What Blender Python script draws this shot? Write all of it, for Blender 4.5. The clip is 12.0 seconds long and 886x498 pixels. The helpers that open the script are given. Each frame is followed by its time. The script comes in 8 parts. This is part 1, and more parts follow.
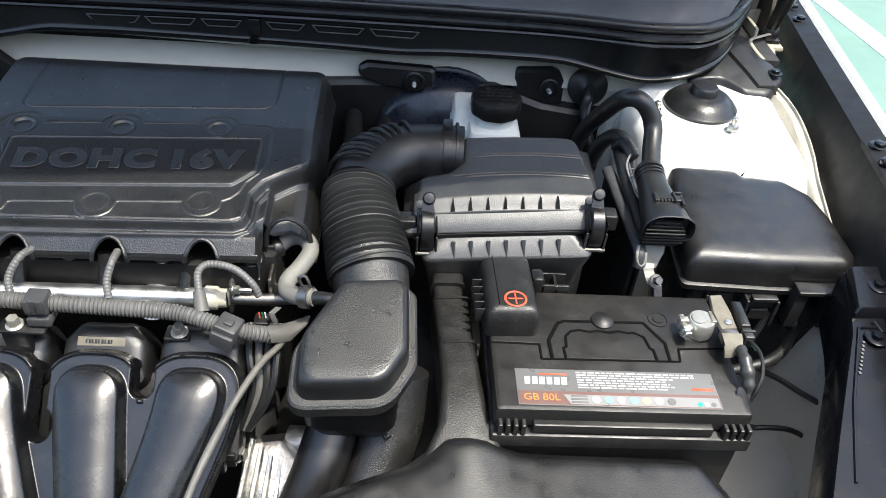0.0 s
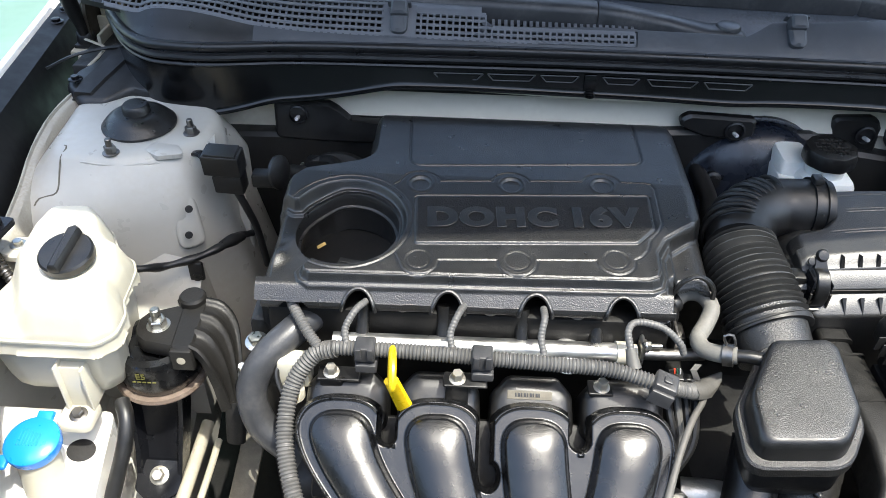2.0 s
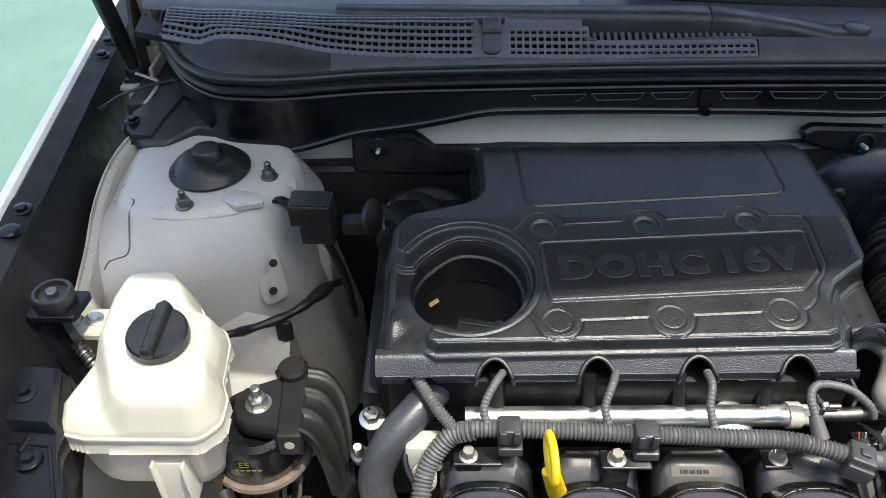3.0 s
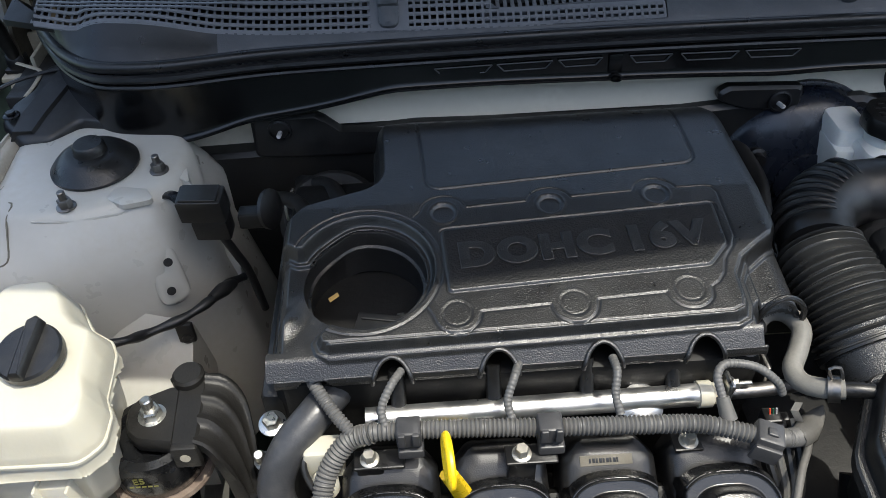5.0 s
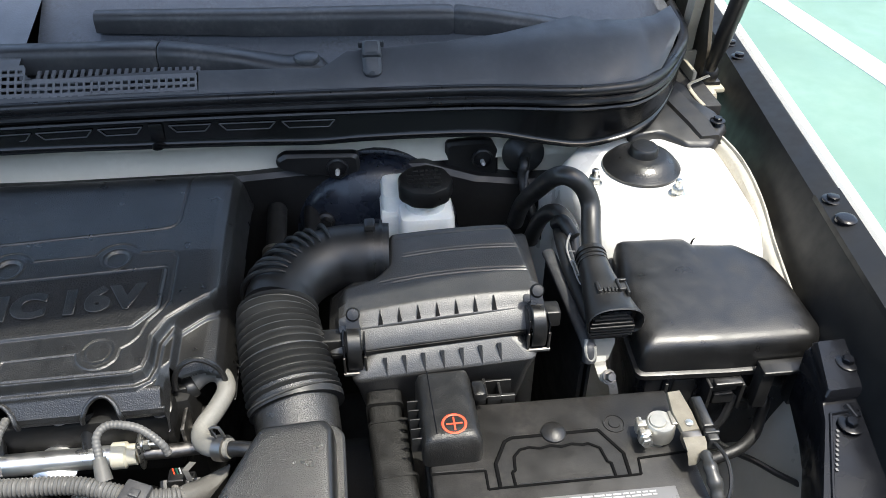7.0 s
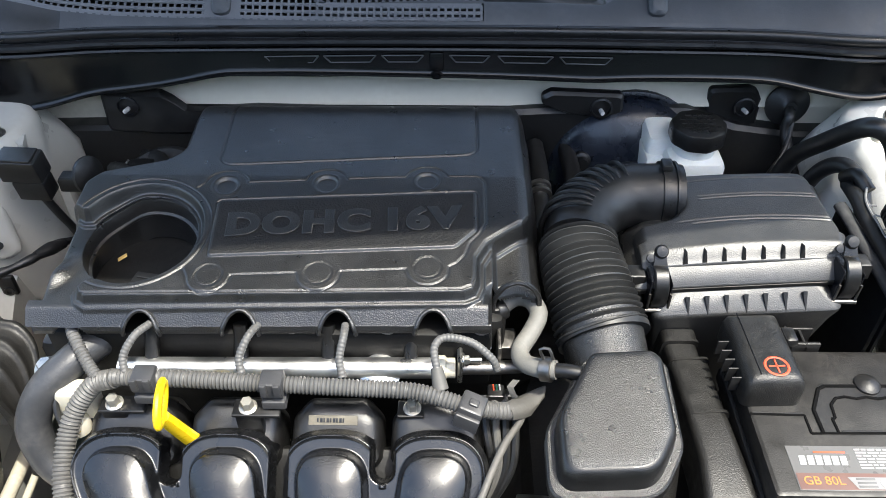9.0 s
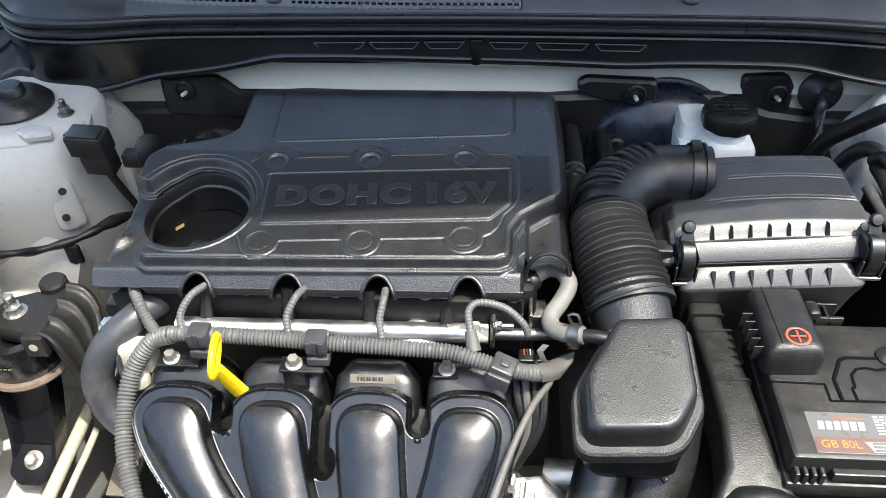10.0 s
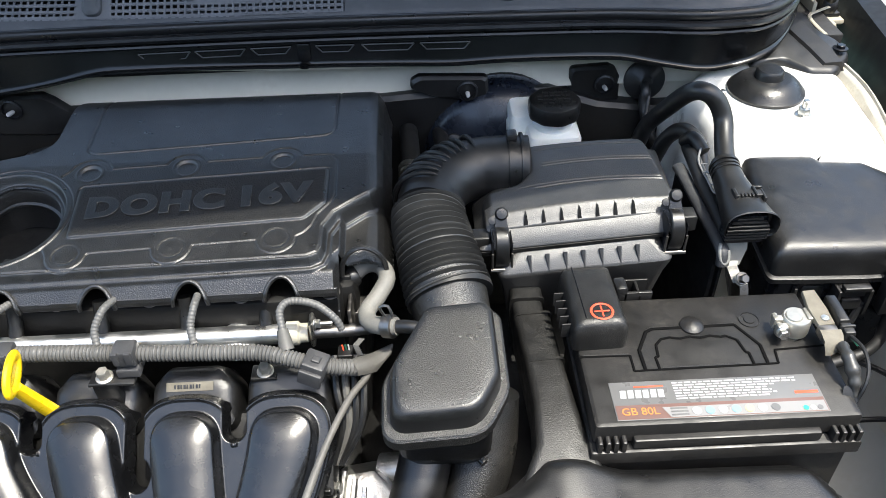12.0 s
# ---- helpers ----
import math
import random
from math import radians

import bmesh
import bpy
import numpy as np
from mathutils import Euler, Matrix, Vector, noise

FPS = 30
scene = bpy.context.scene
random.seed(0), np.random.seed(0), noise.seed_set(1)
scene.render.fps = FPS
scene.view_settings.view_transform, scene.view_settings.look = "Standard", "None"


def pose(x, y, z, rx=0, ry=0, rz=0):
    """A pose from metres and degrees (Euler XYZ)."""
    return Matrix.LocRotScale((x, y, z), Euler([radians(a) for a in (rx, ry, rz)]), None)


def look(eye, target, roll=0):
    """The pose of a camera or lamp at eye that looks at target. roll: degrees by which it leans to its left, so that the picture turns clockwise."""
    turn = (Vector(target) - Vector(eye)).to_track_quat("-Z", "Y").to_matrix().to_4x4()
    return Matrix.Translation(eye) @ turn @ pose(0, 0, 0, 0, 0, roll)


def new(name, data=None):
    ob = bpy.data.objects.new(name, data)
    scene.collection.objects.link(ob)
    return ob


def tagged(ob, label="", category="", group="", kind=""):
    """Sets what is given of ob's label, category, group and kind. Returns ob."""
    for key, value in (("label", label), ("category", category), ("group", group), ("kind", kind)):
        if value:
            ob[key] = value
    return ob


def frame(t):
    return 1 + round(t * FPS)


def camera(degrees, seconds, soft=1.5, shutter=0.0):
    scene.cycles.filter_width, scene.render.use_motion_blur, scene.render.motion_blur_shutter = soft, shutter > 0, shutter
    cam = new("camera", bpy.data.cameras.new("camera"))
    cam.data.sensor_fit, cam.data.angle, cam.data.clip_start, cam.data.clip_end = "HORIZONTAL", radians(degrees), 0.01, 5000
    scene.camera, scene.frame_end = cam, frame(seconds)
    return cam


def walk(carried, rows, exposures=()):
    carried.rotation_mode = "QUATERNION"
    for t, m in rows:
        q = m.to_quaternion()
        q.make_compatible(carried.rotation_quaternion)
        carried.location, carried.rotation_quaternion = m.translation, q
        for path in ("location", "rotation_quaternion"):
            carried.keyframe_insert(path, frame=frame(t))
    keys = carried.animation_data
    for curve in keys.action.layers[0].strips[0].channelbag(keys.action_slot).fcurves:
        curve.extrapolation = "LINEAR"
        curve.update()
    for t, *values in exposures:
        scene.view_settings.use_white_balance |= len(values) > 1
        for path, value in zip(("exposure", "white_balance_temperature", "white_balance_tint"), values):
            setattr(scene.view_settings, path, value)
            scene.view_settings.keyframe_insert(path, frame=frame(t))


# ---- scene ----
cam = camera(58.5, 12.0, soft=0.35)
PATH = [
    (0, (0.194, 0.067, 1.383), (0.319, 1.603, 0.109), 5.2),
    (0.5, (0.187, 0.093, 1.407), (0.234, 1.662, 0.169), 4.0),
    (1, (0.13, 0.067, 1.416), (0.101, 1.654, 0.198), 3.1),
    (1.5, (0.011, 0.065, 1.411), (-0.006, 1.648, 0.189), 2.9),
    (2, (-0.167, 0.069, 1.416), (-0.21, 1.632, 0.169), 1.5),
    (2.5, (-0.215, 0.118, 1.41), (-0.292, 1.673, 0.155), 0.7),
    (3, (-0.299, 0.189, 1.404), (-0.347, 1.734, 0.134), -1.4),
    (3.2, (-0.351, 0.223, 1.392), (-0.371, 1.761, 0.114), -1.9),
    (4.8, (-0.294, 0.262, 1.377), (-0.292, 1.74, 0.03), -3.1),
    (5, (-0.231, 0.237, 1.398), (-0.198, 1.714, 0.05), -2.6),
    (5.5, (-0.078, 0.197, 1.388), (0.095, 1.684, 0.062), -1.1),
    (6, (0.044, 0.205, 1.379), (0.333, 1.697, 0.079), 0.4),
    (6.5, (0.223, 0.182, 1.403), (0.429, 1.724, 0.146), 0.1),
    (6.7, (0.259, 0.18, 1.413), (0.444, 1.739, 0.174), 0.0),
    (8.3, (0.151, 0.189, 1.415), (0.232, 1.718, 0.128), 2.1),
    (8.5, (0.097, 0.181, 1.407), (0.124, 1.697, 0.102), 1.2),
    (9, (0.022, 0.169, 1.405), (-0.003, 1.664, 0.077), -0.2),
    (9.5, (0.015, 0.157, 1.406), (-0.061, 1.65, 0.078), -1.3),
    (10, (0.029, 0.114, 1.41), (-0.1, 1.611, 0.09), -1.9),
    (10.5, (0.063, 0.092, 1.404), (-0.04, 1.599, 0.093), -2.1),
    (11, (0.138, 0.102, 1.398), (0.137, 1.626, 0.102), -1.9),
    (11.5, (0.212, 0.102, 1.401), (0.269, 1.636, 0.119), -2.0),
    (12, (0.153, 0.099, 1.395), (0.186, 1.623, 0.1), -1.7),
]
EXPOSURES = [(0, 1.47), (0.5, 1.46), (1, 1.46), (1.5, 1.67), (2, 1.67), (2.5, 1.38), (3, 1.16), (4.8, 0.96), (5.0, 0.96), (5.5, 1.66), (6, 1.95), (6.5, 1.55), (8.5, 1.38), (9, 1.69), (9.5, 1.97), (10, 1.75), (10.5, 1.73), (11, 1.91), (11.5, 1.75), (12, 1.56)]
walk(cam, [(t, look(eye, target, roll)) for t, eye, target, roll in PATH], [(t, stops, 6650, 5) for t, stops in EXPOSURES])

# ---------------------------------------------------------------- light
world = bpy.data.worlds.new("sky")
scene.world = world
world.use_nodes = True
_n = world.node_tree.nodes
_bg = _n["Background"]
_sky = _n.new("ShaderNodeTexSky")
_sky.sky_type = "NISHITA"
_sky.sun_disc = False
_sky.dust_density = 3.0
SUN_FROM = Vector((0.28, -0.20, 1.0)).normalized()
_sky.sun_elevation = math.asin(SUN_FROM.z)
_sky.sun_rotation = math.atan2(SUN_FROM.x, SUN_FROM.y)
world.node_tree.links.new(_sky.outputs["Color"], _bg.inputs["Color"])
_bg.inputs["Strength"].default_value = 0.21
sun = new("sun", bpy.data.lights.new("sun", "SUN"))
sun.data.energy, sun.data.angle, sun.data.color = 2.4, radians(0.55), (1.0, 0.965, 0.91)
sun.matrix_world = look(SUN_FROM * 10, (0, 0, 0))
tagged(sun, kind="structure")


# ---------------------------------------------------------------- materials
def material(name, color, rough=0.5, metal=0.0, grain=0.0, grain_size=0.0012, dust=0.0, dust_color=(0.30, 0.28, 0.25),
             rough_var=0.1, wave=0.0, wave_size=0.03, spec=0.5, ior=1.5, coat=0.0, sss=0.0, color_var=0.12, patch=0.05, trans=0.0, grain_depth=0.0006):
    """Principled surface with grain relief, broad unevenness, and patchy dust; sizes in metres."""
    m = bpy.data.materials.new(name)
    m.use_nodes = True
    t = m.node_tree
    nodes, links = t.nodes, t.links
    b = nodes["Principled BSDF"]
    tc = nodes.new("ShaderNodeTexCoord")

    def noise_tex(size, detail=3.0):
        n = nodes.new("ShaderNodeTexNoise")
        n.inputs["Scale"].default_value = 1.0 / size
        n.inputs["Detail"].default_value = detail
        links.new(tc.outputs["Object"], n.inputs["Vector"])
        return n

    def ramp(src, lo, hi, a, c):
        r = nodes.new("ShaderNodeMapRange")
        r.inputs["From Min"].default_value, r.inputs["From Max"].default_value = lo, hi
        r.inputs["To Min"].default_value, r.inputs["To Max"].default_value = a, c
        links.new(src, r.inputs["Value"])
        return r

    def mix(fac, a, c):
        x = nodes.new("ShaderNodeMix")
        x.data_type = "RGBA"
        for sock, v in ((x.inputs[6], a), (x.inputs[7], c)):
            if isinstance(v, tuple):
                sock.default_value = (*v[:3], 1)
            else:
                links.new(v, sock)
        links.new(fac, x.inputs[0])
        return x.outputs[2]

    big = noise_tex(patch, 4.0)
    lo = tuple(c * (1 - color_var) for c in color)
    hi = tuple(min(1, c * (1 + color_var)) for c in color)
    col = mix(ramp(big.outputs["Fac"], 0.3, 0.7, 0, 1).outputs["Result"], lo, hi)
    if dust:
        fine = noise_tex(patch * 0.12, 5.0)
        both = nodes.new("ShaderNodeMath")
        both.operation = "MULTIPLY"
        links.new(ramp(big.outputs["Fac"], 0.42, 0.72, 0.15, 1).outputs["Result"], both.inputs[0])
        links.new(ramp(fine.outputs["Fac"], 0.35, 0.75, 0, dust).outputs["Result"], both.inputs[1])
        col = mix(both.outputs["Value"], col, dust_color)
    links.new(col, b.inputs["Base Color"])
    mid = noise_tex(patch * 0.4, 3.0)
    links.new(ramp(mid.outputs["Fac"], 0.3, 0.7, max(0.02, rough - rough_var), min(1, rough + rough_var)).outputs["Result"], b.inputs["Roughness"])
    b.inputs["Metallic"].default_value = metal
    b.inputs["Specular IOR Level"].default_value = spec
    b.inputs["IOR"].default_value = ior
    b.inputs["Coat Weight"].default_value = coat
    b.inputs["Coat Roughness"].default_value = 0.08
    if trans:
        b.inputs["Transmission Weight"].default_value = trans
    if sss:
        b.inputs["Subsurface Weight"].default_value = sss
        b.inputs["Subsurface Radius"].default_value = (0.012, 0.010, 0.007)
    last = None
    for amount, size, dist in ((wave, wave_size, 0.004), (grain, grain_size, grain_depth)):
        if amount:
            bump = nodes.new("ShaderNodeBump")
            bump.inputs["Strength"].default_value = amount
            bump.inputs["Distance"].default_value = dist
            links.new(noise_tex(size, 2.0).outputs["Fac"], bump.inputs["Height"])
            if last:
                links.new(last.outputs["Normal"], bump.inputs["Normal"])
            last = bump
    if last:
        links.new(last.outputs["Normal"], b.inputs["Normal"])
    return m


COVER = material("moulded_black_cover", (0.0070, 0.0069, 0.0070), 0.33, grain=0.95, grain_size=0.0013, grain_depth=0.0005, dust=0.06, rough_var=0.06, ior=1.68)
PEBBLED = material("pebbled_black_plastic", (0.0068, 0.0068, 0.0070), 0.56, grain=1.0, grain_size=0.0022, grain_depth=0.0008, dust=0.03, rough_var=0.06, ior=1.48, spec=0.30)
APRON = material("glossy_black_apron", (0.0030, 0.0031, 0.0034), 0.20, dust=0.012, wave=0.06, rough_var=0.05, spec=0.46)
GRAINY = material("grained_black_plastic", (0.0115, 0.0112, 0.0106), 0.31, grain=1.0, grain_size=0.0010, grain_depth=0.0007, dust=0.10, rough_var=0.05, ior=1.62)
AIRBOX = material("matt_grained_black_plastic", (0.019, 0.0186, 0.0178), 0.44, grain=0.8, grain_size=0.0012, grain_depth=0.0004, dust=0.09, rough_var=0.05, ior=1.80)
SATIN = material("satin_black_plastic", (0.0062, 0.0061, 0.0062), 0.37, grain=0.45, grain_size=0.0011, grain_depth=0.0004, dust=0.04, ior=1.55)
BATTERY_BLACK = material("battery_black_plastic", (0.0100, 0.0095, 0.0090), 0.44, grain=0.4, grain_size=0.0015, grain_depth=0.0004, dust=0.09, dust_color=(0.22, 0.19, 0.16))
GLOSS = material("glossy_black_manifold", (0.0042, 0.0044, 0.0050), 0.25, grain=0.34, grain_size=0.0014, grain_depth=0.0004, dust=0.07, dust_color=(0.12, 0.12, 0.12), wave=0.05, rough_var=0.08, ior=1.6)
RUBBER = material("black_rubber", (0.0085, 0.0085, 0.0087), 0.44, grain=0.25, grain_size=0.0010, grain_depth=0.0004, dust=0.03, ior=1.55)
SEAL = material("weatherstrip_rubber", (0.008, 0.008, 0.009), 0.36, grain=0.15, grain_size=0.002, dust=0.02)
GREY_RUBBER = material("grey_rubber_hose", (0.145, 0.140, 0.125), 0.62, grain=0.3, grain_size=0.002, dust=0.35, dust_color=(0.30, 0.28, 0.24), patch=0.02)
CONDUIT = material("grey_conduit_plastic", (0.092, 0.090, 0.086), 0.48, grain=0.2, grain_size=0.002, dust=0.25, dust_color=(0.20, 0.19, 0.17))
CLIP_GREY = material("grey_clip_plastic", (0.040, 0.040, 0.042), 0.42, grain=0.2, grain_size=0.002, dust=0.2, dust_color=(0.12, 0.115, 0.10), patch=0.02)
DARK_HOSE = material("dark_coolant_hose", (0.034, 0.035, 0.038), 0.42, grain=0.35, grain_size=0.002, dust=0.15)
PAINT = material("white_body_paint", (0.74, 0.73, 0.69), 0.32, grain=0.0, dust=0.22, dust_color=(0.42, 0.37, 0.29), wave=0.05, wave_size=0.05, coat=0.25, color_var=0.04, patch=0.09)
# Dusty white, darkened further to carry the left tower's shade.
BAY_PAINT = material("dusty_bay_paint_toned_for_shade", (0.42, 0.41, 0.375), 0.36, dust=0.40, dust_color=(0.36, 0.31, 0.23), wave=0.12, wave_size=0.04, color_var=0.07, patch=0.07)
BULKHEAD = material("beige_dusted_bulkhead_paint", (0.60, 0.56, 0.465), 0.42, dust=0.35, dust_color=(0.40, 0.34, 0.25), wave=0.10, wave_size=0.05, color_var=0.07, patch=0.09)
BLACK_PAINT = material("black_painted_steel", (0.0052, 0.0056, 0.0072), 0.23, dust=0.02, dust_color=(0.10, 0.095, 0.085), wave=0.06, patch=0.08, spec=0.3)
HEAD_BLACK = material("dull_black_head", (0.0050, 0.0048, 0.0046), 0.55, grain=0.4, grain_size=0.004, dust=0.12, dust_color=(0.02, 0.018, 0.015), spec=0.3)
RAIL_BLACK = material("dull_black_rail_paint", (0.0085, 0.0088, 0.0095), 0.50, dust=0.03, dust_color=(0.04, 0.037, 0.032), wave=0.05, patch=0.05, spec=0.22)
BELLOWS = material("dusty_ribbed_rubber", (0.027, 0.0268, 0.0258), 0.42, grain=0.2, grain_size=0.0012, grain_depth=0.0004, dust=0.12, dust_color=(0.12, 0.115, 0.10), patch=0.03, ior=1.55)
TAG = material("amber_paper", (0.55, 0.36, 0.12), 0.6)
SEAM = material("dusty_seam_paint", (0.36, 0.34, 0.29), 0.5, grain=0.2, grain_size=0.004, dust=0.6, dust_color=(0.20, 0.175, 0.13), wave=0.2, wave_size=0.02, patch=0.03)
DUST_CAP = material("grained_rubber_cap", (0.0085, 0.0085, 0.0088), 0.34, grain=0.5, grain_size=0.0018, grain_depth=0.0005, dust=0.03)
CAST_BLACK = material("black_cast_bracket", (0.0130, 0.0125, 0.0118), 0.44, grain=0.5, grain_size=0.003, dust=0.03, dust_color=(0.16, 0.13, 0.10), spec=0.25)
ALUMINIUM = material("cast_aluminium", (0.62, 0.61, 0.58), 0.45, metal=1.0, grain=0.8, grain_size=0.003, dust=0.45, dust_color=(0.35, 0.30, 0.23))
RAIL_METAL = material("bright_fuel_rail", (0.86, 0.85, 0.83), 0.36, metal=1.0, grain=0.1, grain_size=0.003, dust=0.05)
ZINC = material("zinc_plated_steel", (0.60, 0.59, 0.55), 0.34, metal=1.0, dust=0.25, patch=0.01)
STEEL_DARK = material("dark_steel", (0.20, 0.19, 0.18), 0.42, metal=1.0, dust=0.3, patch=0.015)
CREAM = material("cream_translucent_plastic", (0.47, 0.445, 0.365), 0.40, grain=0.1, grain_size=0.003, dust=0.10, dust_color=(0.5, 0.42, 0.28), sss=0.25, color_var=0.03)
MILKY = material("milky_fluid_tank_plastic", (0.70, 0.71, 0.68), 0.4, dust=0.15, sss=0.25, color_var=0.04, patch=0.02)
BLUE = material("bright_blue_plastic", (0.010, 0.22, 0.75), 0.30, dust=0.06, color_var=0.05)
YELLOW = material("bright_yellow_plastic", (0.88, 0.58, 0.01), 0.32, dust=0.05, color_var=0.06, patch=0.01)
RED = material("red_orange_print", (0.72, 0.075, 0.03), 0.5, color_var=0.05)
LABEL_GREY = material("grey_printed_label", (0.12, 0.118, 0.115), 0.35, color_var=0.05)
LABEL_SILVER = material("silver_printed_label", (0.215, 0.210, 0.203), 0.36, color_var=0.05)
LABEL_RED = material("salmon_printed_band", (0.145, 0.085, 0.072), 0.38, color_var=0.05)
LABEL_WHITE = material("white_print", (0.44, 0.435, 0.43), 0.45, color_var=0.03)
LABEL_ORANGE = material("orange_print", (0.62, 0.19, 0.045), 0.45, color_var=0.03)
LABEL_GREEN = material("green_print", (0.03, 0.45, 0.22), 0.45, color_var=0.03)
LABEL_BLUE = material("blue_print", (0.18, 0.40, 0.55), 0.45, color_var=0.03)
LABEL_YELLOW = material("yellow_print", (0.75, 0.62, 0.20), 0.45, color_var=0.03)
PAD = material("black_felt_pad", (0.034, 0.034, 0.034), 0.85, grain=0.6, grain_size=0.004, dust=0.1)
SENSOR_METAL = material("dull_sensor_plate", (0.135, 0.122, 0.095), 0.6, grain=0.3, grain_size=0.002, dust=0.4, dust_color=(0.22, 0.20, 0.16), patch=0.01, spec=0.3)
HINGE_DARK = material("dusty_dark_hinge_paint", (0.060, 0.052, 0.040), 0.6, grain=0.3, grain_size=0.003, dust=0.5, dust_color=(0.12, 0.10, 0.07), patch=0.04, spec=0.3)
OLIVE = material("yellow_green_paint_mark", (0.11, 0.105, 0.025), 0.5)
RUST = material("rusty_steel_rim", (0.20, 0.15, 0.115), 0.55, metal=0.4, dust=0.6, dust_color=(0.36, 0.32, 0.28), patch=0.01)
CLAMP = material("dull_brass_clamp", (0.46, 0.44, 0.39), 0.40, metal=0.8, dust=0.4, dust_color=(0.40, 0.37, 0.31), patch=0.008)
COWL = material("weathered_cowl_plastic", (0.125, 0.130, 0.142), 0.46, grain=0.3, grain_size=0.002, dust=0.25, dust_color=(0.15, 0.15, 0.152), patch=0.05)
DECK_STRIP = material("smooth_cowl_plastic", (0.060, 0.064, 0.072), 0.48, grain=0.25, grain_size=0.002, dust=0.2, dust_color=(0.13, 0.13, 0.13), patch=0.06, spec=0.35)
DECK_DUSTY = material("stained_cowl_plastic", (0.085, 0.093, 0.108), 0.5, grain=0.4, grain_size=0.002, dust=0.9, dust_color=(0.030, 0.027, 0.024), patch=0.035)
HINGE_METAL = material("dusty_beige_hinge_metal", (0.36, 0.33, 0.26), 0.55, grain=0.2, grain_size=0.003, dust=0.5, dust_color=(0.20, 0.17, 0.12), patch=0.03)
WIPER = material("wiper_arm_black", (0.030, 0.031, 0.034), 0.42, dust=0.15)
GLASS = material("dark_windscreen_glass", (0.012, 0.013, 0.015), 0.05, dust=0.06, rough_var=0.02, spec=0.6)
GAP = material("shadow_gap_black", (0.0018, 0.0018, 0.0018), 0.8, spec=0.1)
# Sooty metal; also the shade colour of punched holes and the cowl trough.
DEEP = material("soot_and_shade_black", (0.010, 0.0095, 0.009), 0.6, grain=0.5, grain_size=0.004, dust=0.2, dust_color=(0.05, 0.042, 0.035))
BOOSTER = material("booster_black_paint", (0.010, 0.013, 0.021), 0.28, wave=0.05)
LEAD_GREY = material("taped_cable_grey", (0.085, 0.082, 0.075), 0.6, grain=0.5, grain_size=0.004, dust=0.25, dust_color=(0.22, 0.2, 0.17))
GREEN_WIRE = material("green_wire", (0.015, 0.10, 0.06), 0.45)
DUCT_DUSTY = material("dusty_black_duct_plastic", (0.0090, 0.0088, 0.0084), 0.42, grain=0.7, grain_size=0.0012, grain_depth=0.0005, dust=0.10, dust_color=(0.18, 0.17, 0.15), patch=0.03, ior=1.45)
PALE_BRACKET = material("pale_zinc_bracket", (0.24, 0.235, 0.215), 0.42, grain=0.3, grain_size=0.003, dust=0.5, dust_color=(0.24, 0.22, 0.18), patch=0.012)


# ---------------------------------------------------------------- shape helpers: every one gives (verts, faces)
def join(*geos):
    vs, fs = [], []
    for v, f in geos:
        k = len(vs)
        vs.extend(v)
        fs.extend([tuple(i + k for i in q) for q in f])
    return vs, fs


def moved(geo, m):
    return [m @ Vector(v) for v in geo[0]], geo[1]


def loft(rings, cap0=True, cap1=True, closed=True):
    n = len(rings[0])
    vs = [Vector(p) for r in rings for p in r]
    fs = []
    for i in range(len(rings) - 1):
        for j in range(n if closed else n - 1):
            k = (j + 1) % n
            fs.append((i * n + j, i * n + k, (i + 1) * n + k, (i + 1) * n + j))
    if cap0:
        fs.append(tuple(reversed(range(n))))
    if cap1:
        fs.append(tuple(range((len(rings) - 1) * n, len(rings) * n)))
    return vs, fs


def fillet(pts, r, n=4):
    """A plan outline (anticlockwise) with its corners rounded; r may be one radius or one a corner."""
    out = []
    m = len(pts)
    for i in range(m):
        p, a, c = Vector(pts[i]), Vector(pts[i - 1]), Vector(pts[(i + 1) % m])
        rr = r[i] if isinstance(r, (list, tuple)) else r
        u, w = (a - p), (c - p)
        lu, lw = u.length, w.length
        u, w = u / lu, w / lw
        half = math.acos(max(-1, min(1, u.dot(w)))) / 2
        d = min(rr / max(0.05, math.tan(half)), lu * 0.48, lw * 0.48)
        s, e = p + u * d, p + w * d
        for k in range(n + 1):
            t = k / n
            out.append((s * (1 - t) ** 2 + p * 2 * t * (1 - t) + e * t * t))
    return [(q.x, q.y) for q in out]


def inset(pts, d):
    """The outline drawn in by d."""
    if abs(d) < 1e-7:
        return list(pts)
    if d > 0.0035:
        xs, ys = [p[0] for p in pts], [p[1] for p in pts]
        cx, cy, hw, hh = (min(xs) + max(xs)) / 2, (min(ys) + max(ys)) / 2, (max(xs) - min(xs)) / 2, (max(ys) - min(ys)) / 2
        return [(cx + (x - cx) * max(0.1, 1 - d / hw), cy + (y - cy) * max(0.1, 1 - d / hh)) for x, y in pts]
    out = []
    m = len(pts)
    for i in range(m):
        a, c = Vector(pts[i - 1]), Vector(pts[(i + 1) % m])
        t = c - a
        if t.length < 1e-9:
            out.append(pts[i])
            continue
        t.normalize()
        out.append((pts[i][0] - t.y * d, pts[i][1] + t.x * d))
    return out


def prism(outline, profile, top=None):
    """Rings of an outline at (height, inset) steps. top(x, y) lifts the heights, for a sloping lid."""
    rings = []
    for z, d in profile:
        rings.append([(x, y, z + (top(x, y) if top else 0)) for x, y in inset(outline, d)])
    return loft(rings)


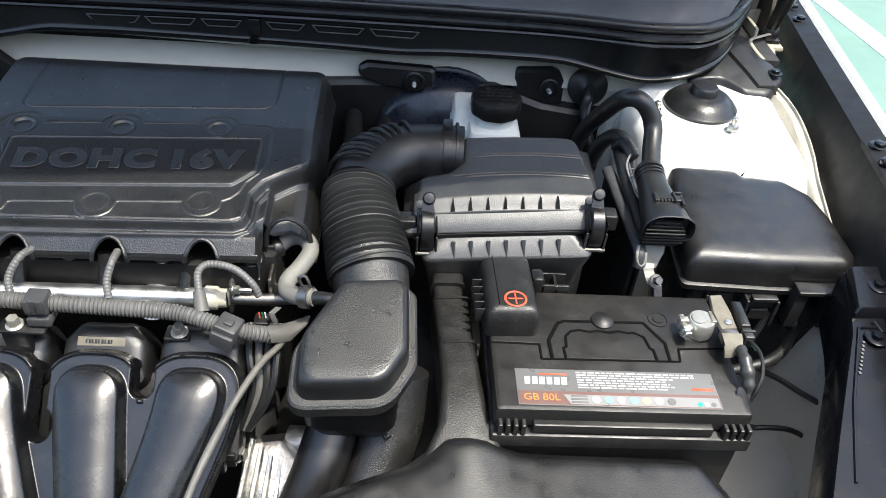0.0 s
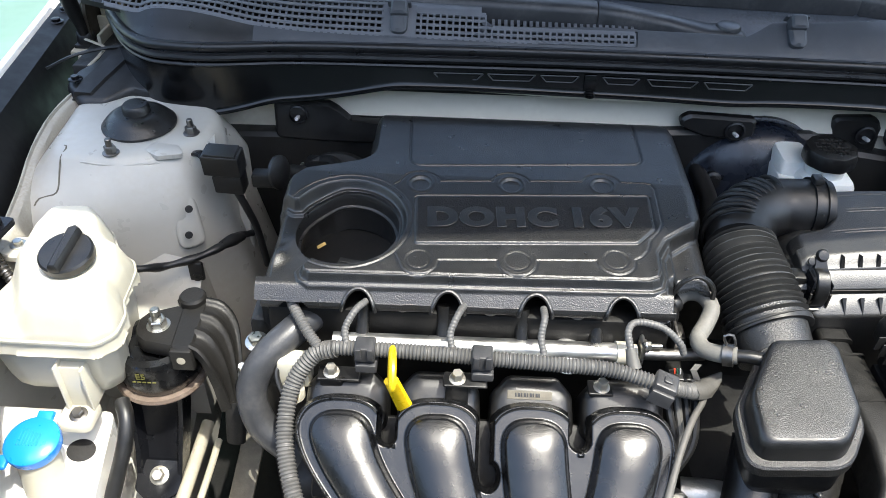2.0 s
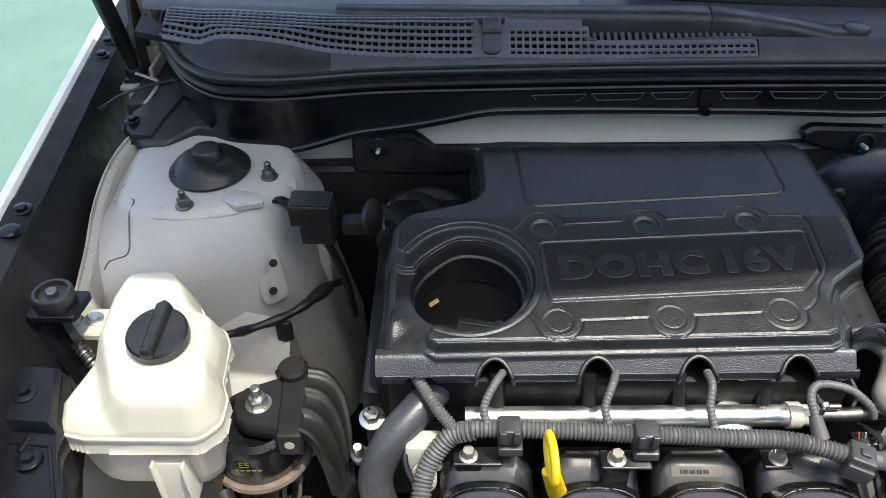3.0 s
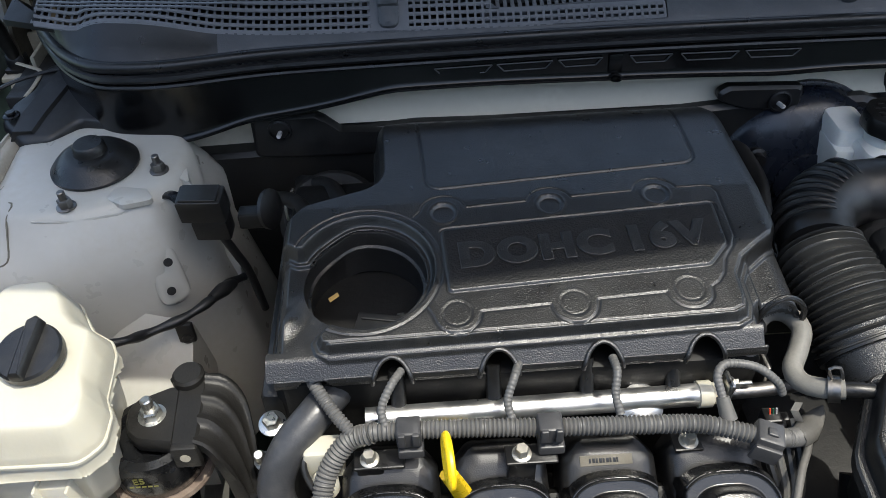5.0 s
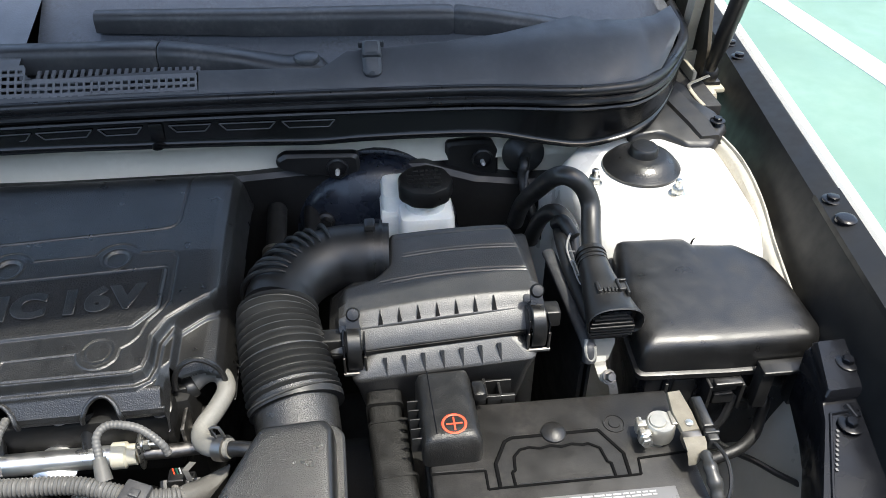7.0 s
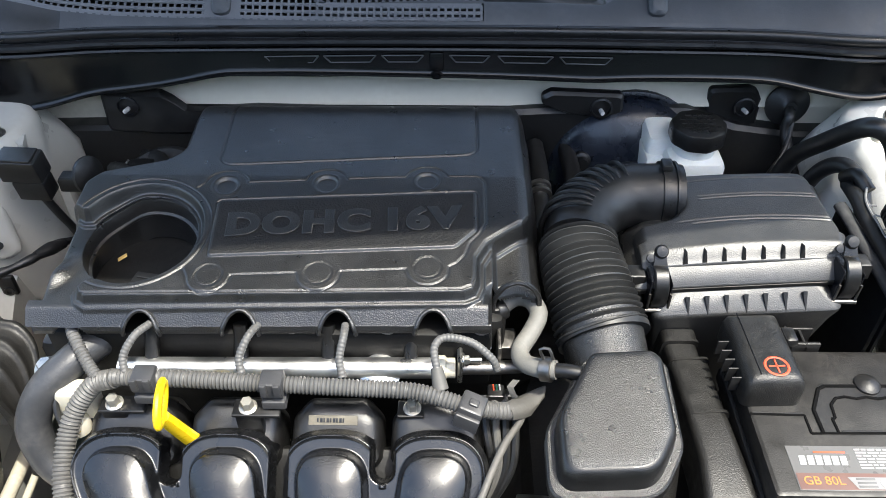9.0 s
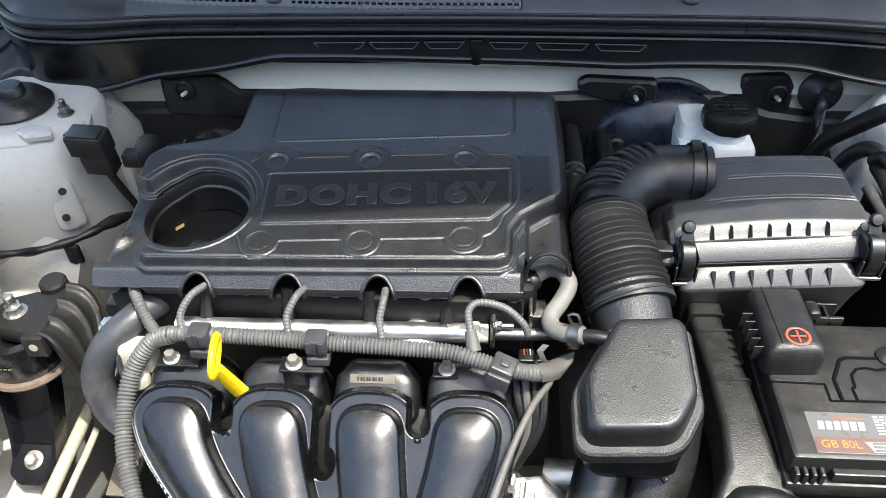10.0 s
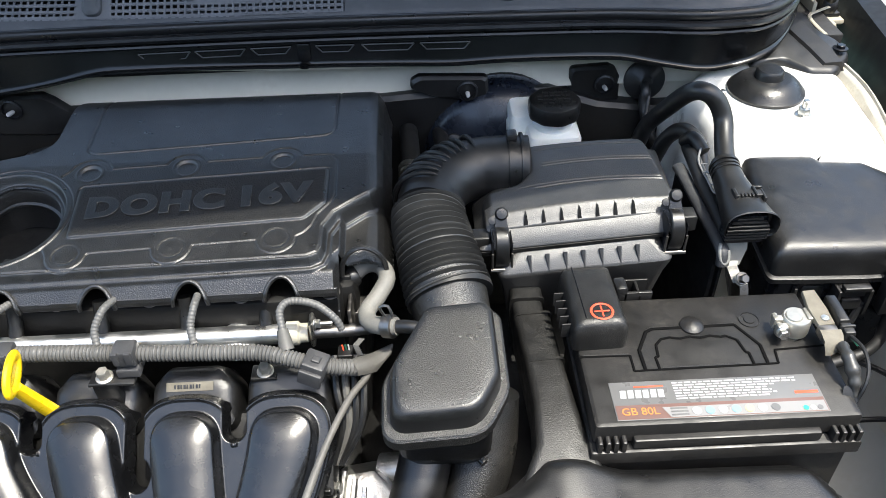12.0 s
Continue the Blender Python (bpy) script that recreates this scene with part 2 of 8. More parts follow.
def block(x0, x1, y0, y1, z0, z1, b=0.002, r=None):
    o = fillet([(x0, y0), (x1, y0), (x1, y1), (x0, y1)], r if r else b, 3 if r else 2)
    return prism(o, [(z0, b), (z0 + b, 0), (z1 - b, 0), (z1 - b * 0.3, b * 0.35), (z1, b)])


def lathe(profile, n=24, centre=(0, 0, 0)):
    """Turned shape about z from (radius, height) steps."""
    c = Vector(centre)
    rings = [[(c.x + max(r, 1e-5) * math.cos(2 * math.pi * i / n), c.y + max(r, 1e-5) * math.sin(2 * math.pi * i / n), c.z + z) for i in range(n)] for r, z in profile]
    return loft(rings)


def smooth_path(pts, step=0.004):
    """A gliding line through the points, in even small steps."""
    p = [Vector(q) for q in pts]
    p = [p[0] * 2 - p[1]] + p + [p[-1] * 2 - p[-2]]
    out = []
    for i in range(1, len(p) - 2):
        k = max(2, int((p[i + 1] - p[i]).length / step))
        for j in range(k):
            t = j / k
            a, b, c, d = p[i - 1], p[i], p[i + 1], p[i + 2]
            out.append(0.5 * ((2 * b) + (c - a) * t + (2 * a - 5 * b + 4 * c - d) * t * t + (3 * b - a - 3 * c + d) * t ** 3))
    out.append(p[-2])
    return out


def tube(pts, r, n=12, step=0.005, rib=None, squash=1.0, caps=True):
    """A hose along a gliding line. r: a radius, or a function of the share of the way; rib: (pitch, depth, sharpness) of corrugation."""
    path = smooth_path(pts, step if not rib else rib[0] / (4 if rib[0] < 0.006 else 8))
    up = Vector((0, 0, 1))
    rings = []
    run, total = 0.0, sum((path[i + 1] - path[i]).length for i in range(len(path) - 1))
    side = None
    for i, p in enumerate(path):
        d = (path[min(i + 1, len(path) - 1)] - path[max(i - 1, 0)]).normalized()
        if side is None:
            side = d.cross(up if abs(d.z) < 0.9 else Vector((0, 1, 0))).normalized()
        side = (side - d * side.dot(d)).normalized()
        top = side.cross(d)
        rr = r(run / total) if callable(r) else r
        if rib:
            rr += rib[1] * (0.5 + 0.5 * math.cos(2 * math.pi * run / rib[0])) ** (rib[2] if len(rib) > 2 else 1) - rib[1] / 2
        rings.append([p + side * rr * math.cos(2 * math.pi * k / n) + top * rr * squash * math.sin(2 * math.pi * k / n) for k in range(n)])
        if i < len(path) - 1:
            run += (path[i + 1] - p).length
    return loft(rings, caps, caps)


def aim(at, axis, spin=0.0):
    """The pose of a shape built along z, set at a place and pointed along an axis."""
    return Matrix.Translation(at) @ Vector(axis).normalized().to_track_quat("Z", "Y").to_matrix().to_4x4() @ Matrix.Rotation(radians(spin), 4, "Z")


def hexbolt(at, axis=(0, 0, 1), r=0.007, h=0.006, washer=0.010, stud=0.0, spin=10):
    g = [lathe([(washer, 0), (washer, 0.0012), (washer * 0.9, 0.0018)], 20), lathe([(r, 0.0018), (r, 0.0018 + h * 0.85), (r * 0.86, 0.0018 + h)], 6)]
    if stud:
        g.append(lathe([(r * 0.55, 0.0018 + h), (r * 0.55, 0.0018 + h + stud * 0.9), (r * 0.42, 0.0018 + h + stud)], 12))
    return moved(join(*g), aim(at, axis, spin))


def grid_sheet(x0, x1, y0, y1, step, height, keep, m=None):
    """A moulded sheet: a fine grid with height(X, Y), kept where keep(X, Y) holds."""
    xs = np.linspace(x0, x1, int(round((x1 - x0) / step)) + 1)
    ys = np.linspace(y0, y1, int(round((y1 - y0) / step)) + 1)
    X, Y = np.meshgrid(xs, ys)
    Z = height(X, Y)
    K = keep(X, Y)
    ny, nx = X.shape
    idx = -np.ones(X.shape, int)
    face_ok = K[:-1, :-1] & K[1:, :-1] & K[:-1, 1:] & K[1:, 1:]
    used = np.zeros(X.shape, bool)
    for dy in (0, 1):
        for dx in (0, 1):
            used[dy:ny - 1 + dy, dx:nx - 1 + dx] |= face_ok
    idx[used] = np.arange(used.sum())
    vs = [Vector(p) for p in zip(X[used].tolist(), Y[used].tolist(), Z[used].tolist())]
    if m:
        vs = [m @ v for v in vs]
    jj, ii = np.nonzero(face_ok)
    fs = np.stack([idx[jj, ii], idx[jj, ii + 1], idx[jj + 1, ii + 1], idx[jj + 1, ii]], 1).tolist()
    return vs, [tuple(f) for f in fs]


def polydist(X, Y, pts, closed=True):
    """Distance to a polyline; for a closed one, negative inside."""
    d = np.full(X.shape, 1e9)
    inside = np.zeros(X.shape, bool)
    m = len(pts)
    for i in range(m if closed else m - 1):
        ax, ay = pts[i]
        bx, by = pts[(i + 1) % m]
        ex, ey = bx - ax, by - ay
        t = np.clip(((X - ax) * ex + (Y - ay) * ey) / max(ex * ex + ey * ey, 1e-12), 0, 1)
        d = np.minimum(d, np.hypot(X - ax - t * ex, Y - ay - t * ey))
        if closed and abs(ey) > 1e-12:
            cross = ((ay > Y) != (by > Y)) & (X < ex * (Y - ay) / ey + ax)
            inside ^= cross
    return np.where(inside, -d, d) if closed else d


def ease(v, a, b):
    t = np.clip((v - a) / (b - a), 0, 1)
    return t * t * (3 - 2 * t)


def part(name, geo, mat, parent=None, label="", sharp=38):
    """One mesh object, under a thing or a part, from a shape given in the world's coordinates."""
    me = bpy.data.meshes.new(name)
    base = Vector((0, 0, 0))
    o = parent
    while o is not None:
        base += o.location
        o = o.parent
    me.from_pydata([tuple(Vector(v) - base) for v in geo[0]], [], geo[1])
    me.materials.append(mat)
    me.shade_smooth()
    me.set_sharp_from_angle(angle=radians(sharp))
    ob = new(name, me)
    if parent is not None:
        ob.parent = parent
    if label:
        ob["label"] = label
    return ob


def thing(name, at, label, category, group="", kind=""):
    ob = new(name)
    ob.empty_display_size = 0.02
    ob.location = at
    return tagged(ob, label, category, group, kind)


def words(text, size, mat, m, parent, name="lettering", extrude=0.0003, offset=0.0, wide=1.0, shear=0.0, spacing=1.0, bevel=0.0, gap=1.0):
    """Raised or printed writing in the built-in font, laid on a pose."""
    cu = bpy.data.curves.new(name, "FONT")
    cu.body, cu.size, cu.extrude, cu.offset, cu.shear, cu.space_character = text, size, extrude, offset, shear, spacing
    cu.bevel_depth, cu.resolution_u, cu.space_word = bevel, 4, gap
    cu.align_x, cu.align_y = "CENTER", "CENTER"
    cu.materials.append(mat)
    ob = new(name, cu)
    base = Vector((0, 0, 0))
    o = parent
    while o is not None:
        base += o.location
        o = o.parent
    ob.matrix_basis = Matrix.Translation(-base) @ m @ Matrix.Diagonal((wide, 1, 1, 1))
    ob.parent = parent
    return ob


# ---------------------------------------------------------------- ground and the car's shell
part_ground = part("ground", grid_sheet(-60, 60, -60, 60, 4, lambda X, Y: X * 0, lambda X, Y: X < 1e9),
                   material("green_painted_concrete", (0.105, 0.180, 0.140), 0.55, grain=0.4, grain_size=0.01, dust=0.35, dust_color=(0.20, 0.27, 0.22), patch=0.6, color_var=0.08))
tagged(part_ground, "pale green painted car park floor, sunlit", "ground", kind="structure")
LINE_PAINT = material("white_line_paint", (0.80, 0.80, 0.77), 0.6, grain=0.3, grain_size=0.01, dust=0.15, patch=0.3)
for _x in (2.265,):
    tagged(part("parking_line", prism([(_x + 0.56, -1.5), (_x + 0.68, -1.5), (_x - 0.15, 5.0), (_x - 0.27, 5.0)], [(0.0, 0), (0.005, 0), (0.006, 0.002)]), LINE_PAINT), "white painted parking bay line on green floor", "parking line", kind="structure")

# Unseen wall, added to cut bright sky reflections on upright faces.
tagged(part("sky_block_wall", block(-7.0, 7.0, -2.9, -2.7, 0.0, 2.7, 0.01), material("dark_sky_block", (0.10, 0.105, 0.10), 0.8, grain=0.4, grain_size=0.02, dust=0.3, dust_color=(0.15, 0.15, 0.14), patch=0.4)), "unseen dark wall added in front of the car to block bright sky", "wall", kind="structure")


def rail_x(y):
    """Half the width between the wing rails, wider towards the windscreen."""
    return 0.727 + (y - 0.70) * 0.125


def fender(side):
    t = thing("fender", (side * 0.8, 0.8, 0.75), "white front wing with a black bolted inner rail", "car fender", "front wings")
    ys = np.linspace(0.30, 1.75, 24)
    rings = []
    for y in ys:
        xr = rail_x(y)
        prof = [(xr + 0.030, 0.916), (xr + 0.034, 0.922), (xr + 0.043, 0.923), (xr + 0.048, 0.916), (xr + 0.054, 0.885), (xr + 0.058, 0.80), (xr + 0.064, 0.60), (xr + 0.07, 0.35),
                (xr + 0.05, 0.35), (xr + 0.055, 0.60), (xr + 0.048, 0.78), (xr + 0.040, 0.88)]
        rings.append([(side * x, y, z) for x, z in prof])
    part("wing_panel", loft(rings if side < 0 else [r[::-1] for r in rings]), PAINT, t)
    rings = []
    for y in np.linspace(0.50, 1.42, 18):
        xr = rail_x(y)
        prof = [(xr - 0.004, 0.905), (xr, 0.914), (xr + 0.026, 0.921), (xr + 0.032, 0.916), (xr + 0.030, 0.905), (xr + 0.012, 0.895), (xr - 0.008, 0.80), (xr - 0.030, 0.80), (xr - 0.026, 0.835)]
        rings.append([(side * x, y, z) for x, z in prof])
    part("inner_rail", loft(rings if side < 0 else [r[::-1] for r in rings]), RAIL_BLACK, t, "black painted inner rail")
    rings = []
    for y, d in ((0.50, 0.0), (0.70, 0.0), (0.862, 0.0), (0.864, -0.003)):
        xr = rail_x(y)
        rings.append([(side * (xr + x), y, z + d) for x, z in ((-0.003, 0.905), (0.0, 0.9165), (0.026, 0.9235), (0.0325, 0.9165))])
    part("lap_plate", loft(rings if side < 0 else [r[::-1] for r in rings]), RAIL_BLACK, t, "overlapping black plate")
    for y in (0.808, 0.846, 1.215, 1.26):
        at = (side * (rail_x(y) + 0.013), y, 0.917 if y > 1 else 0.9195)
        b = hexbolt(at, (0, 0, 1), 0.007, 0.004, 0.011) if y != 0.808 else lathe([(0.0115, 0), (0.0115, 0.003), (0.0095, 0.0046), (0.006, 0.005)], 20, at)
        part("bolt" if y != 0.808 else "push_clip", b, BLACK_PAINT, t)
    return t


for _s in (-1, 1):
    fender(_s)


def apron(side):
    """Inner wing panel that runs from the rail down to the chassis leg."""
    rings = []
    for y in np.linspace(0.30, 1.42, 30):
        xr = rail_x(y)
        w = 0.012 * math.sin(y * 23)
        prof = [(xr - 0.002, 0.805), (xr - 0.026, 0.803), (xr - 0.032, 0.78 + w * 0.3), (xr - 0.040 + w, 0.72), (xr - 0.055 + w, 0.62), (xr - 0.10, 0.575), (xr - 0.20, 0.565), (xr - 0.215, 0.55), (xr - 0.215, 0.42),
                (xr + 0.01, 0.42)]
        rings.append([(side * x, y, z) for x, z in prof])
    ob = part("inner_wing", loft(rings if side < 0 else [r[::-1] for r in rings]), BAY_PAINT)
    return tagged(ob, "dusty white painted inner wing panel of the engine bay", "body panel", "inner wing panels", "structure")


for _s in (-1, 1):
    apron(_s)

_shelf = part("tank_shelf", prism(fillet([(-0.700, 0.468), (-0.540, 0.490), (-0.550, 0.640), (-0.700, 0.640)], 0.012), [(0.62, 0), (0.698, 0), (0.702, 0.004)], lambda x, y: (y - 0.62) * 0.28), PAINT)
tagged(_shelf, "white painted shelf below the expansion tank", "body panel", kind="structure")
# Flat dark disc for the shade inside the hole.
part("punched_hole", moved(lathe([(0.016, 0), (0.016, 0.0012), (0, 0.0012)], 24), Matrix.Translation((-0.572, 0.592, 0.6945)) @ Matrix.Rotation(radians(15.6), 4, "X") @ Matrix.Diagonal((1, 0.8, 1, 1))), DEEP, _shelf)

tagged(part("undertray", block(-0.70, 0.70, 0.15, 1.2, 0.28, 0.30), DEEP), "sooty dark undertray below the engine", "undertray", kind="structure")
tagged(part("front_panel", join(block(-0.78, 0.78, 0.17, 0.20, 0.25, 0.72, 0.006), block(-0.86, 0.86, 0.0, 0.18, 0.25, 0.62, 0.03)), BLACK_PAINT), "black front panel and radiator support of the car", "front panel", kind="structure")


COWL_SHIFT = Vector((0, -0.020, 0.009))


def cowl_front(x):
    """Plan of the cowl's front edge: nearly straight, with swept corners."""
    a = abs(x)
    return 1.088 + 0.004 * math.cos(x * 6) - 0.016 * math.exp(-((a - 0.53) / 0.09) ** 2) + (max(0.0, a - 0.58) ** 2) * 9.0


def seal_line(off=0.0, n=60, lim=0.705):
    return [(x, cowl_front(x) + off) for x in np.linspace(-lim, lim, n)]


LIP_X = [-0.15, -0.137, -0.11, 0.017, 0.149, 0.203, 0.217, 0.236, 0.280, 0.357, 0.430, 0.500, 0.531, 0.556, 0.60, 0.64, 0.668]
LIP_Y = [1.118, 1.1093, 1.109, 1.1125, 1.1097, 1.107, 1.113, 1.1230, 1.124, 1.127, 1.139, 1.162, 1.1745, 1.1590, 1.160, 1.172, 1.195]
APRON_X = [-0.70, -0.66, -0.632, -0.607, -0.5555, -0.483, -0.4355, -0.389, -0.343, -0.267, -0.1775, -0.103, -0.029, 0.0455, 0.12, 0.194, 0.25, 0.31, 0.385, 0.42, 0.46, 0.5035, 0.53, 0.57, 0.622, 0.66, 0.70]
APRON_Z = [0.905, 0.890, 0.876, 0.864, 0.8635, 0.8755, 0.888, 0.8915, 0.8975, 0.9125, 0.9115, 0.909, 0.9065, 0.9055, 0.9045, 0.9030, 0.9070, 0.9085, 0.9085, 0.9075, 0.9000, 0.8940, 0.8905, 0.8960, 0.9060, 0.910, 0.915]


def apron_low(x):
    """Height of the apron's lower edge along the car's width."""
    return sum(float(np.interp(x + d, APRON_X, APRON_Z)) for d in (-0.018, -0.008, 0, 0.008, 0.018)) / 5


def firewall():
    t = thing("firewall", (0, 1.10, 0.7), "dusty white painted bulkhead behind the engine", "bulkhead", kind="structure")
    part("bulkhead_panel", join(block(-0.60, 0.60, 1.098, 1.115, 0.30, 0.850, 0.003), block(-0.70, 0.70, 1.100, 1.114, 0.30, 0.848, 0.003)), BULKHEAD, t)
    ledge = [[(x, 1.088, 0.846), (x, 1.090, 0.852), (x, 1.120, 0.905), (x, 1.135, 0.905), (x, 1.104, 0.846)] for x in np.linspace(-0.605, 0.605, 40)]
    part("ledge", loft(ledge), BULKHEAD, t, "pale painted ledge below the cowl", 50)
    lip = [[(x, 1.062, apron_low(x) - 0.0010), (x, 1.058, apron_low(x) - 0.0045), (x, 1.066, apron_low(x) - 0.0085), (x, 1.090, apron_low(x) - 0.0150), (x, 1.090, apron_low(x) - 0.0020)] for x in np.linspace(-0.585, 0.585, 90)]
    part("folded_edge", loft(lip), BULKHEAD, t, "pale folded panel edge", 50)
    pad = [(-0.60, 0.40), (0.56, 0.40), (0.56, 0.815), (0.47, 0.815), (0.40, 0.825), (0.33, 0.850), (0.16, 0.850), (0.08, 0.845), (-0.10, 0.845), (-0.24, 0.848), (-0.34, 0.842), (-0.38, 0.820), (-0.60, 0.815)]
    g = prism(fillet(pad, 0.015), [(0, 0), (0.020, 0), (0.026, 0.006)])
    g = moved(g, Matrix.Translation((0, 1.098, 0)) @ Matrix.Rotation(radians(90), 4, "X"))
    part("insulation_pad", g, RUBBER, t, "black felt insulation pad")
    return t


FIREWALL = firewall()


def insulation_bracket(x, mirrored, span, taper=True, back=0.0, lift=0.0):
    """Rubbery tab of the bulkhead pad with a hole and a bright stud."""
    t = thing("insulation_tab", (x, 1.07, 0.84), "black insulation tab held by a pale stud on the bulkhead", "insulation tab", "bulkhead tabs")
    s = -1 if mirrored else 1
    o = [(-0.036 * s, -0.030), (0.034 * s, -0.034), (span * s, -0.034), (span * s, -0.001), (0.075 * s, 0.004), (0.057 * s, 0.021), (0.044 * s, 0.029), (-0.034 * s, 0.029)]
    if not taper:
        o = [(-0.030 * s, -0.006), (0.040 * s, 0.000), (span * s, 0.016), (span * s, 0.027), (span * s * 0.85, 0.034), (-0.028 * s, 0.030)]
    if span < 0.03:
        o = [(-0.050, -0.045), (0.030, -0.045), (0.023, -0.024), (0.0215, 0.010), (0.014, 0.024), (0.004, 0.028), (-0.050, 0.026)]
    if s < 0:
        o = o[::-1]
    g = prism(fillet(o, 0.008), [(0, 0), (0.010, 0), (0.014, 0.004)])
    part("tab", moved(g, Matrix.Translation((x, 1.080 + back, 0.845)) @ Matrix.Rotation(radians(90), 4, "X")), RUBBER, t)
    part("hole_rim", moved(lathe([(0.0145, 0), (0.0145, 0.004), (0.012, 0.005), (0.0115, 0.0), (0.0005, -0.001)], 20), aim((x, 1.066 + back, 0.846 + lift), (0, -1, 0.1))), SEAL, t)
    part("stud", moved(lathe([(0.0030, 0), (0.0030, 0.014), (0.002, 0.016)], 10), aim((x, 1.066 + back, 0.842 + lift), (0, -1, 0.25))), LABEL_WHITE, t, "pale threaded stud")
    return t


insulation_bracket(-0.407, False, 0.130, lift=0.010)
insulation_bracket(0.214, True, 0.078, False, lift=0.011)
insulation_bracket(0.408, False, 0.022, True, 0.022)


# ---------------------------------------------------------------- cowl, wipers, windscreen
def deck_z(x, y):
    """The cowl's front slope: steep behind the seal, then nearly level."""
    d = y - min(1.0875, cowl_front(x) - 0.004)
    return 0.9635 + 0.8 * min(d, 0.045) + 0.12 * max(0.0, d - 0.045)


def grille_base(x):
    return 1.0915 + 0.21 * max(0.0, -x - 0.46) ** 1.3


GRILLE_PITCH = 0.0072


def grille_rows(x):
    return 7 if x < -0.26 else 4 if x < -0.145 else 2


def cowl():
    t = thing("cowl", (0, 1.15, 0.95), "weathered black plastic windscreen cowl with a slotted grille", "cowl")
    # front apron below the weatherstrip
    rows = []
    for x, y in seal_line(0, 160):
        drop = apron_low(x) - COWL_SHIFT.z
        yl = y - 0.012 + 0.003 * math.cos(x * 9)
        rows.append([(x, y + 0.02, 0.950), (x, y - 0.004, 0.946), (x, y - 0.009, 0.936), (x, y - 0.010, 0.925), (x, yl - 0.0035, drop + 0.010), (x, yl - 0.0045, drop + 0.0050), (x, yl - 0.0065, drop + 0.0034), (x, yl - 0.0085, drop + 0.0024), (x, yl - 0.0090, drop), (x, yl + 0.01, drop - 0.001)])
    part("front_apron", loft(rows, False, False, closed=False), APRON, t, "shiny black front apron", 50)
    # thin raised slot outlines along the apron, coloured lighter as their edge highlight
    for x0, x1 in ((-0.213, -0.146), (-0.140, -0.075), (-0.068, -0.016), (0.016, 0.066), (0.076, 0.144), (0.152, 0.217)):
        def ap(x, z):
            return (x, cowl_front(x) - 0.0128, z - 0.002 * math.sin(3 * abs(x)))
        pts = [ap(x0, 0.9255), ap(x0 + 0.008, 0.9165), ap(x1 - 0.008, 0.9165), ap(x1, 0.9255), ap(x0, 0.9255)]
        part("slot_edge_highlight", join(*[tube([pts[k], pts[k + 1]], 0.0009, 6, 0.03) for k in range(4)]), WIPER, t)
    part("centre_knob", join(lathe([(0.008, 0.0), (0.008, 0.003), (0.005, 0.005), (0, 0.006)], 16, (0, cowl_front(0) - 0.020, 0.9005)), block(-0.009, 0.009, cowl_front(0) - 0.0155, cowl_front(0) - 0.006, 0.902, 0.930, 0.004)), APRON, t)
    # recessed deck behind the strip, where the wipers stand
    rows = []
    for x, y in seal_line(0, 60):
        rows.append([(x, y + 0.012, 0.950), (x, y + 0.030, 0.960), (x, y + 0.09, 0.970), (x, max(y + 0.14, 1.27), 1.024), (x, max(y + 0.2, 1.35), 1.036)])
    part("deck", loft([r for r in rows if r[0][0] > -0.160], False, False, closed=False), DECK_DUSTY, t, "stained grey-black deck", 60)

    def lip(x):
        return float(np.interp(x, LIP_X, LIP_Y))

    strip = []
    for x in np.linspace(0.0575, 0.668, 120):
        y0 = cowl_front(x) - 0.004
        y1 = max(lip(x), y0 + 0.012)
        ys = [y0 - 0.004, y0, y0 + 0.004, y0 + (y1 - y0) * 0.5, y1 - 0.003, y1 - 0.0008, y1, y1]
        dz = [-0.008, -0.002, 0.0, 0.0, 0.0, -0.001, -0.003, -0.016]
        strip.append([(x, y, deck_z(x, y) + d) for y, d in zip(ys, dz)])
    part("front_strip", loft(strip, False, False, closed=False), DECK_STRIP, t, "smooth grey-black front strip", 60)
    lipped = []
    for x in np.linspace(-0.150, 0.0575, 60):
        top = grille_base(x) + 2 * GRILLE_PITCH + 0.002
        y1 = max(lip(x), top + 0.001)
        lipped.append([(x, top, deck_z(x, top)), (x, y1 - 0.001, deck_z(x, y1 - 0.001)), (x, y1, deck_z(x, y1) - 0.002), (x, y1, deck_z(x, y1) - 0.014)])
    part("grille_lip", loft(lipped, False, False, closed=False), DECK_STRIP, t, "", 60)
    rear = []
    for x, y in seal_line(0, 80):
        if x < -0.140:
            y0 = grille_base(x) + GRILLE_PITCH * (7 if x < -0.26 else 4) + 0.001
            z0 = deck_z(x, y0)
            rear.append([(x, y0, z0 - 0.006), (x, y0 + 0.002, z0), (x, y0 + 0.012, z0 + 0.003), (x, max(y + 0.15, 1.27), 1.028), (x, max(y + 0.2, 1.35), 1.036)])
    part("rear_deck", loft(rear, False, False, closed=False), COWL, t, "dusty grey-black deck", 60)

    def front_row(x):
        y0 = cowl_front(x) - 0.004
        g = grille_base(x) - 0.001
        return [(x, y0 - 0.004, 0.9555), (x, y0, 0.9620), (x, (y0 + g) / 2, deck_z(x, (y0 + g) / 2) - (0.004 if x < -0.46 else 0)), (x, g, deck_z(x, g)), (x, g + 0.001, deck_z(x, g) - 0.008)]

    part("front_deck", loft([front_row(x) for x in np.linspace(-0.455, 0.0575, 60)], False, False, closed=False), DECK_STRIP, t, "", 60)
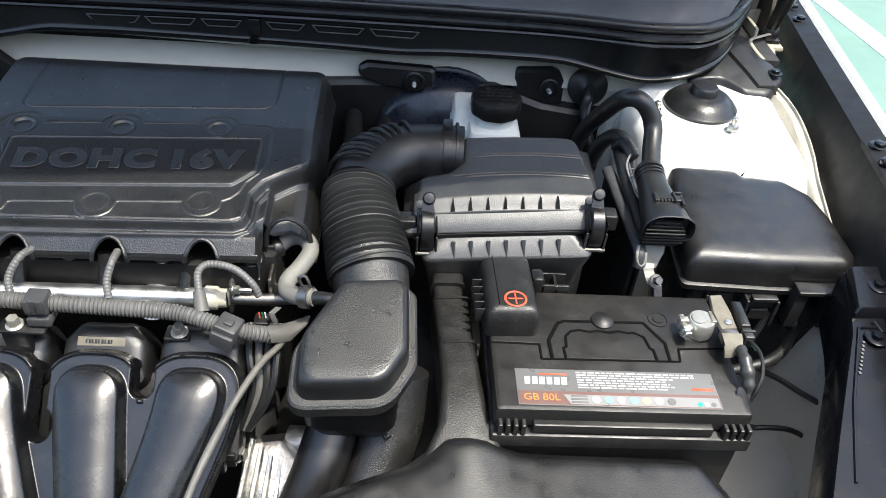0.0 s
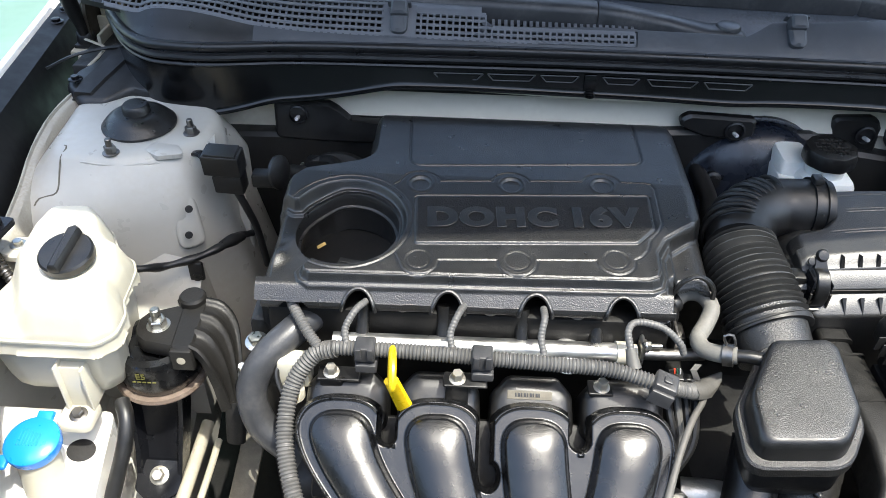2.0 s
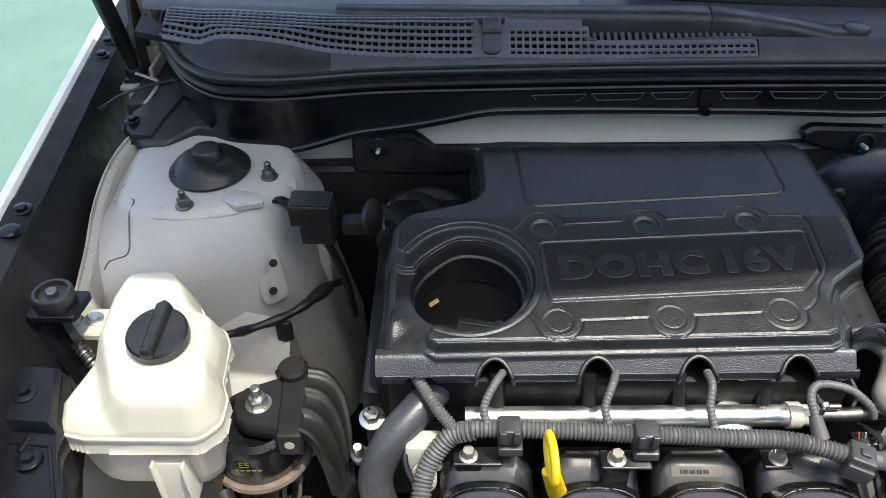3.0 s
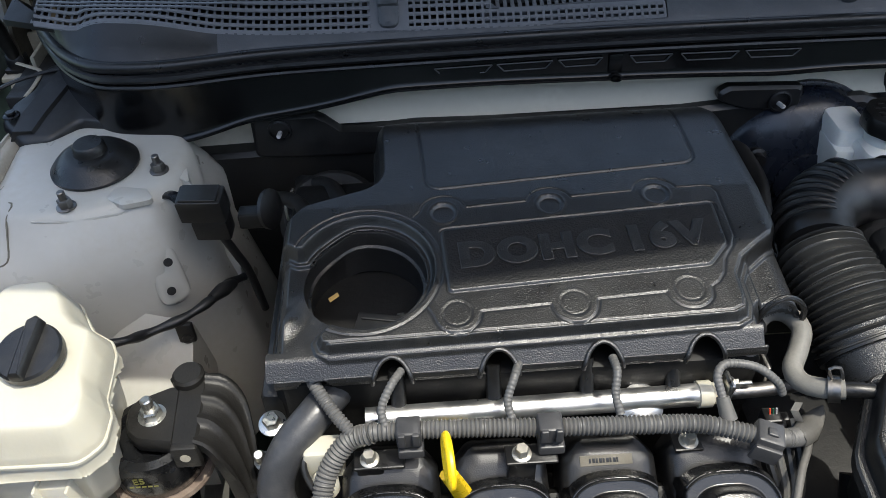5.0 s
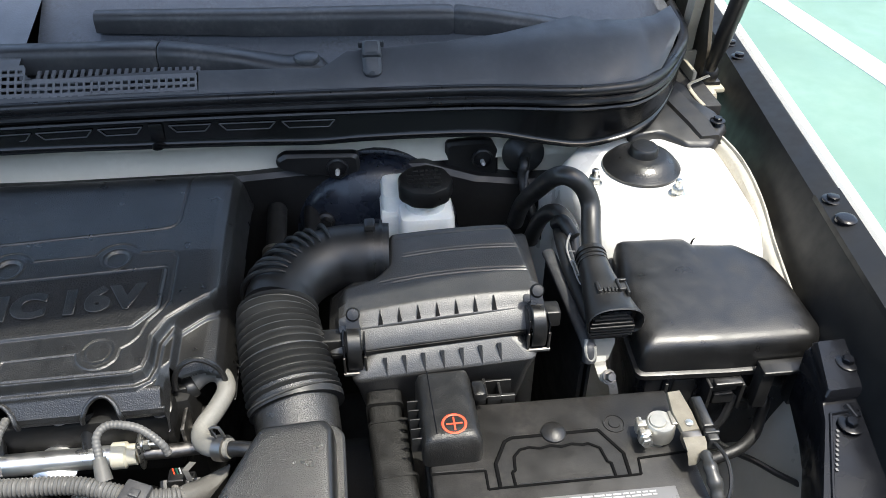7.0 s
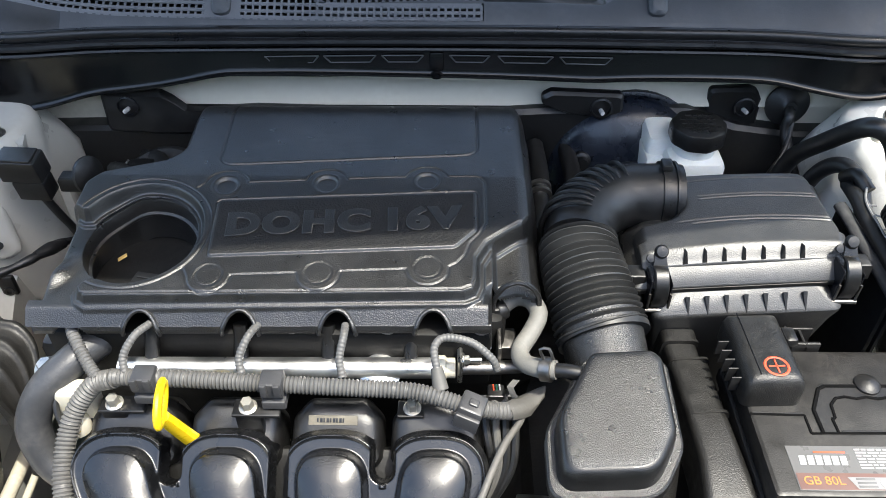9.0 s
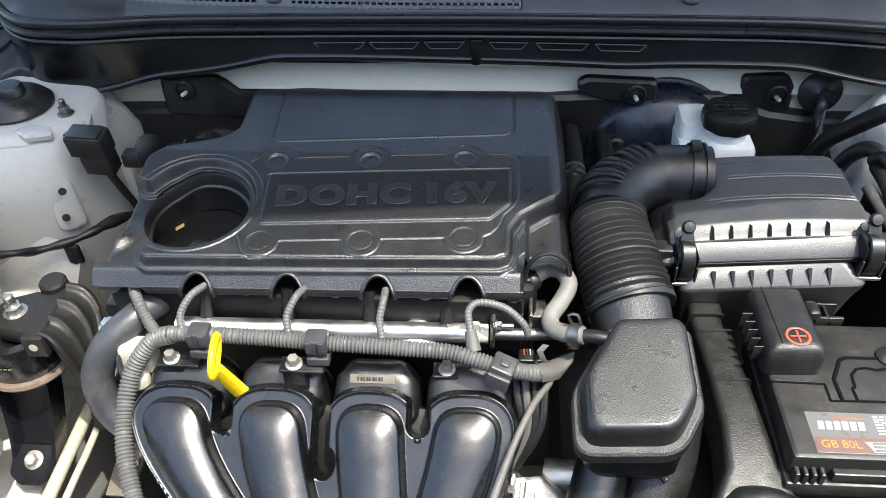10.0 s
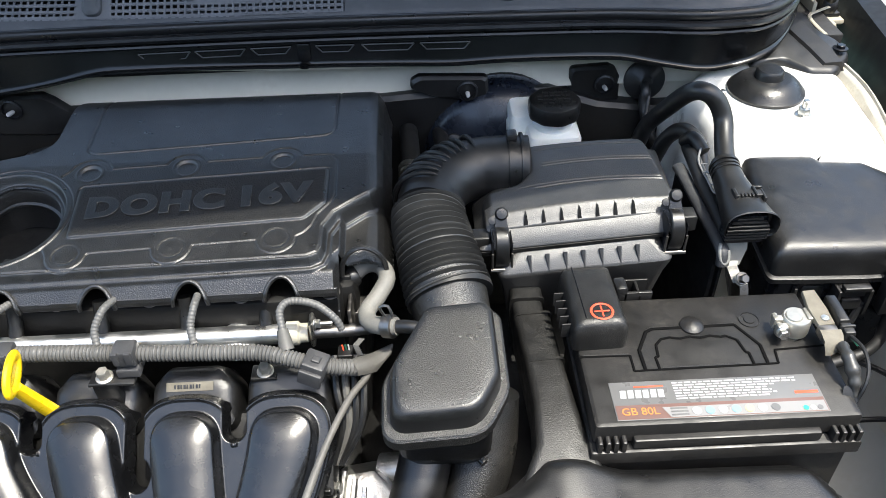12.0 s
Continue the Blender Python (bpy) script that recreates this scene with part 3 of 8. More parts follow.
    # Left end coloured dark to stand for the shaded gap below the grille.
    part("shaded_front_gap", loft([front_row(x) for x in np.linspace(-0.70, -0.455, 30)], False, False, closed=False), SEAL, t, "dark strip for the shaded gap", 60)
    # Trough coloured dark so the grille holes look shaded.
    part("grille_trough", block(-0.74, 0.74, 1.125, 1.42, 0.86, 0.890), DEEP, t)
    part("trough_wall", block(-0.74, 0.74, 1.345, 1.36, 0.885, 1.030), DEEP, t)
    return t


COWL_PANEL = cowl()


def grille():
    """Lattice of small square holes, built of bars."""
    geos = []
    pitch = 0.0087

    def bar(x0, y0, x1, y1, w, along):
        h = 0.0016
        if along == "x":
            q = [(x0, y0 - w, deck_z(x0, y0 - w)), (x1, y1 - w, deck_z(x1, y1 - w)), (x1, y1 + w, deck_z(x1, y1 + w)), (x0, y0 + w, deck_z(x0, y0 + w))]
        else:
            q = [(x0 - w, y0, deck_z(x0, y0)), (x0 + w, y0, deck_z(x0, y0)), (x0 + w, y1, deck_z(x0, y1)), (x0 - w, y1, deck_z(x0, y1))]
        return loft([[(a, b, c - h) for a, b, c in q], q])

    def yrow(x, k):
        return grille_base(x) + k * GRILLE_PITCH

    for i in range(84):
        x = 0.0545 - i * pitch
        if -0.283 < x < -0.239:
            continue
        geos.append(bar(x, yrow(x, 0), x, yrow(x, grille_rows(x)), 0.0014, "y"))
    for k in range(8):
        for i in range(72):
            xa = -0.6655 + i * 0.01
            xb = xa + 0.01
            if k <= min(grille_rows(xa), grille_rows(xb)):
                geos.append(bar(xa, yrow(xa, k), xb, yrow(xb, k), 0.0012 if 0 < k < grille_rows(xa) else 0.0022, "x"))
    # plain field round the retainer clip
    for x0, x1 in ((-0.283, -0.239),):
        geos.append(loft([[(x, yrow(x, k), deck_z(x, yrow(x, k)) + d) for x in (x0, x1)] + [(x, yrow(x, k), deck_z(x, yrow(x, k)) + d - 0.002) for x in (x1, x0)] for k, d in ((0, 0.0), (2, 0.0), (5, 0.0))]))
    # coarse slots in the recess behind the lip
    for i in range(23):
        x = -0.135 + i * 0.0086
        geos.append(loft([[(x - 0.0022, y, z), (x + 0.0022, y, z), (x + 0.0022, y, z - 0.002), (x - 0.0022, y, z - 0.002)] for y, z in ((1.1130, 0.972), (1.142, 0.981))]))
    ob = part("grille", join(*geos), COWL, COWL_PANEL, "slotted grille of small square holes", 30)
    ob["kind"] = "stuff"
    # Dark plate put in as the shade under the coarse slots.
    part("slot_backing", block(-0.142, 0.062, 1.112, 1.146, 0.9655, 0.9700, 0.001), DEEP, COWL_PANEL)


grille()


def cowl_clip(x):
    """Push-in retainer: a tongue hanging over the strip from a raised square head."""
    m = Matrix.Translation((x, 1.108, deck_z(x, 1.108))) @ Matrix.Rotation(radians(38), 4, "X")
    g = join(prism(fillet([(-0.0115, -0.020), (0.0115, -0.020), (0.0115, 0.020), (-0.0115, 0.020)], 0.010), [(-0.002, 0), (0.006, 0), (0.0095, 0.004)]),
             prism(fillet([(-0.0125, 0.002), (0.0125, 0.002), (0.0115, 0.024), (-0.0115, 0.024)], 0.005), [(0.003, 0), (0.014, 0.001), (0.017, 0.004)]),
             block(-0.016, 0.016, 0.020, 0.024, -0.002, 0.012, 0.002))
    part("retainer_clip", moved(g, m), DECK_STRIP, COWL_PANEL)


for _x in (-0.262, 0.267):
    cowl_clip(_x)
COWL_PANEL.location += COWL_SHIFT


def weatherstrip():
    t = thing("weatherstrip", (0, 1.08, 0.95), "black rubber weatherstrip along the cowl edge", "weatherstrip")
    path = [(x, y, 0.956) for x, y in seal_line(-0.0085, 40)]
    path = [(-0.712, 1.30, 0.965)] + path + [(0.712, 1.30, 0.965)]
    part("upper_bead", tube(path, 0.0072, 10, 0.012), SEAL, t)
    part("lower_bead", tube([(x, y - 0.0055, z - 0.0115) for x, y, z in path], 0.0052, 8, 0.012), SEAL, t)
    part("lip", tube([(x, y - 0.0065, z - 0.0215) for x, y, z in path], 0.0026, 6, 0.012), SEAL, t)
    t.location += COWL_SHIFT
    return t


weatherstrip()


def wiper(pivot, reach, name_label):
    """Wiper arm: a round pivot cap, a tapering head, a hinge joint and the long pressed arm beyond it."""
    p = Vector(pivot)
    t = thing("windscreen_wiper", pivot, name_label, "wiper", "windscreen wipers")

    def ring(c, d, w, h0, h1):
        c, d = Vector(c), Vector(d).normalized()
        side = d.cross(Vector((0, 0, 1))).normalized()
        up = Vector((0, 0, 1))
        return [c + side * a * w + up * (h0 + (h1 - h0) * b) for a, b in ((1, 0), (1, 0.62), (0.82, 0.88), (0.45, 1), (-0.45, 1), (-0.82, 0.88), (-1, 0.62), (-1, 0))]

    def along(s, lift=0.0):
        return p + Vector((reach[0] * s, reach[1] * s, lift))

    d = (reach[0], reach[1], 0)
    head = [ring(along(-0.14), d, 0.010, 0.000, 0.012), ring(along(-0.10), d, 0.018, -0.002, 0.018), ring(along(0.0), d, 0.0215, -0.004, 0.0225), ring(along(0.16), d, 0.0205, -0.002, 0.022), ring(along(0.45, 0.006), d, 0.0165, 0.0, 0.026), ring(along(0.8, 0.012), d, 0.0165, 0.0, 0.029), ring(along(0.985, 0.014), d, 0.0180, 0.0, 0.031), ring(along(1.0, 0.014), d, 0.0170, 0.002, 0.029)]
    part("arm_head", loft(head), WIPER, t, "", 50)
    k = along(1.0, 0.014)
    d2 = (reach[0] * 1.0, reach[1] * 0.15, 0)
    u = Vector(d2).normalized()
    rod = [ring(k + u * 0.002, d2, 0.0170, 0.004, 0.029), ring(k + u * 0.008, d2, 0.0185, 0.0, 0.031), ring(k + u * 0.060, d2, 0.0175, 0.000, 0.032), ring(k + u * 0.25, d2, 0.0150, 0.004, 0.034), ring(k + u * 0.46, d2, 0.012, 0.014, 0.038)]
    part("arm", loft(rod), WIPER, t, "", 50)
    part("pivot_cap", lathe([(0.0165, 0.010), (0.0165, 0.0225), (0.0150, 0.0252), (0.0110, 0.0268), (0.0, 0.0272)], 32, p), WIPER, t, "round pivot cap")
    t.location += COWL_SHIFT
    return t


wiper((0.186, 1.138, 0.957), (-0.178, 0.012), "black windscreen wiper arm resting on the cowl")
wiper((0.585, 1.178, 0.966), (-0.205, 0.030), "black windscreen wiper arm near the cowl corner")


def windscreen():
    rows = []
    for x in np.linspace(-0.74, 0.74, 30):
        y0 = 1.285 + 0.16 * (x / 0.74) ** 2
        rows.append([(x, y0 + s * 0.75, 1.040 + s * 0.42) for s in (0, 0.25, 0.5, 0.75, 1.0)])
    part_ob = part("windscreen", loft(rows, False, False, closed=False), GLASS)
    so = part_ob.modifiers.new("thickness", "SOLIDIFY")
    so.thickness = 0.006
    tagged(part_ob, "dark tinted windscreen above the cowl", "windscreen", kind="structure")
    rows = []
    for x in np.linspace(-0.74, 0.74, 30):
        y0 = 1.275 + 0.16 * (x / 0.74) ** 2
        rows.append([(x, y0 - 0.02, 1.022), (x, y0 - 0.004, 1.044), (x, y0 + 0.014, 1.054), (x, y0 + 0.05, 1.070), (x, y0 + 0.12, 1.110), (x, y0 + 0.122, 1.100)])
    tagged(part("windscreen_seal", loft(rows, False, False, closed=False), SEAL), "black rubber seal below the windscreen glass", "seal", kind="structure")


windscreen()


def hood():
    """The raised bonnet, hinged at the cowl corners; it shades the rear of the bay."""
    t = thing("hood", (0, 1.27, 0.98), "raised white painted car hood held open by gas struts", "car hood")
    c, s = math.cos(radians(HOOD_OPEN)), math.sin(radians(HOOD_OPEN))

    def at(x, l, h):
        return (x, 1.195 - l * c + h * s, 1.185 + l * s + h * c)

    rows_o, rows_i = [], []
    for l in np.linspace(0, 1, 12):
        half = 0.765 - 0.135 * l + 0.030 * (1 - l) ** 8
        ro, ri = [], []
        for k in np.linspace(-1, 1, 25):
            end = HOOD_LONG * l * (1 - 0.170 * abs(k) ** 1.2 * l)
            ro.append(at(k * half, end, 0.028 * (1 - k * k) + 0.012))
            ri.append(at(k * half, end, 0.028 * (1 - k * k) - 0.012))
        rows_o.append(ro)
        rows_i.append(ri)
    part("outer_skin", join(loft(rows_o, False, False, closed=False)), PAINT, t)
    part("lining", join(loft([r[::-1] for r in rows_i], False, False, closed=False)), PAINT, t)
    pad = []
    for l in np.linspace(0.06, 0.90, 10):
        half = (0.735 - 0.105 * l) * 0.84
        pad.append([at(k * half, HOOD_LONG * l * (1 - 0.10 * abs(k) ** 1.25 * l), 0.028 * (1 - (0.84 * k) ** 2) - 0.020) for k in np.linspace(-1, 1, 17)][::-1])
    part("insulation_pad", loft(pad, False, False, closed=False), PAD, t, "black felt insulation pad")
    for k in (-1, 1):
        part("gas_strut", tube([(k * 0.754, 1.197, 0.900), at(k * 0.725, 0.26, -0.015)], lambda q: 0.0085 if q < 0.12 else 0.0115, 14, 0.03), RUBBER, t, "black gas strut")
        part("strut_foot", join(lathe([(0.013, 0), (0.015, 0.006), (0.013, 0.018), (0.009, 0.022)], 16, (k * 0.754, 1.197, 0.893)), block(min(k * 0.738, k * 0.772), max(k * 0.738, k * 0.772), 1.186, 1.208, 0.886, 0.893, 0.002)), RUBBER, t)
        part("strut_bracket", join(block(min(k * 0.722, k * 0.776), max(k * 0.722, k * 0.776), 1.176, 1.226, 0.878, 0.887, 0.003), block(min(k * 0.722, k * 0.728), max(k * 0.722, k * 0.728), 1.176, 1.230, 0.880, 0.915, 0.002), block(min(k * 0.724, k * 0.744), max(k * 0.724, k * 0.744), 1.222, 1.230, 0.880, 0.925, 0.002)), HINGE_METAL, t, "dusty beige strut bracket")
    return t


HOOD_OPEN, HOOD_LONG = 43.0, 0.885
hood()


def corner_panel(side):
    """Black shield between cowl corner and rail, over white metal."""
    t = thing("cowl_corner_shield", (side * 0.68, 1.10, 0.88), "black plastic shield beside the cowl corner", "plastic shield", "cowl corner shields")
    o = [(0.592, 1.050), (0.640, 1.058), (0.668, 1.030), (0.702, 1.027), (0.735, 1.064), (0.729, 1.092), (0.707, 1.12), (0.703, 1.165), (0.640, 1.17), (0.60, 1.08)]
    o = [(side * x, y) for x, y in o]
    if side < 0:
        o = o[::-1]
    part("shield", prism(fillet(o, 0.018, 6), [(0.878, 0.001), (0.882, 0), (0.887, 0.0015), (0.8900, 0.0045), (0.8912, 0.009)], lambda x, y: (y - 1.06) * 0.20), RUBBER, t)
    part("bolt", hexbolt((side * 0.719, 1.067, 0.897), (0, 0, 1), 0.006, 0.004, 0.010), BLACK_PAINT, t)
    part("arm_ridge", loft([[(side * (x - w), y, z - 0.006), (side * (x - w * 0.6), y, z + 0.007), (side * (x + w * 0.6), y, z + 0.008), (side * (x + w), y, z - 0.006)] for x, y, z, w in ((0.668, 1.150, 0.905, 0.020), (0.680, 1.110, 0.898, 0.022), (0.694, 1.070, 0.890, 0.022), (0.700, 1.040, 0.884, 0.018))]), RUBBER, t)
    for k, y in enumerate((1.110, 1.140)):
        part("step", block(min(side * 0.632, side * 0.662), max(side * 0.632, side * 0.662), y, y + 0.010, 0.893, 0.904 + 0.006 * k, 0.003), SATIN, t)
    part("pale_flange", tube([(side * 0.748, 1.180, 0.906), (side * 0.729, 1.170, 0.905), (side * 0.712, 1.160, 0.903), (side * 0.711, 1.132, 0.901), (side * 0.715, 1.106, 0.899)], 0.0028, 8, squash=0.5), HINGE_METAL, t, "pale painted flange")
    tagged(part("hinge_mount", block(min(side * 0.66, side * 0.76), max(side * 0.66, side * 0.76), 1.16, 1.34, 0.865, 0.888, 0.006), HINGE_METAL), "dusty beige hinge mounting panel", "body panel", "hinge mounts", "structure")
    if side < 0:
        part("lead", tube([(side * 0.77, 1.09, 0.90), (side * 0.745, 1.13, 0.903), (side * 0.70, 1.145, 0.91), (side * 0.66, 1.145, 0.915)], 0.0024, 6), RUBBER, t, "thin black washer hose")


for _s in (-1, 1):
    corner_panel(_s)


def hinge_bracket(side):
    """Dark hinge plate between the cowl end and the wing."""
    t = thing("hinge_bracket", (side * 0.735, 1.25, 0.88), "dusty dark hood hinge bracket beside the cowl", "hinge", "hood hinges")
    o = fillet([(1.190, 0.880), (1.560, 0.880), (1.560, 1.080), (1.300, 1.075), (1.215, 1.010), (1.190, 0.940)], 0.012)
    g = prism(o, [(0, 0), (0.005, 0), (0.006, 0.001)])
    m = Matrix(((0, 0, side, side * 0.742), (1, 0, 0, 0), (0, 1, 0, 0), (0, 0, 0, 1)))
    part("plate", moved(g, m), HINGE_DARK, t)
    part("arm", loft([[(side * 0.724, y - 0.012, z), (side * 0.738, y - 0.012, z), (side * 0.738, y + 0.012, z), (side * 0.724, y + 0.012, z)] for y, z in ((1.245, 0.895), (1.240, 0.960), (1.225, 1.050), (1.195, 1.170))]), HINGE_METAL, t, "pale hinge arm")
    part("pivot_bolt", hexbolt((side * 0.722, 1.245, 0.925), (-side, 0, 0), 0.006, 0.005, 0.010), STEEL_DARK, t)


for _s in (-1, 1):
    hinge_bracket(_s)


# ---------------------------------------------------------------- strut towers
def strut_tower(side):
    t = thing("strut_tower", (side * 0.60, 0.98, 0.6), "white painted suspension strut tower with a black dust cap" if side > 0 else "dusty white strut tower darkened for shade, with drilled pressed metal and dark studs", "strut tower", "strut towers")
    outer, inner = 0.735, 0.495
    low = [(outer + 0.03, 0.74), (outer + 0.03, 1.095), (inner - 0.05, 1.095), (inner - 0.045, 0.93), (inner + 0.0, 0.845), (0.60, 0.805)]
    mid = [(outer + 0.01, 0.79), (outer + 0.015, 1.095), (inner - 0.015, 1.095), (inner - 0.012, 0.95), (inner + 0.028, 0.880), (0.60, 0.850)]
    top = [(outer - 0.035, 0.880), (outer - 0.018, 1.095), (0.56, 1.095), (inner + 0.000, 1.02), (inner + 0.006, 0.925), (0.600, 0.888)]
    rings = []
    def between(a, b, f):
        return [(p[0] + (q[0] - p[0]) * f, p[1] + (q[1] - p[1]) * f) for p, q in zip(a, b)]

    def drawn(o, f):
        return [(x + (0.615 - x) * f, y + (0.99 - y) * f) for x, y in o]

    for o, z, r in ((low, 0.50, 0.05), (low, 0.58, 0.05), (mid, 0.74, 0.06), (mid, 0.800, 0.06), (between(mid, top, 0.22), 0.824, 0.065), (between(mid, top, 0.52), 0.845, 0.07), (between(mid, top, 0.80), 0.860, 0.07), (drawn(top, 0.02), 0.8700, 0.07), (drawn(top, 0.07), 0.8765, 0.07), (drawn(top, 0.14), 0.8795, 0.07), (drawn(top, 0.22), 0.880, 0.07)):
        q = fillet(o, r, 5)
        q = [(side * x, y, z) for x, y in q]
        rings.append(q if side < 0 else q[::-1])
    rings = [r[::-1] for r in rings]
    # Left tower takes the darker white for its shade, right the lighter.
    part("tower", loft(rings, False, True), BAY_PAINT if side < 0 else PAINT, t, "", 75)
    c = (-0.60, 0.978, 0.880) if side < 0 else (0.594, 0.992, 0.880)
    part("dust_cap", lathe([(0.0465, 0), (0.0482, 0.0012), (0.0482, 0.0042), (0.0460, 0.0062), (0.0425, 0.0105), (0.0370, 0.0155), (0.0305, 0.0190), (0.0262, 0.0203), (0.0185, 0.0206), (0.0178, 0.0225), (0.0172, 0.0292), (0.0150, 0.0316), (0.0, 0.0322)], 48, c), DUST_CAP, t, "round black rubber dust cap")
    for x, y in ((0.612, 0.906) if side < 0 else (0.619, 0.930), (0.526, 0.962)):
        part("stud_nut", hexbolt((side * x, y, 0.880), (0, 0, 1), 0.0075, 0.009, 0.0105, 0.010), STEEL_DARK if side < 0 else ZINC, t)
    # oval drain hole and small pressed holes: discs coloured dark for their inner shade
    if side > 0:
        part("oval_hole", moved(lathe([(0.0185, -0.004), (0.0185, 0.0030), (0.0165, 0.0040), (0.0155, 0.0030), (0.0150, 0.0012), (0.0, 0.0012)], 28), Matrix.Translation((0.638, 0.8715, 0.8475)) @ Matrix.Rotation(radians(54), 4, "X") @ Matrix.Diagonal((1, 0.75, 1, 1))), GAP, t, "dark oval drain hole")
    else:
        pad = prism(fillet([(-0.018, -0.040), (0.018, -0.040), (0.018, 0.040), (-0.018, 0.040)], 0.016), [(-0.004, 0), (-0.001, 0.001), (0.0025, 0.006)])
        part("pressed_pad", moved(pad, Matrix.Translation((-0.524, 0.885, 0.795)) @ Matrix.Rotation(radians(34), 4, "Z") @ Matrix.Rotation(radians(72), 4, "X")), BAY_PAINT, t)
        part("pressed_step", prism(fillet([(-0.574, 0.917), (-0.553, 0.903), (-0.521, 0.911), (-0.533, 0.930), (-0.567, 0.938)], 0.006), [(0.874, 0), (0.8798, 0), (0.8812, 0.004)]), BAY_PAINT, t)
        for run, r in (([(-0.699, 0.922, 0.8725), (-0.674, 0.918, 0.8800), (-0.673, 0.896, 0.8765), (-0.670, 0.878, 0.8660), (-0.668, 0.861, 0.8530), (-0.673, 0.855, 0.8480), (-0.689, 0.850, 0.8450), (-0.694, 0.843, 0.8385)], 0.0011),
                       ([(-0.713, 0.901, 0.8570), (-0.720, 0.866, 0.8410), (-0.716, 0.837, 0.8270), (-0.709, 0.830, 0.8250)], 0.0010)):
            part("sealant_seam", tube(run, r, 6, 0.006), SENSOR_METAL, t, "cracked sealant seam")
        rim = []
        for i in range(40):
            z = 0.872 - i * 0.0062
            w = 0.0035 * math.sin(i * 1.15)
            x, y = -0.4960 - 0.00006 * i * i * 0.2, 0.955 - 0.0011 * i
            rim.append([(x - 0.012, y + 0.004, z), (x + w, y - 0.006 + w * 0.5, z), (x + 0.003 + w, y - 0.005, z), (x - 0.004, y + 0.020, z)])
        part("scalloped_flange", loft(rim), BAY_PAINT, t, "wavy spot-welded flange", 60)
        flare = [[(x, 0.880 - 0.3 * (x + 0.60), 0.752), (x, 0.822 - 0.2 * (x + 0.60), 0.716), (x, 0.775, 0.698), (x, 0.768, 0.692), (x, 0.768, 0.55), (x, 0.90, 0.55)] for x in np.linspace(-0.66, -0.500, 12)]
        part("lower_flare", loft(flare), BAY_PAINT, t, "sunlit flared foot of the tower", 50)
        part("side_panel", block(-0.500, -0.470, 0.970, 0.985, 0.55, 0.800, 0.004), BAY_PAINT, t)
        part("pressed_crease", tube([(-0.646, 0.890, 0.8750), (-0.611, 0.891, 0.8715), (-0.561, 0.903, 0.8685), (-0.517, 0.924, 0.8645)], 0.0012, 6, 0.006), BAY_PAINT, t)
        for p in ((-0.516, 0.878, 0.818), (-0.520, 0.870, 0.782), (-0.610, 0.862, 0.800)):
            part("drilled_hole", moved(lathe([(0.005, 0), (0.005, 0.001), (0.004, 0.0012), (0, 0.0008)], 14), aim(p, (0.45, -0.85, 0.3))), DEEP, t)
    return t


def seam_channel(side):
    """Dusty folded seam between strut tower and wing rail."""
    line = [(0.704, 1.092, 0.884), (0.721, 1.045, 0.881), (0.727, 1.000, 0.877), (0.726, 0.955, 0.872), (0.720, 0.905, 0.865), (0.712, 0.860, 0.856), (0.703, 0.800, 0.848), (0.690, 0.730, 0.842)]
    line = smooth_path(line, 0.02)
    rings = []
    for i, p in enumerate(line):
        w = 0.0012 * math.sin(i * 1.9)
        prof = ((-0.014, -0.030), (-0.008, -0.004), (-0.004, -0.002 + w), (0.001, -0.002), (0.002, 0.002 + w), (0.004, 0.002), (0.005, -0.006), (0.008, -0.040))
        rings.append([(side * (p.x + a), p.y, p.z + b) for a, b in prof])
    ob = part("seam_channel", loft(rings if side > 0 else [r[::-1] for r in rings]), SEAM, None, "", 50)
    return tagged(ob, "dusty beige folded seam beside the strut tower", "body seam", "tower seams", "structure")


for _s in (-1, 1):
    seam_channel(_s)


for _s in (-1, 1):
    strut_tower(_s)


# ---------------------------------------------------------------- engine
def plane_z(y):
    return 0.893 + 0.13 * (y - 0.74)


HOLE = (-0.293, 0.766)
HOLE_R = 0.0575


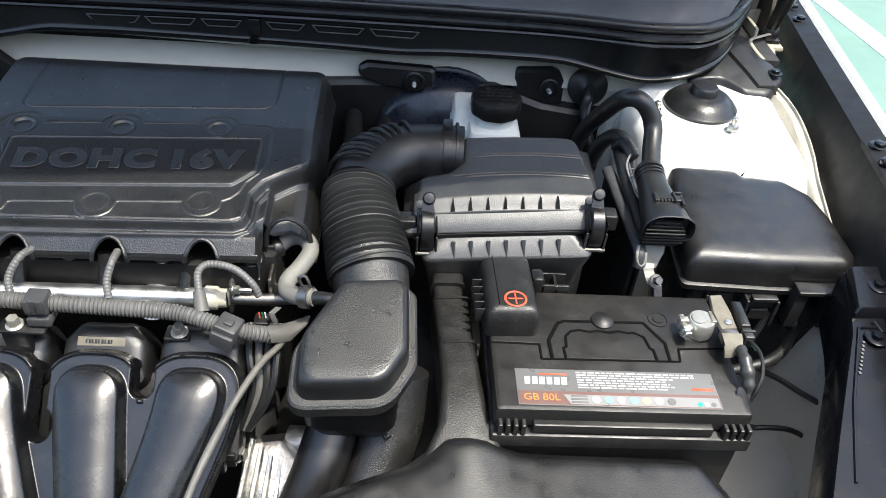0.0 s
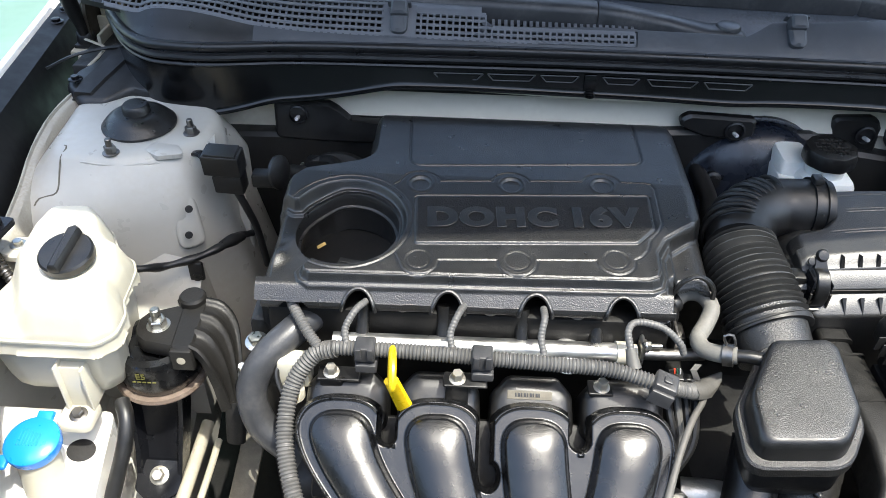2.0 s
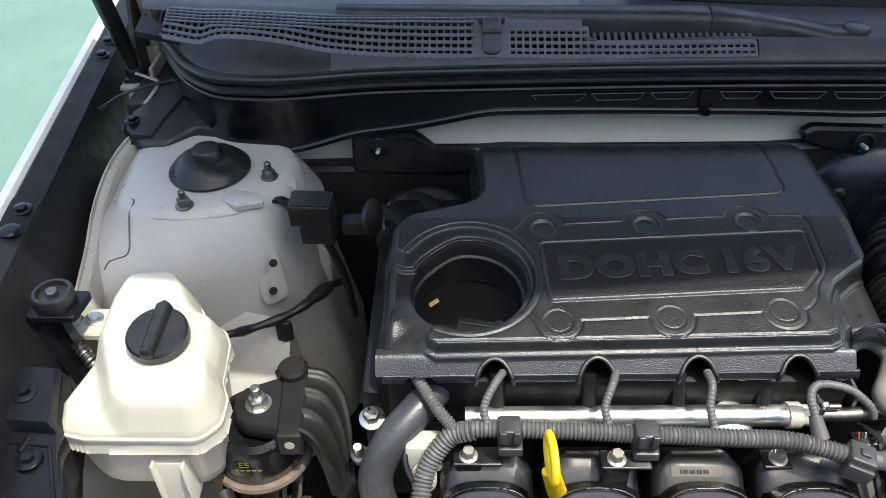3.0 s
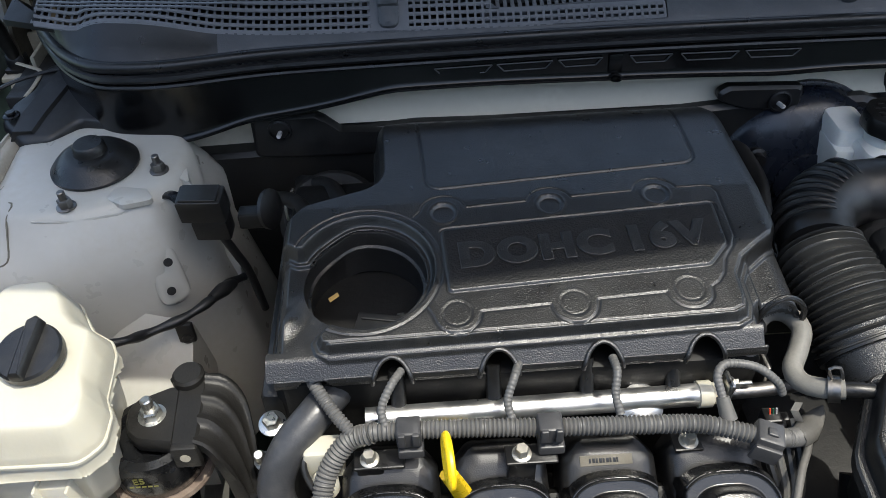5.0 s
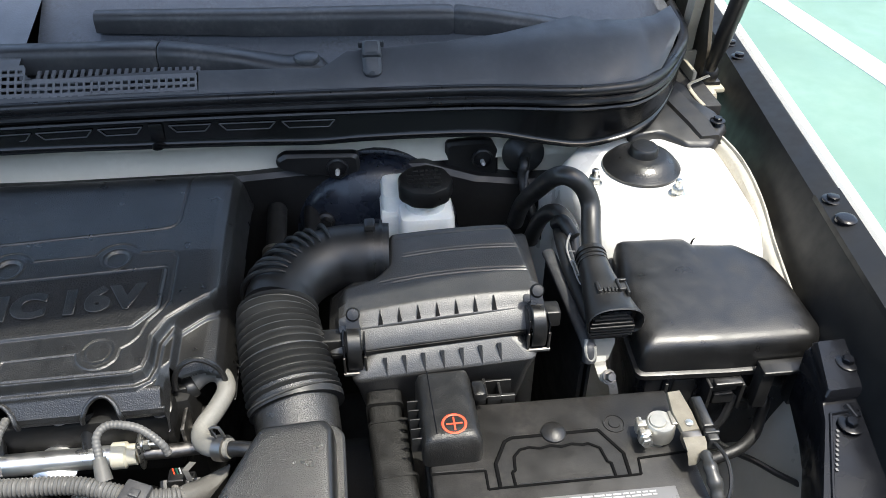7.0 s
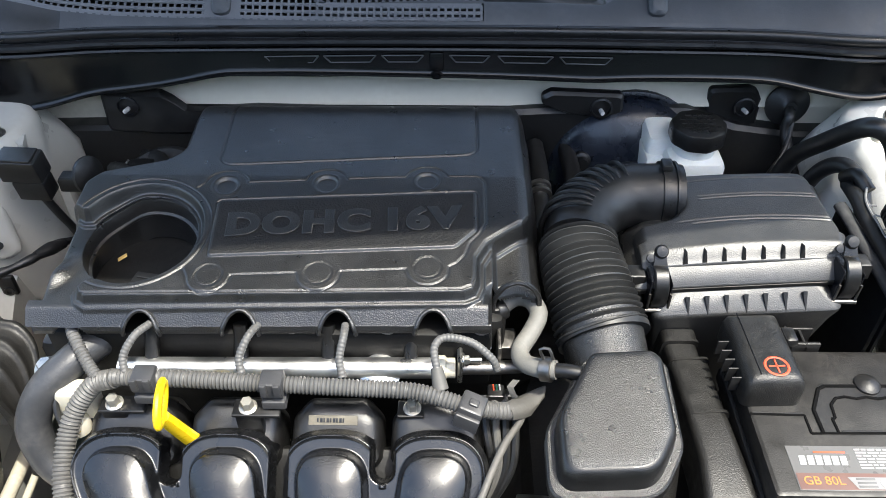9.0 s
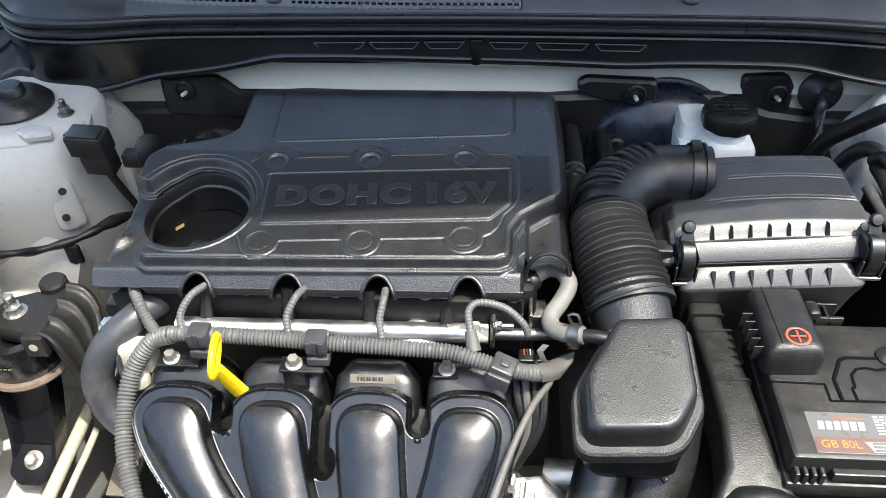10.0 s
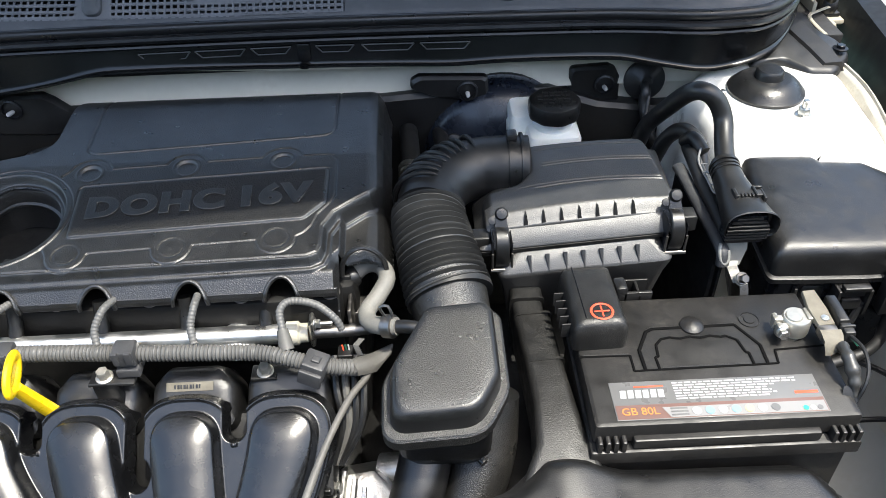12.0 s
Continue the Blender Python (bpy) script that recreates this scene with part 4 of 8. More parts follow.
def engine_cover():
    t = thing("engine_cover", (-0.13, 0.84, 0.87), "black moulded plastic engine cover with raised lettering and filler opening", "engine cover")
    body = fillet([(-0.372, 0.668), (0.057, 0.674), (0.060, 0.708), (0.084, 0.715), (0.107, 0.713), (0.105, 1.026), (-0.284, 1.010), (-0.280, 0.884), (-0.356, 0.858), (-0.372, 0.838), (-0.374, 0.780)],
                  [0.004, 0.004, 0.012, 0.01, 0.004, 0.03, 0.02, 0.030, 0.020, 0.016, 0.004], 6)
    ring_pts = [(HOLE[0] + 0.0625 * math.cos(radians(a)), HOLE[1] + 0.0625 * math.sin(radians(a))) for a in range(154, -120, -4)]
    raised = [(-0.3225, 0.6835), (-0.20, 0.6860), (-0.123, 0.6875), (0.034, 0.6915), (0.0435, 0.6965), (0.0475, 0.708), (0.0480, 0.735), (0.0575, 0.7533), (0.0783, 0.770), (0.0933, 0.7804), (0.104, 0.797), (0.114, 0.82), (0.114, 1.06), (-0.31, 1.06), (-0.31, 0.892), (-0.385, 0.875), (-0.385, 0.806), (-0.367, 0.799), (-0.357, 0.7930)] + ring_pts + [(-0.3300, 0.7040), (-0.3340, 0.6960), (-0.3310, 0.6880)]
    panel = fillet([(-0.2310, 0.8635), (0.0485, 0.8855), (0.0488, 1.08), (-0.2420, 1.08)], 0.018, 6)
    box = fillet([(-0.2170, 0.7325), (0.0245, 0.746), (0.0465, 0.770), (0.0470, 0.8240), (-0.2215, 0.8090)], [0.005, 0.010, 0.010, 0.006, 0.008], 5)
    rowb = [(-0.2158, 0.8300), (-0.1109, 0.8335), (-0.0056, 0.8390)]
    rowf = [(-0.2103, 0.7102), (-0.1061, 0.7140), (-0.0020, 0.7215)]

    def scalloped(row, x0, x1, level, r, flip):
        """A line that runs round each boss of a row in a half circle."""
        out = []
        for x in np.linspace(x0, x1, 260):
            y = float(np.interp(x, (row[0][0], row[2][0]), level))
            for cx, cy in row:
                if abs(x - cx) < r:
                    arc = cy + flip * math.sqrt(r * r - (x - cx) ** 2)
                    y = max(y, arc) if flip > 0 else min(y, arc)
            out.append((x, y))
        return out

    loop_line = [(-0.2453, 0.8261)] + scalloped(rowb, -0.2385, 0.044, (0.8335, 0.8455), 0.0225, 1) + [(0.0505, 0.8440), (0.0545, 0.8370), (0.0550, 0.7800), (0.0500, 0.7677), (0.0390, 0.7535), (0.0335, 0.7370), (0.0260, 0.7275), (0.0185, 0.7230)] + scalloped(rowf, -0.2320, 0.0175, (0.7095, 0.7205), 0.0210, -1)[::-1] + [(-0.2365, 0.7180)]
    edge_line = [(-0.325, 0.6885), (-0.20, 0.6910), (-0.123, 0.6925), (0.030, 0.6965), (0.0400, 0.7010), (0.0430, 0.7110), (0.0435, 0.737), (0.0545, 0.7570), (0.0760, 0.7740), (0.0900, 0.7835)]

    def crown(X, Y):
        base = 0.893 + 0.13 * np.minimum(Y - 0.74, 0.105) + 0.010 * np.clip(Y - 0.845, 0, 1)
        base = base - 5.5 * np.clip(Y - 0.955, 0, 1) ** 2
        return base - 0.007 * ease(X, 0.086, 0.107)

    def fall(X, Y):
        """Depth of the low plate below the raised top."""
        return 0.0125 + 0.0075 * ease(-X, 0.30, 0.335) * ease(Y, 0.69, 0.76)

    def fold(X):
        """Where the plate turns down into the slanting front face."""
        return 0.6815 + 0.012 * (X + 0.372)

    def slant_z(X, Y):
        return 0.8712 + 0.13 * (Y - 0.6685) - 0.92 * np.maximum(0, fold(X) - Y)

    arches = (-0.270, -0.177, -0.086, 0.004)

    def height(X, Y):
        db = -polydist(X, Y, body)
        dr = -polydist(X, Y, raised)
        z = crown(X, Y) - fall(X, Y) * (0.80 * (1 - ease(dr, -0.0012, 0.0046)) + 0.20 * (1 - ease(dr, -0.0060, -0.0040)))
        z -= 0.010 * ease(X, 0.060, 0.066) * (1 - ease(dr, -0.002, 0.002))
        hole = np.hypot(X - HOLE[0], Y - HOLE[1])
        top = ease(dr, 0.002, 0.005)

        def groove(d, w=0.0010, depth=0.0013):
            return depth * np.exp(-(d / w) ** 2)

        z -= top * groove(hole - 0.0725)
        z -= top * groove(polydist(X, Y, panel, True), 0.0014, 0.0020)
        z -= groove(polydist(X, Y, box, True))
        z -= groove(polydist(X, Y, loop_line, False), 0.0011, 0.0012)
        z -= groove(polydist(X, Y, edge_line, False))
        z += 0.0013 * ease(-polydist(X, Y, box), 0.0006, 0.0026)
        for cx, cy in rowb:
            q = np.hypot(X - cx, Y - cy)
            z += 0.0006 * np.exp(-((q - 0.0142) / 0.0013) ** 2) - 0.0026 * (1 - ease(q, 0.0095, 0.0125)) * (0.7 + 0.3 * ease(Y - cy, -0.012, 0.012))
        for cx, cy in rowf:
            q = np.hypot(X - cx, Y - cy)
            z += 0.0002 * np.exp(-((q - 0.0152) / 0.0011) ** 2) - 0.0004 * np.exp(-((q - 0.0122) / 0.0010) ** 2)
        u, v = (X + 0.3585) * 0.93 + (Y - 0.729) * -0.37, (X + 0.3585) * 0.37 + (Y - 0.729) * 0.93
        z += 0.0080 * np.exp(-((u / 0.0100) ** 2 + (v / 0.023) ** 2) ** 1.3) * (0.55 + 0.45 * ease(-v, -0.015, 0.015))
        # rounded rim and skirt
        front = (Y < 0.69) & (X < 0.056)
        z -= np.where(front, 0.0, 0.008 * (1 - ease(db, 0.001, 0.009)))
        z -= np.where(front, 0.92 * 0.0010 * np.log1p(np.exp(np.clip((fold(X) - Y) / 0.0010, -40, 40))), 0.030 * (1 - ease(db, -0.006, 0.003)))
        return z

    def keep(X, Y):
        d = polydist(X, Y, body)
        hole = np.hypot(X - HOLE[0], Y - HOLE[1])
        cut = np.zeros(X.shape, bool)
        for a in arches:
            cut |= (((X - a) / 0.0165) ** 2 + ((slant_z(X, Y) - 0.851) / 0.0195) ** 2 < 1) & (Y < 0.690)
        return (d < 0.0065) & (hole > HOLE_R) & ~cut & ~((Y < 0.668 + (X + 0.372) * 0.014) & (X < 0.058)) & ~((X > 0.0605) & (Y < 0.7115)) & ~((X > 0.0635) & (X < 0.1040) & (d > -0.001) & (Y < 0.735))

    part("shell", grid_sheet(-0.382, 0.116, 0.660, 1.034, 0.00072, height, keep), COVER, t, "", 80)

    sunk = inset(box, 0.0026)
    part("letter_panel", grid_sheet(-0.222, 0.048, 0.730, 0.826, 0.0015, lambda X, Y: crown(X, Y) + 0.0016 - 0.0008 * (1 - ease(-polydist(X, Y, sunk), 0.0, 0.0025)), lambda X, Y: polydist(X, Y, sunk) < 0.0004), PEBBLED, t, "rough pebbled letter panel", 80)
    # front skirt with four arched openings
    xs = np.linspace(-0.372, 0.059, 228)
    ss = np.linspace(0, 1, 18)
    vs, fs = [], []
    for s in ss:
        for x in xs:
            yb = 0.6685 + (x + 0.372) * 0.014
            zt = plane_z(yb) - 0.0245
            vs.append(Vector((x, yb - 0.0014 * min(1, s * 2), zt - (zt - 0.852) * s + (0.001 if s == 0 else 0))))
    nx = len(xs)
    for j in range(len(ss) - 1):
        for i in range(nx - 1):
            q = (vs[j * nx + i] + vs[(j + 1) * nx + i + 1]) / 2
            if any(((q.x - a) / 0.0165) ** 2 + ((q.z - 0.851) / 0.0200) ** 2 < 1 for a in arches) or ((q.x + 0.338) / 0.016) ** 2 + ((q.z - 0.849) / 0.012) ** 2 < 1:
                continue
            fs.append((j * nx + i, (j + 1) * nx + i, (j + 1) * nx + i + 1, j * nx + i + 1))
    skirt = part("front_skirt", (vs, fs), COVER, t, "", 80)
    so = skirt.modifiers.new("thickness", "SOLIDIFY")
    so.thickness = 0.003
    for a in arches:
        yb = 0.6685 + (a + 0.372) * 0.014 - 0.0026
        pts = [(a + 0.0174 * math.cos(radians(g)), yb + max(0.0, 0.851 + 0.0206 * math.sin(radians(g)) - 0.8590) * 1.0, 0.851 + 0.0206 * math.sin(radians(g))) for g in range(0, 181, 10)]
        part("arch_rim", tube(pts, 0.0022, 8, 0.006), COVER, t)
    part("corner_arch", tube([(0.061, 0.709, 0.846), (0.063, 0.709, 0.862), (0.071, 0.711, 0.875), (0.084, 0.713, 0.880), (0.097, 0.713, 0.874), (0.105, 0.713, 0.862), (0.107, 0.714, 0.848)], 0.0028, 8, 0.004), COVER, t)
    # sleeve of the filler opening, and the ring at its foot
    def sleeve(r, dz):
        out = []
        for i in range(64):
            a = -2 * math.pi * i / 64
            x, y = HOLE[0] + r * math.cos(a), HOLE[1] + r * math.sin(a)
            low = float(crown(np.array(x), np.array(y)) - fall(np.array(x), np.array(y)))
            out.append((x, y, low + dz))
        return out

    part("filler_sleeve", loft([sleeve(r, dz) for r, dz in ((HOLE_R + 0.0022, -0.0008), (HOLE_R + 0.0004, -0.0012), (HOLE_R - 0.0006, -0.004), (HOLE_R - 0.0012, -0.016), (HOLE_R - 0.0040, -0.0172), (HOLE_R - 0.0042, -0.0195), (HOLE_R - 0.0020, -0.0215), (HOLE_R - 0.0028, -0.050))], False, False), COVER, t, "", 50)
    m = Matrix.Translation((-0.0885, 0.7775, plane_z(0.7775) + 0.0016)) @ Matrix.Rotation(radians(7.4), 4, "X") @ Matrix.Rotation(radians(3.0), 4, "Z")
    words("DOHC 16V", 0.0395, COVER, m, t, "lettering", 0.0006, 0.0017, 1.14, 0.0, 1.12, 0.0008, 0.50)
    return t


engine_cover()


def engine_block():
    t = thing("engine_block", (-0.1, 0.8, 0.6), "dark engine block and cylinder head under the cover", "engine")
    part("head", join(block(-0.385, 0.075, 0.70, 0.98, 0.62, 0.838, 0.01), block(-0.37, 0.06, 0.678, 0.71, 0.765, 0.842, 0.006)), HEAD_BLACK, t)
    part("block", block(-0.36, 0.06, 0.60, 0.98, 0.32, 0.64, 0.02), DEEP, t)
    part("gearbox", join(block(0.05, 0.40, 0.42, 0.92, 0.35, 0.62, 0.05), block(0.10, 0.34, 0.55, 0.80, 0.60, 0.66, 0.03)), DEEP, t)
    part("timing_cover", block(-0.400, -0.375, 0.70, 0.96, 0.40, 0.800, 0.008), SATIN, t)
    for x in (-0.225, -0.132, -0.040, 0.050):
        part("head_bolt", hexbolt((x, 0.690, 0.842), (0, -0.2, 1), 0.007, 0.006, 0.010), STEEL_DARK, t)
    # oil cap seen through the filler opening
    part("oil_cap", lathe([(0.034, 0), (0.034, 0.012), (0.030, 0.016), (0.012, 0.016), (0.010, 0.010), (0, 0.010)], 28, (-0.285, 0.775, 0.806)), SATIN, t)
    part("oil_cap_grip", block(-0.292, -0.278, 0.748, 0.802, 0.819, 0.829, 0.003), SATIN, t)
    part("guide_plate", moved(join(block(-0.034, 0.034, -0.016, 0.016, 0, 0.003, 0.001), block(-0.030, 0.030, -0.012, -0.009, 0.003, 0.005, 0.001), block(-0.030, 0.030, 0.006, 0.009, 0.003, 0.005, 0.001)), Matrix.Translation((-0.272, 0.735, 0.846)) @ Matrix.Rotation(radians(-12), 4, "Z")), RUBBER, t)
    part("hole_bolt", hexbolt((-0.262, 0.752, 0.838), (0, 0, 1), 0.0060, 0.005, 0.008), ZINC, t)
    part("paper_tag", moved(block(-0.0055, 0.0055, -0.0028, 0.0028, 0, 0.0008, 0.0003), Matrix.Translation((-0.328, 0.785, 0.842)) @ Matrix.Rotation(radians(25), 4, "Z") @ Matrix.Rotation(radians(-20), 4, "Y")), TAG, t, "small amber paper tag")
    part("coil_lead", tube([(-0.33, 0.715, 0.842), (-0.29, 0.720, 0.848), (-0.25, 0.716, 0.842)], 0.004, 8), RUBBER, t)
    return t


engine_block()


# manifold: v runs down and towards the grille, w out of the sloping face
MAN = Matrix.Translation((0, 0.5915, 0.8015)) @ Matrix.Rotation(radians(37.6), 4, "X")


def intake_manifold():
    t = thing("intake_manifold", (-0.13, 0.52, 0.74), "glossy black plastic intake manifold with four curved runners", "intake manifold")
    tops = (-0.278, -0.182, -0.086, 0.008)
    lows = (-0.182, -0.139, -0.069, -0.029)

    def centre(i, V):
        k = ease(-V, 0.02, 0.20)
        return tops[i] + (lows[i] - tops[i]) * k + (lows[i] - tops[i]) * 0.5 * np.clip((-V - 0.15) / 0.1, 0, 1.5)

    def fields(X, V):
        bul = np.full(X.shape, 1e9)
        for i in range(4):
            c = centre(i, V)
            d = np.abs(X - c)
            d = np.where(V > -0.044, (np.abs(X - c) ** 2.7 + np.abs(V + 0.044) ** 2.7) ** (1 / 2.7), d)
            bul = np.minimum(bul, d * (1 + 0.10 * ease(-V, 0.05, 0.18)))
        return bul

    def notch(X, V):
        """Open places between the runners."""
        a = np.hypot(X + 0.130, (V + 0.068) * 0.75) - 0.0115
        a = np.where((V > -0.068), np.minimum(a, np.abs(X + 0.134) - 0.0085), a)
        b = np.hypot(X + 0.232, V + 0.034) - 0.010
        b = np.where(V > -0.034, np.abs(X + 0.232) - 0.010, b)
        c = np.hypot(X + 0.040, V + 0.030) - 0.011
        c = np.where(V > -0.030, np.abs(X + 0.040) - 0.011, c)
        return np.minimum(np.minimum(a, b), c)

    def plate(X, V):
        d = fields(X, V) - 0.0468
        between = np.where(V < -0.045, np.maximum(centre(0, V) - X, X - centre(3, V)), 1.0)
        return np.minimum(d, between)

    def height(X, V):
        d = fields(X, V)
        h = 0.0125 * (1 - ease(d, 0.0280, 0.0335)) + 0.0110 * (1 - np.clip(d / 0.0330, 0, 1) ** 2.4) * (0.55 + 0.45 * ease(-V, 0.0, 0.06))
        h = h * (1 + 0.25 * ease(-V, 0.05, 0.2))
        edge = -plate(X, V)
        nn = notch(X, V)
        rim = 0.0022 * np.exp(-((edge - 0.0022) / 0.0014) ** 2)
        fall = 0.013 * (1 - ease(edge, -0.004, 0.002)) + 0.02 * (1 - ease(nn, -0.003, 0.001))
        return h + rim - fall - 0.10 * np.clip(-V - 0.17, 0, 1) ** 1.3

    def keep(X, V):
        return (plate(X, V) < 0.0035) & (notch(X, V) > -0.0035)

    vs, fs = grid_sheet(-0.33, 0.06, -0.34, 0.010, 0.0009, height, keep)

    # draw the cut edges onto smooth curves
    def over(X, V):
        return np.maximum(plate(X, V) - 0.003, -notch(X, V) - 0.003)

    X, V = np.array([v.x for v in vs]), np.array([v.y for v in vs])
    f, e = over(X, V), 1e-4
    gx, gv = (over(X + e, V) - f) / e, (over(X, V + e) - f) / e
    k = np.where(f > -0.0007, f / np.maximum(gx ** 2 + gv ** 2, 0.3), 0)
    part("runner_shell", ([MAN @ Vector((a, b, v.z)) for a, b, v in zip((X - k * gx).tolist(), (V - k * gv).tolist(), vs)], fs), GLOSS, t, "", 80)
    # upper flange half behind the runner mouths
    for i, c in enumerate(tops):
        o = fillet([(c - 0.044, -0.03), (c + 0.044, -0.03), (c + 0.042, 0.016), (c + 0.026, 0.034), (c - 0.026, 0.034), (c - 0.042, 0.016)], 0.014)
        part("port_collar", moved(prism(o, [(-0.075, 0), (-0.034, 0), (-0.026, 0.003), (-0.022, 0.009), (-0.021, 0.018)]), MAN), SATIN, t)
    part("back_flange", moved(block(-0.31, 0.05, -0.10, -0.012, -0.075, -0.040, 0.006), MAN), HEAD_BLACK, t)
    for x, y, z in ((-0.294, 0.623, 0.807), (-0.164, 0.611, 0.819), (-0.015, 0.625, 0.801)):
        wide = 0.030 if x > -0.05 else 0.052
        part("harness_bracket", join(block(x - 0.014, x - 0.014 + wide * 0.85, y - 0.0095, y + 0.010, z - 0.0060, z - 0.002, 0.0015), block(x - 0.012, x + 0.012, y - 0.0080, y + 0.004, z - 0.045, z - 0.005, 0.003)), SATIN, t)
        part("bolt", hexbolt((x, y, z - 0.002), (0, -0.1, 1), 0.0060, 0.009, 0.0085), CLAMP, t)
    lab = moved(block(-0.112, -0.066, 0.009, 0.018, -0.0215, -0.0203, 0.0004), MAN)
    part("sticker", lab, SENSOR_METAL, t, "small dull beige barcode sticker")
    for k in range(9):
        x = -0.104 + k * 0.0030
        part("barcode_bar", moved(block(x, x + 0.0016 + 0.0008 * (k % 2), 0.0115, 0.0155, -0.0205, -0.0196, 0.0002), MAN), SATIN, t)
    return t


intake_manifold()


def fuel_rail():
    t = thing("fuel_rail", (-0.13, 0.675, 0.80), "bright metal fuel rail behind the wiring conduit", "fuel rail")
    a, b = Vector((-0.297, 0.658, 0.815)), Vector((0.003, 0.667, 0.808))
    d = (b - a).normalized()
    part("rail_tube", tube([a, a.lerp(b, 0.33), a.lerp(b, 0.66), b], 0.0105, 14, 0.05), RAIL_METAL, t)
    part("damper", moved(lathe([(0.0, -0.004), (0.019, -0.003), (0.020, 0.0), (0.014, 0.004), (0.006, 0.006)], 24), aim(a.lerp(b, 0.83) + Vector((0, -0.004, -0.004)), (0.1, -0.5, 1))), RAIL_METAL, t)
    part("end_cap", moved(lathe([(0.0125, 0), (0.0125, 0.012), (0.010, 0.014), (0.010, 0.022)], 16), aim(b, d)), CREAM, t, "cream plastic end ferrule")
    part("flange", join(moved(block(-0.010, 0.010, -0.012, 0.020, 0.024, 0.029, 0.002), aim(b, d)), hexbolt(tuple(b + d * 0.029 + Vector((0, -0.001, 0.013))), d, 0.005, 0.005, 0.007, 0.012)), ZINC, t)
    part("feed_pipe", tube([b + d * 0.025, b + d * 0.06, b + d * 0.095 + Vector((0, 0.002, 0.001))], 0.0068, 12, 0.02), STEEL_DARK, t, "dark steel feed pipe")
    for s in (0.10, 0.385, 0.665, 0.93):
        p = a.lerp(b, s)
        part("injector", tube([p + Vector((0, 0.006, 0.004)), p + Vector((0, 0.018, 0.022)), p + Vector((0, 0.024, 0.036))], 0.007, 10), SATIN, t)
    return t


fuel_rail()


def harness():
    t = thing("wiring_conduit", (-0.13, 0.62, 0.83), "grey corrugated wiring conduit with branch leads", "wiring conduit")
    main = [(-0.300, 0.632, 0.830), (-0.277, 0.630, 0.835), (-0.20, 0.626, 0.837), (-0.135, 0.622, 0.837), (-0.06, 0.620, 0.835), (-0.01, 0.618, 0.833), (0.035, 0.606, 0.829), (0.060, 0.608, 0.820), (0.079, 0.616, 0.809)]
    part("trunk", tube(main, 0.0076, 14, rib=(0.0037, 0.0018)), CONDUIT, t)
    down = [(-0.290, 0.631, 0.832), (-0.312, 0.630, 0.822), (-0.333, 0.610, 0.796), (-0.336, 0.570, 0.765), (-0.322, 0.525, 0.735), (-0.292, 0.475, 0.705), (-0.24, 0.42, 0.66)]
    part("falling_trunk", tube(down, 0.0088, 14, rib=(0.0039, 0.0018)), CONDUIT, t)
    part("cover_branch", tube([(-0.306, 0.632, 0.830), (-0.322, 0.650, 0.838), (-0.338, 0.672, 0.848), (-0.345, 0.690, 0.848)], 0.0056, 12, rib=(0.0036, 0.0012)), CONDUIT, t)
    for x0, x1 in ((-0.277, -0.262), (-0.170, -0.160), (-0.078, -0.078)):
        part("coil_branch", tube([(x0, 0.630, 0.838), (x0 - 0.003, 0.642, 0.850), (x0 + (x1 - x0) * 0.4, 0.657, 0.862), (x1, 0.674, 0.860)], 0.0037, 10, rib=(0.0036, 0.0006)), CONDUIT, t)
    part("coil_branch", tube([(0.012, 0.620, 0.836), (0.008, 0.634, 0.848), (0.006, 0.648, 0.860), (0.016, 0.656, 0.864), (0.040, 0.652, 0.862), (0.058, 0.644, 0.850), (0.064, 0.640, 0.838)], 0.0037, 10, rib=(0.0036, 0.0005)), CONDUIT, t)
    part("branch_wrap", tube([(0.012, 0.620, 0.834), (0.008, 0.634, 0.848)], lambda q: 0.0075 - 0.002 * q, 10), LEAD_GREY, t)
    wrap = [((0.073, 0.6125, 0.812), 0.0090, 0.0090), ((0.081, 0.618, 0.808), 0.0098, 0.0096), ((0.089, 0.625, 0.804), 0.0105, 0.0088), ((0.097, 0.633, 0.803), 0.0098, 0.0060), ((0.106, 0.641, 0.804), 0.0062, 0.0028), ((0.111, 0.647, 0.806), 0.0012, 0.0010)]
    wave = random.Random(4)
    rings = []
    for c, w, h in wrap:
        k0 = Vector((0.62, -0.78, 0.1))
        rings.append([Vector(c) + k0 * w * math.cos(2 * math.pi * k / 14) * wave.uniform(0.88, 1.12) + Vector((0, 0.1, 1)) * h * math.sin(2 * math.pi * k / 14) * wave.uniform(0.85, 1.12) for k in range(14)])
    part("tape_wrap", loft(rings), LEAD_GREY, t, "torn grey tape round the joint")
    part("tape_flap", loft([[(x - 0.003, y, z), (x + 0.003, y - 0.002, z + 0.001), (x + 0.003, y - 0.002, z + 0.0018), (x - 0.003, y, z + 0.0008)] for x, y, z in ((0.080, 0.628, 0.814), (0.076, 0.634, 0.821), (0.082, 0.641, 0.823))]), LEAD_GREY, t)
    part("falling_lead", tube([(0.091, 0.626, 0.802), (0.085, 0.610, 0.800), (0.071, 0.588, 0.799), (0.055, 0.555, 0.791), (0.041, 0.520, 0.780), (0.027, 0.480, 0.765), (0.017, 0.440, 0.750), (0.010, 0.40, 0.735)], lambda q: 0.0034 + 0.0010 * math.sin(q * 9) ** 2 * q, 10), LEAD_GREY, t, "grey taped lead")
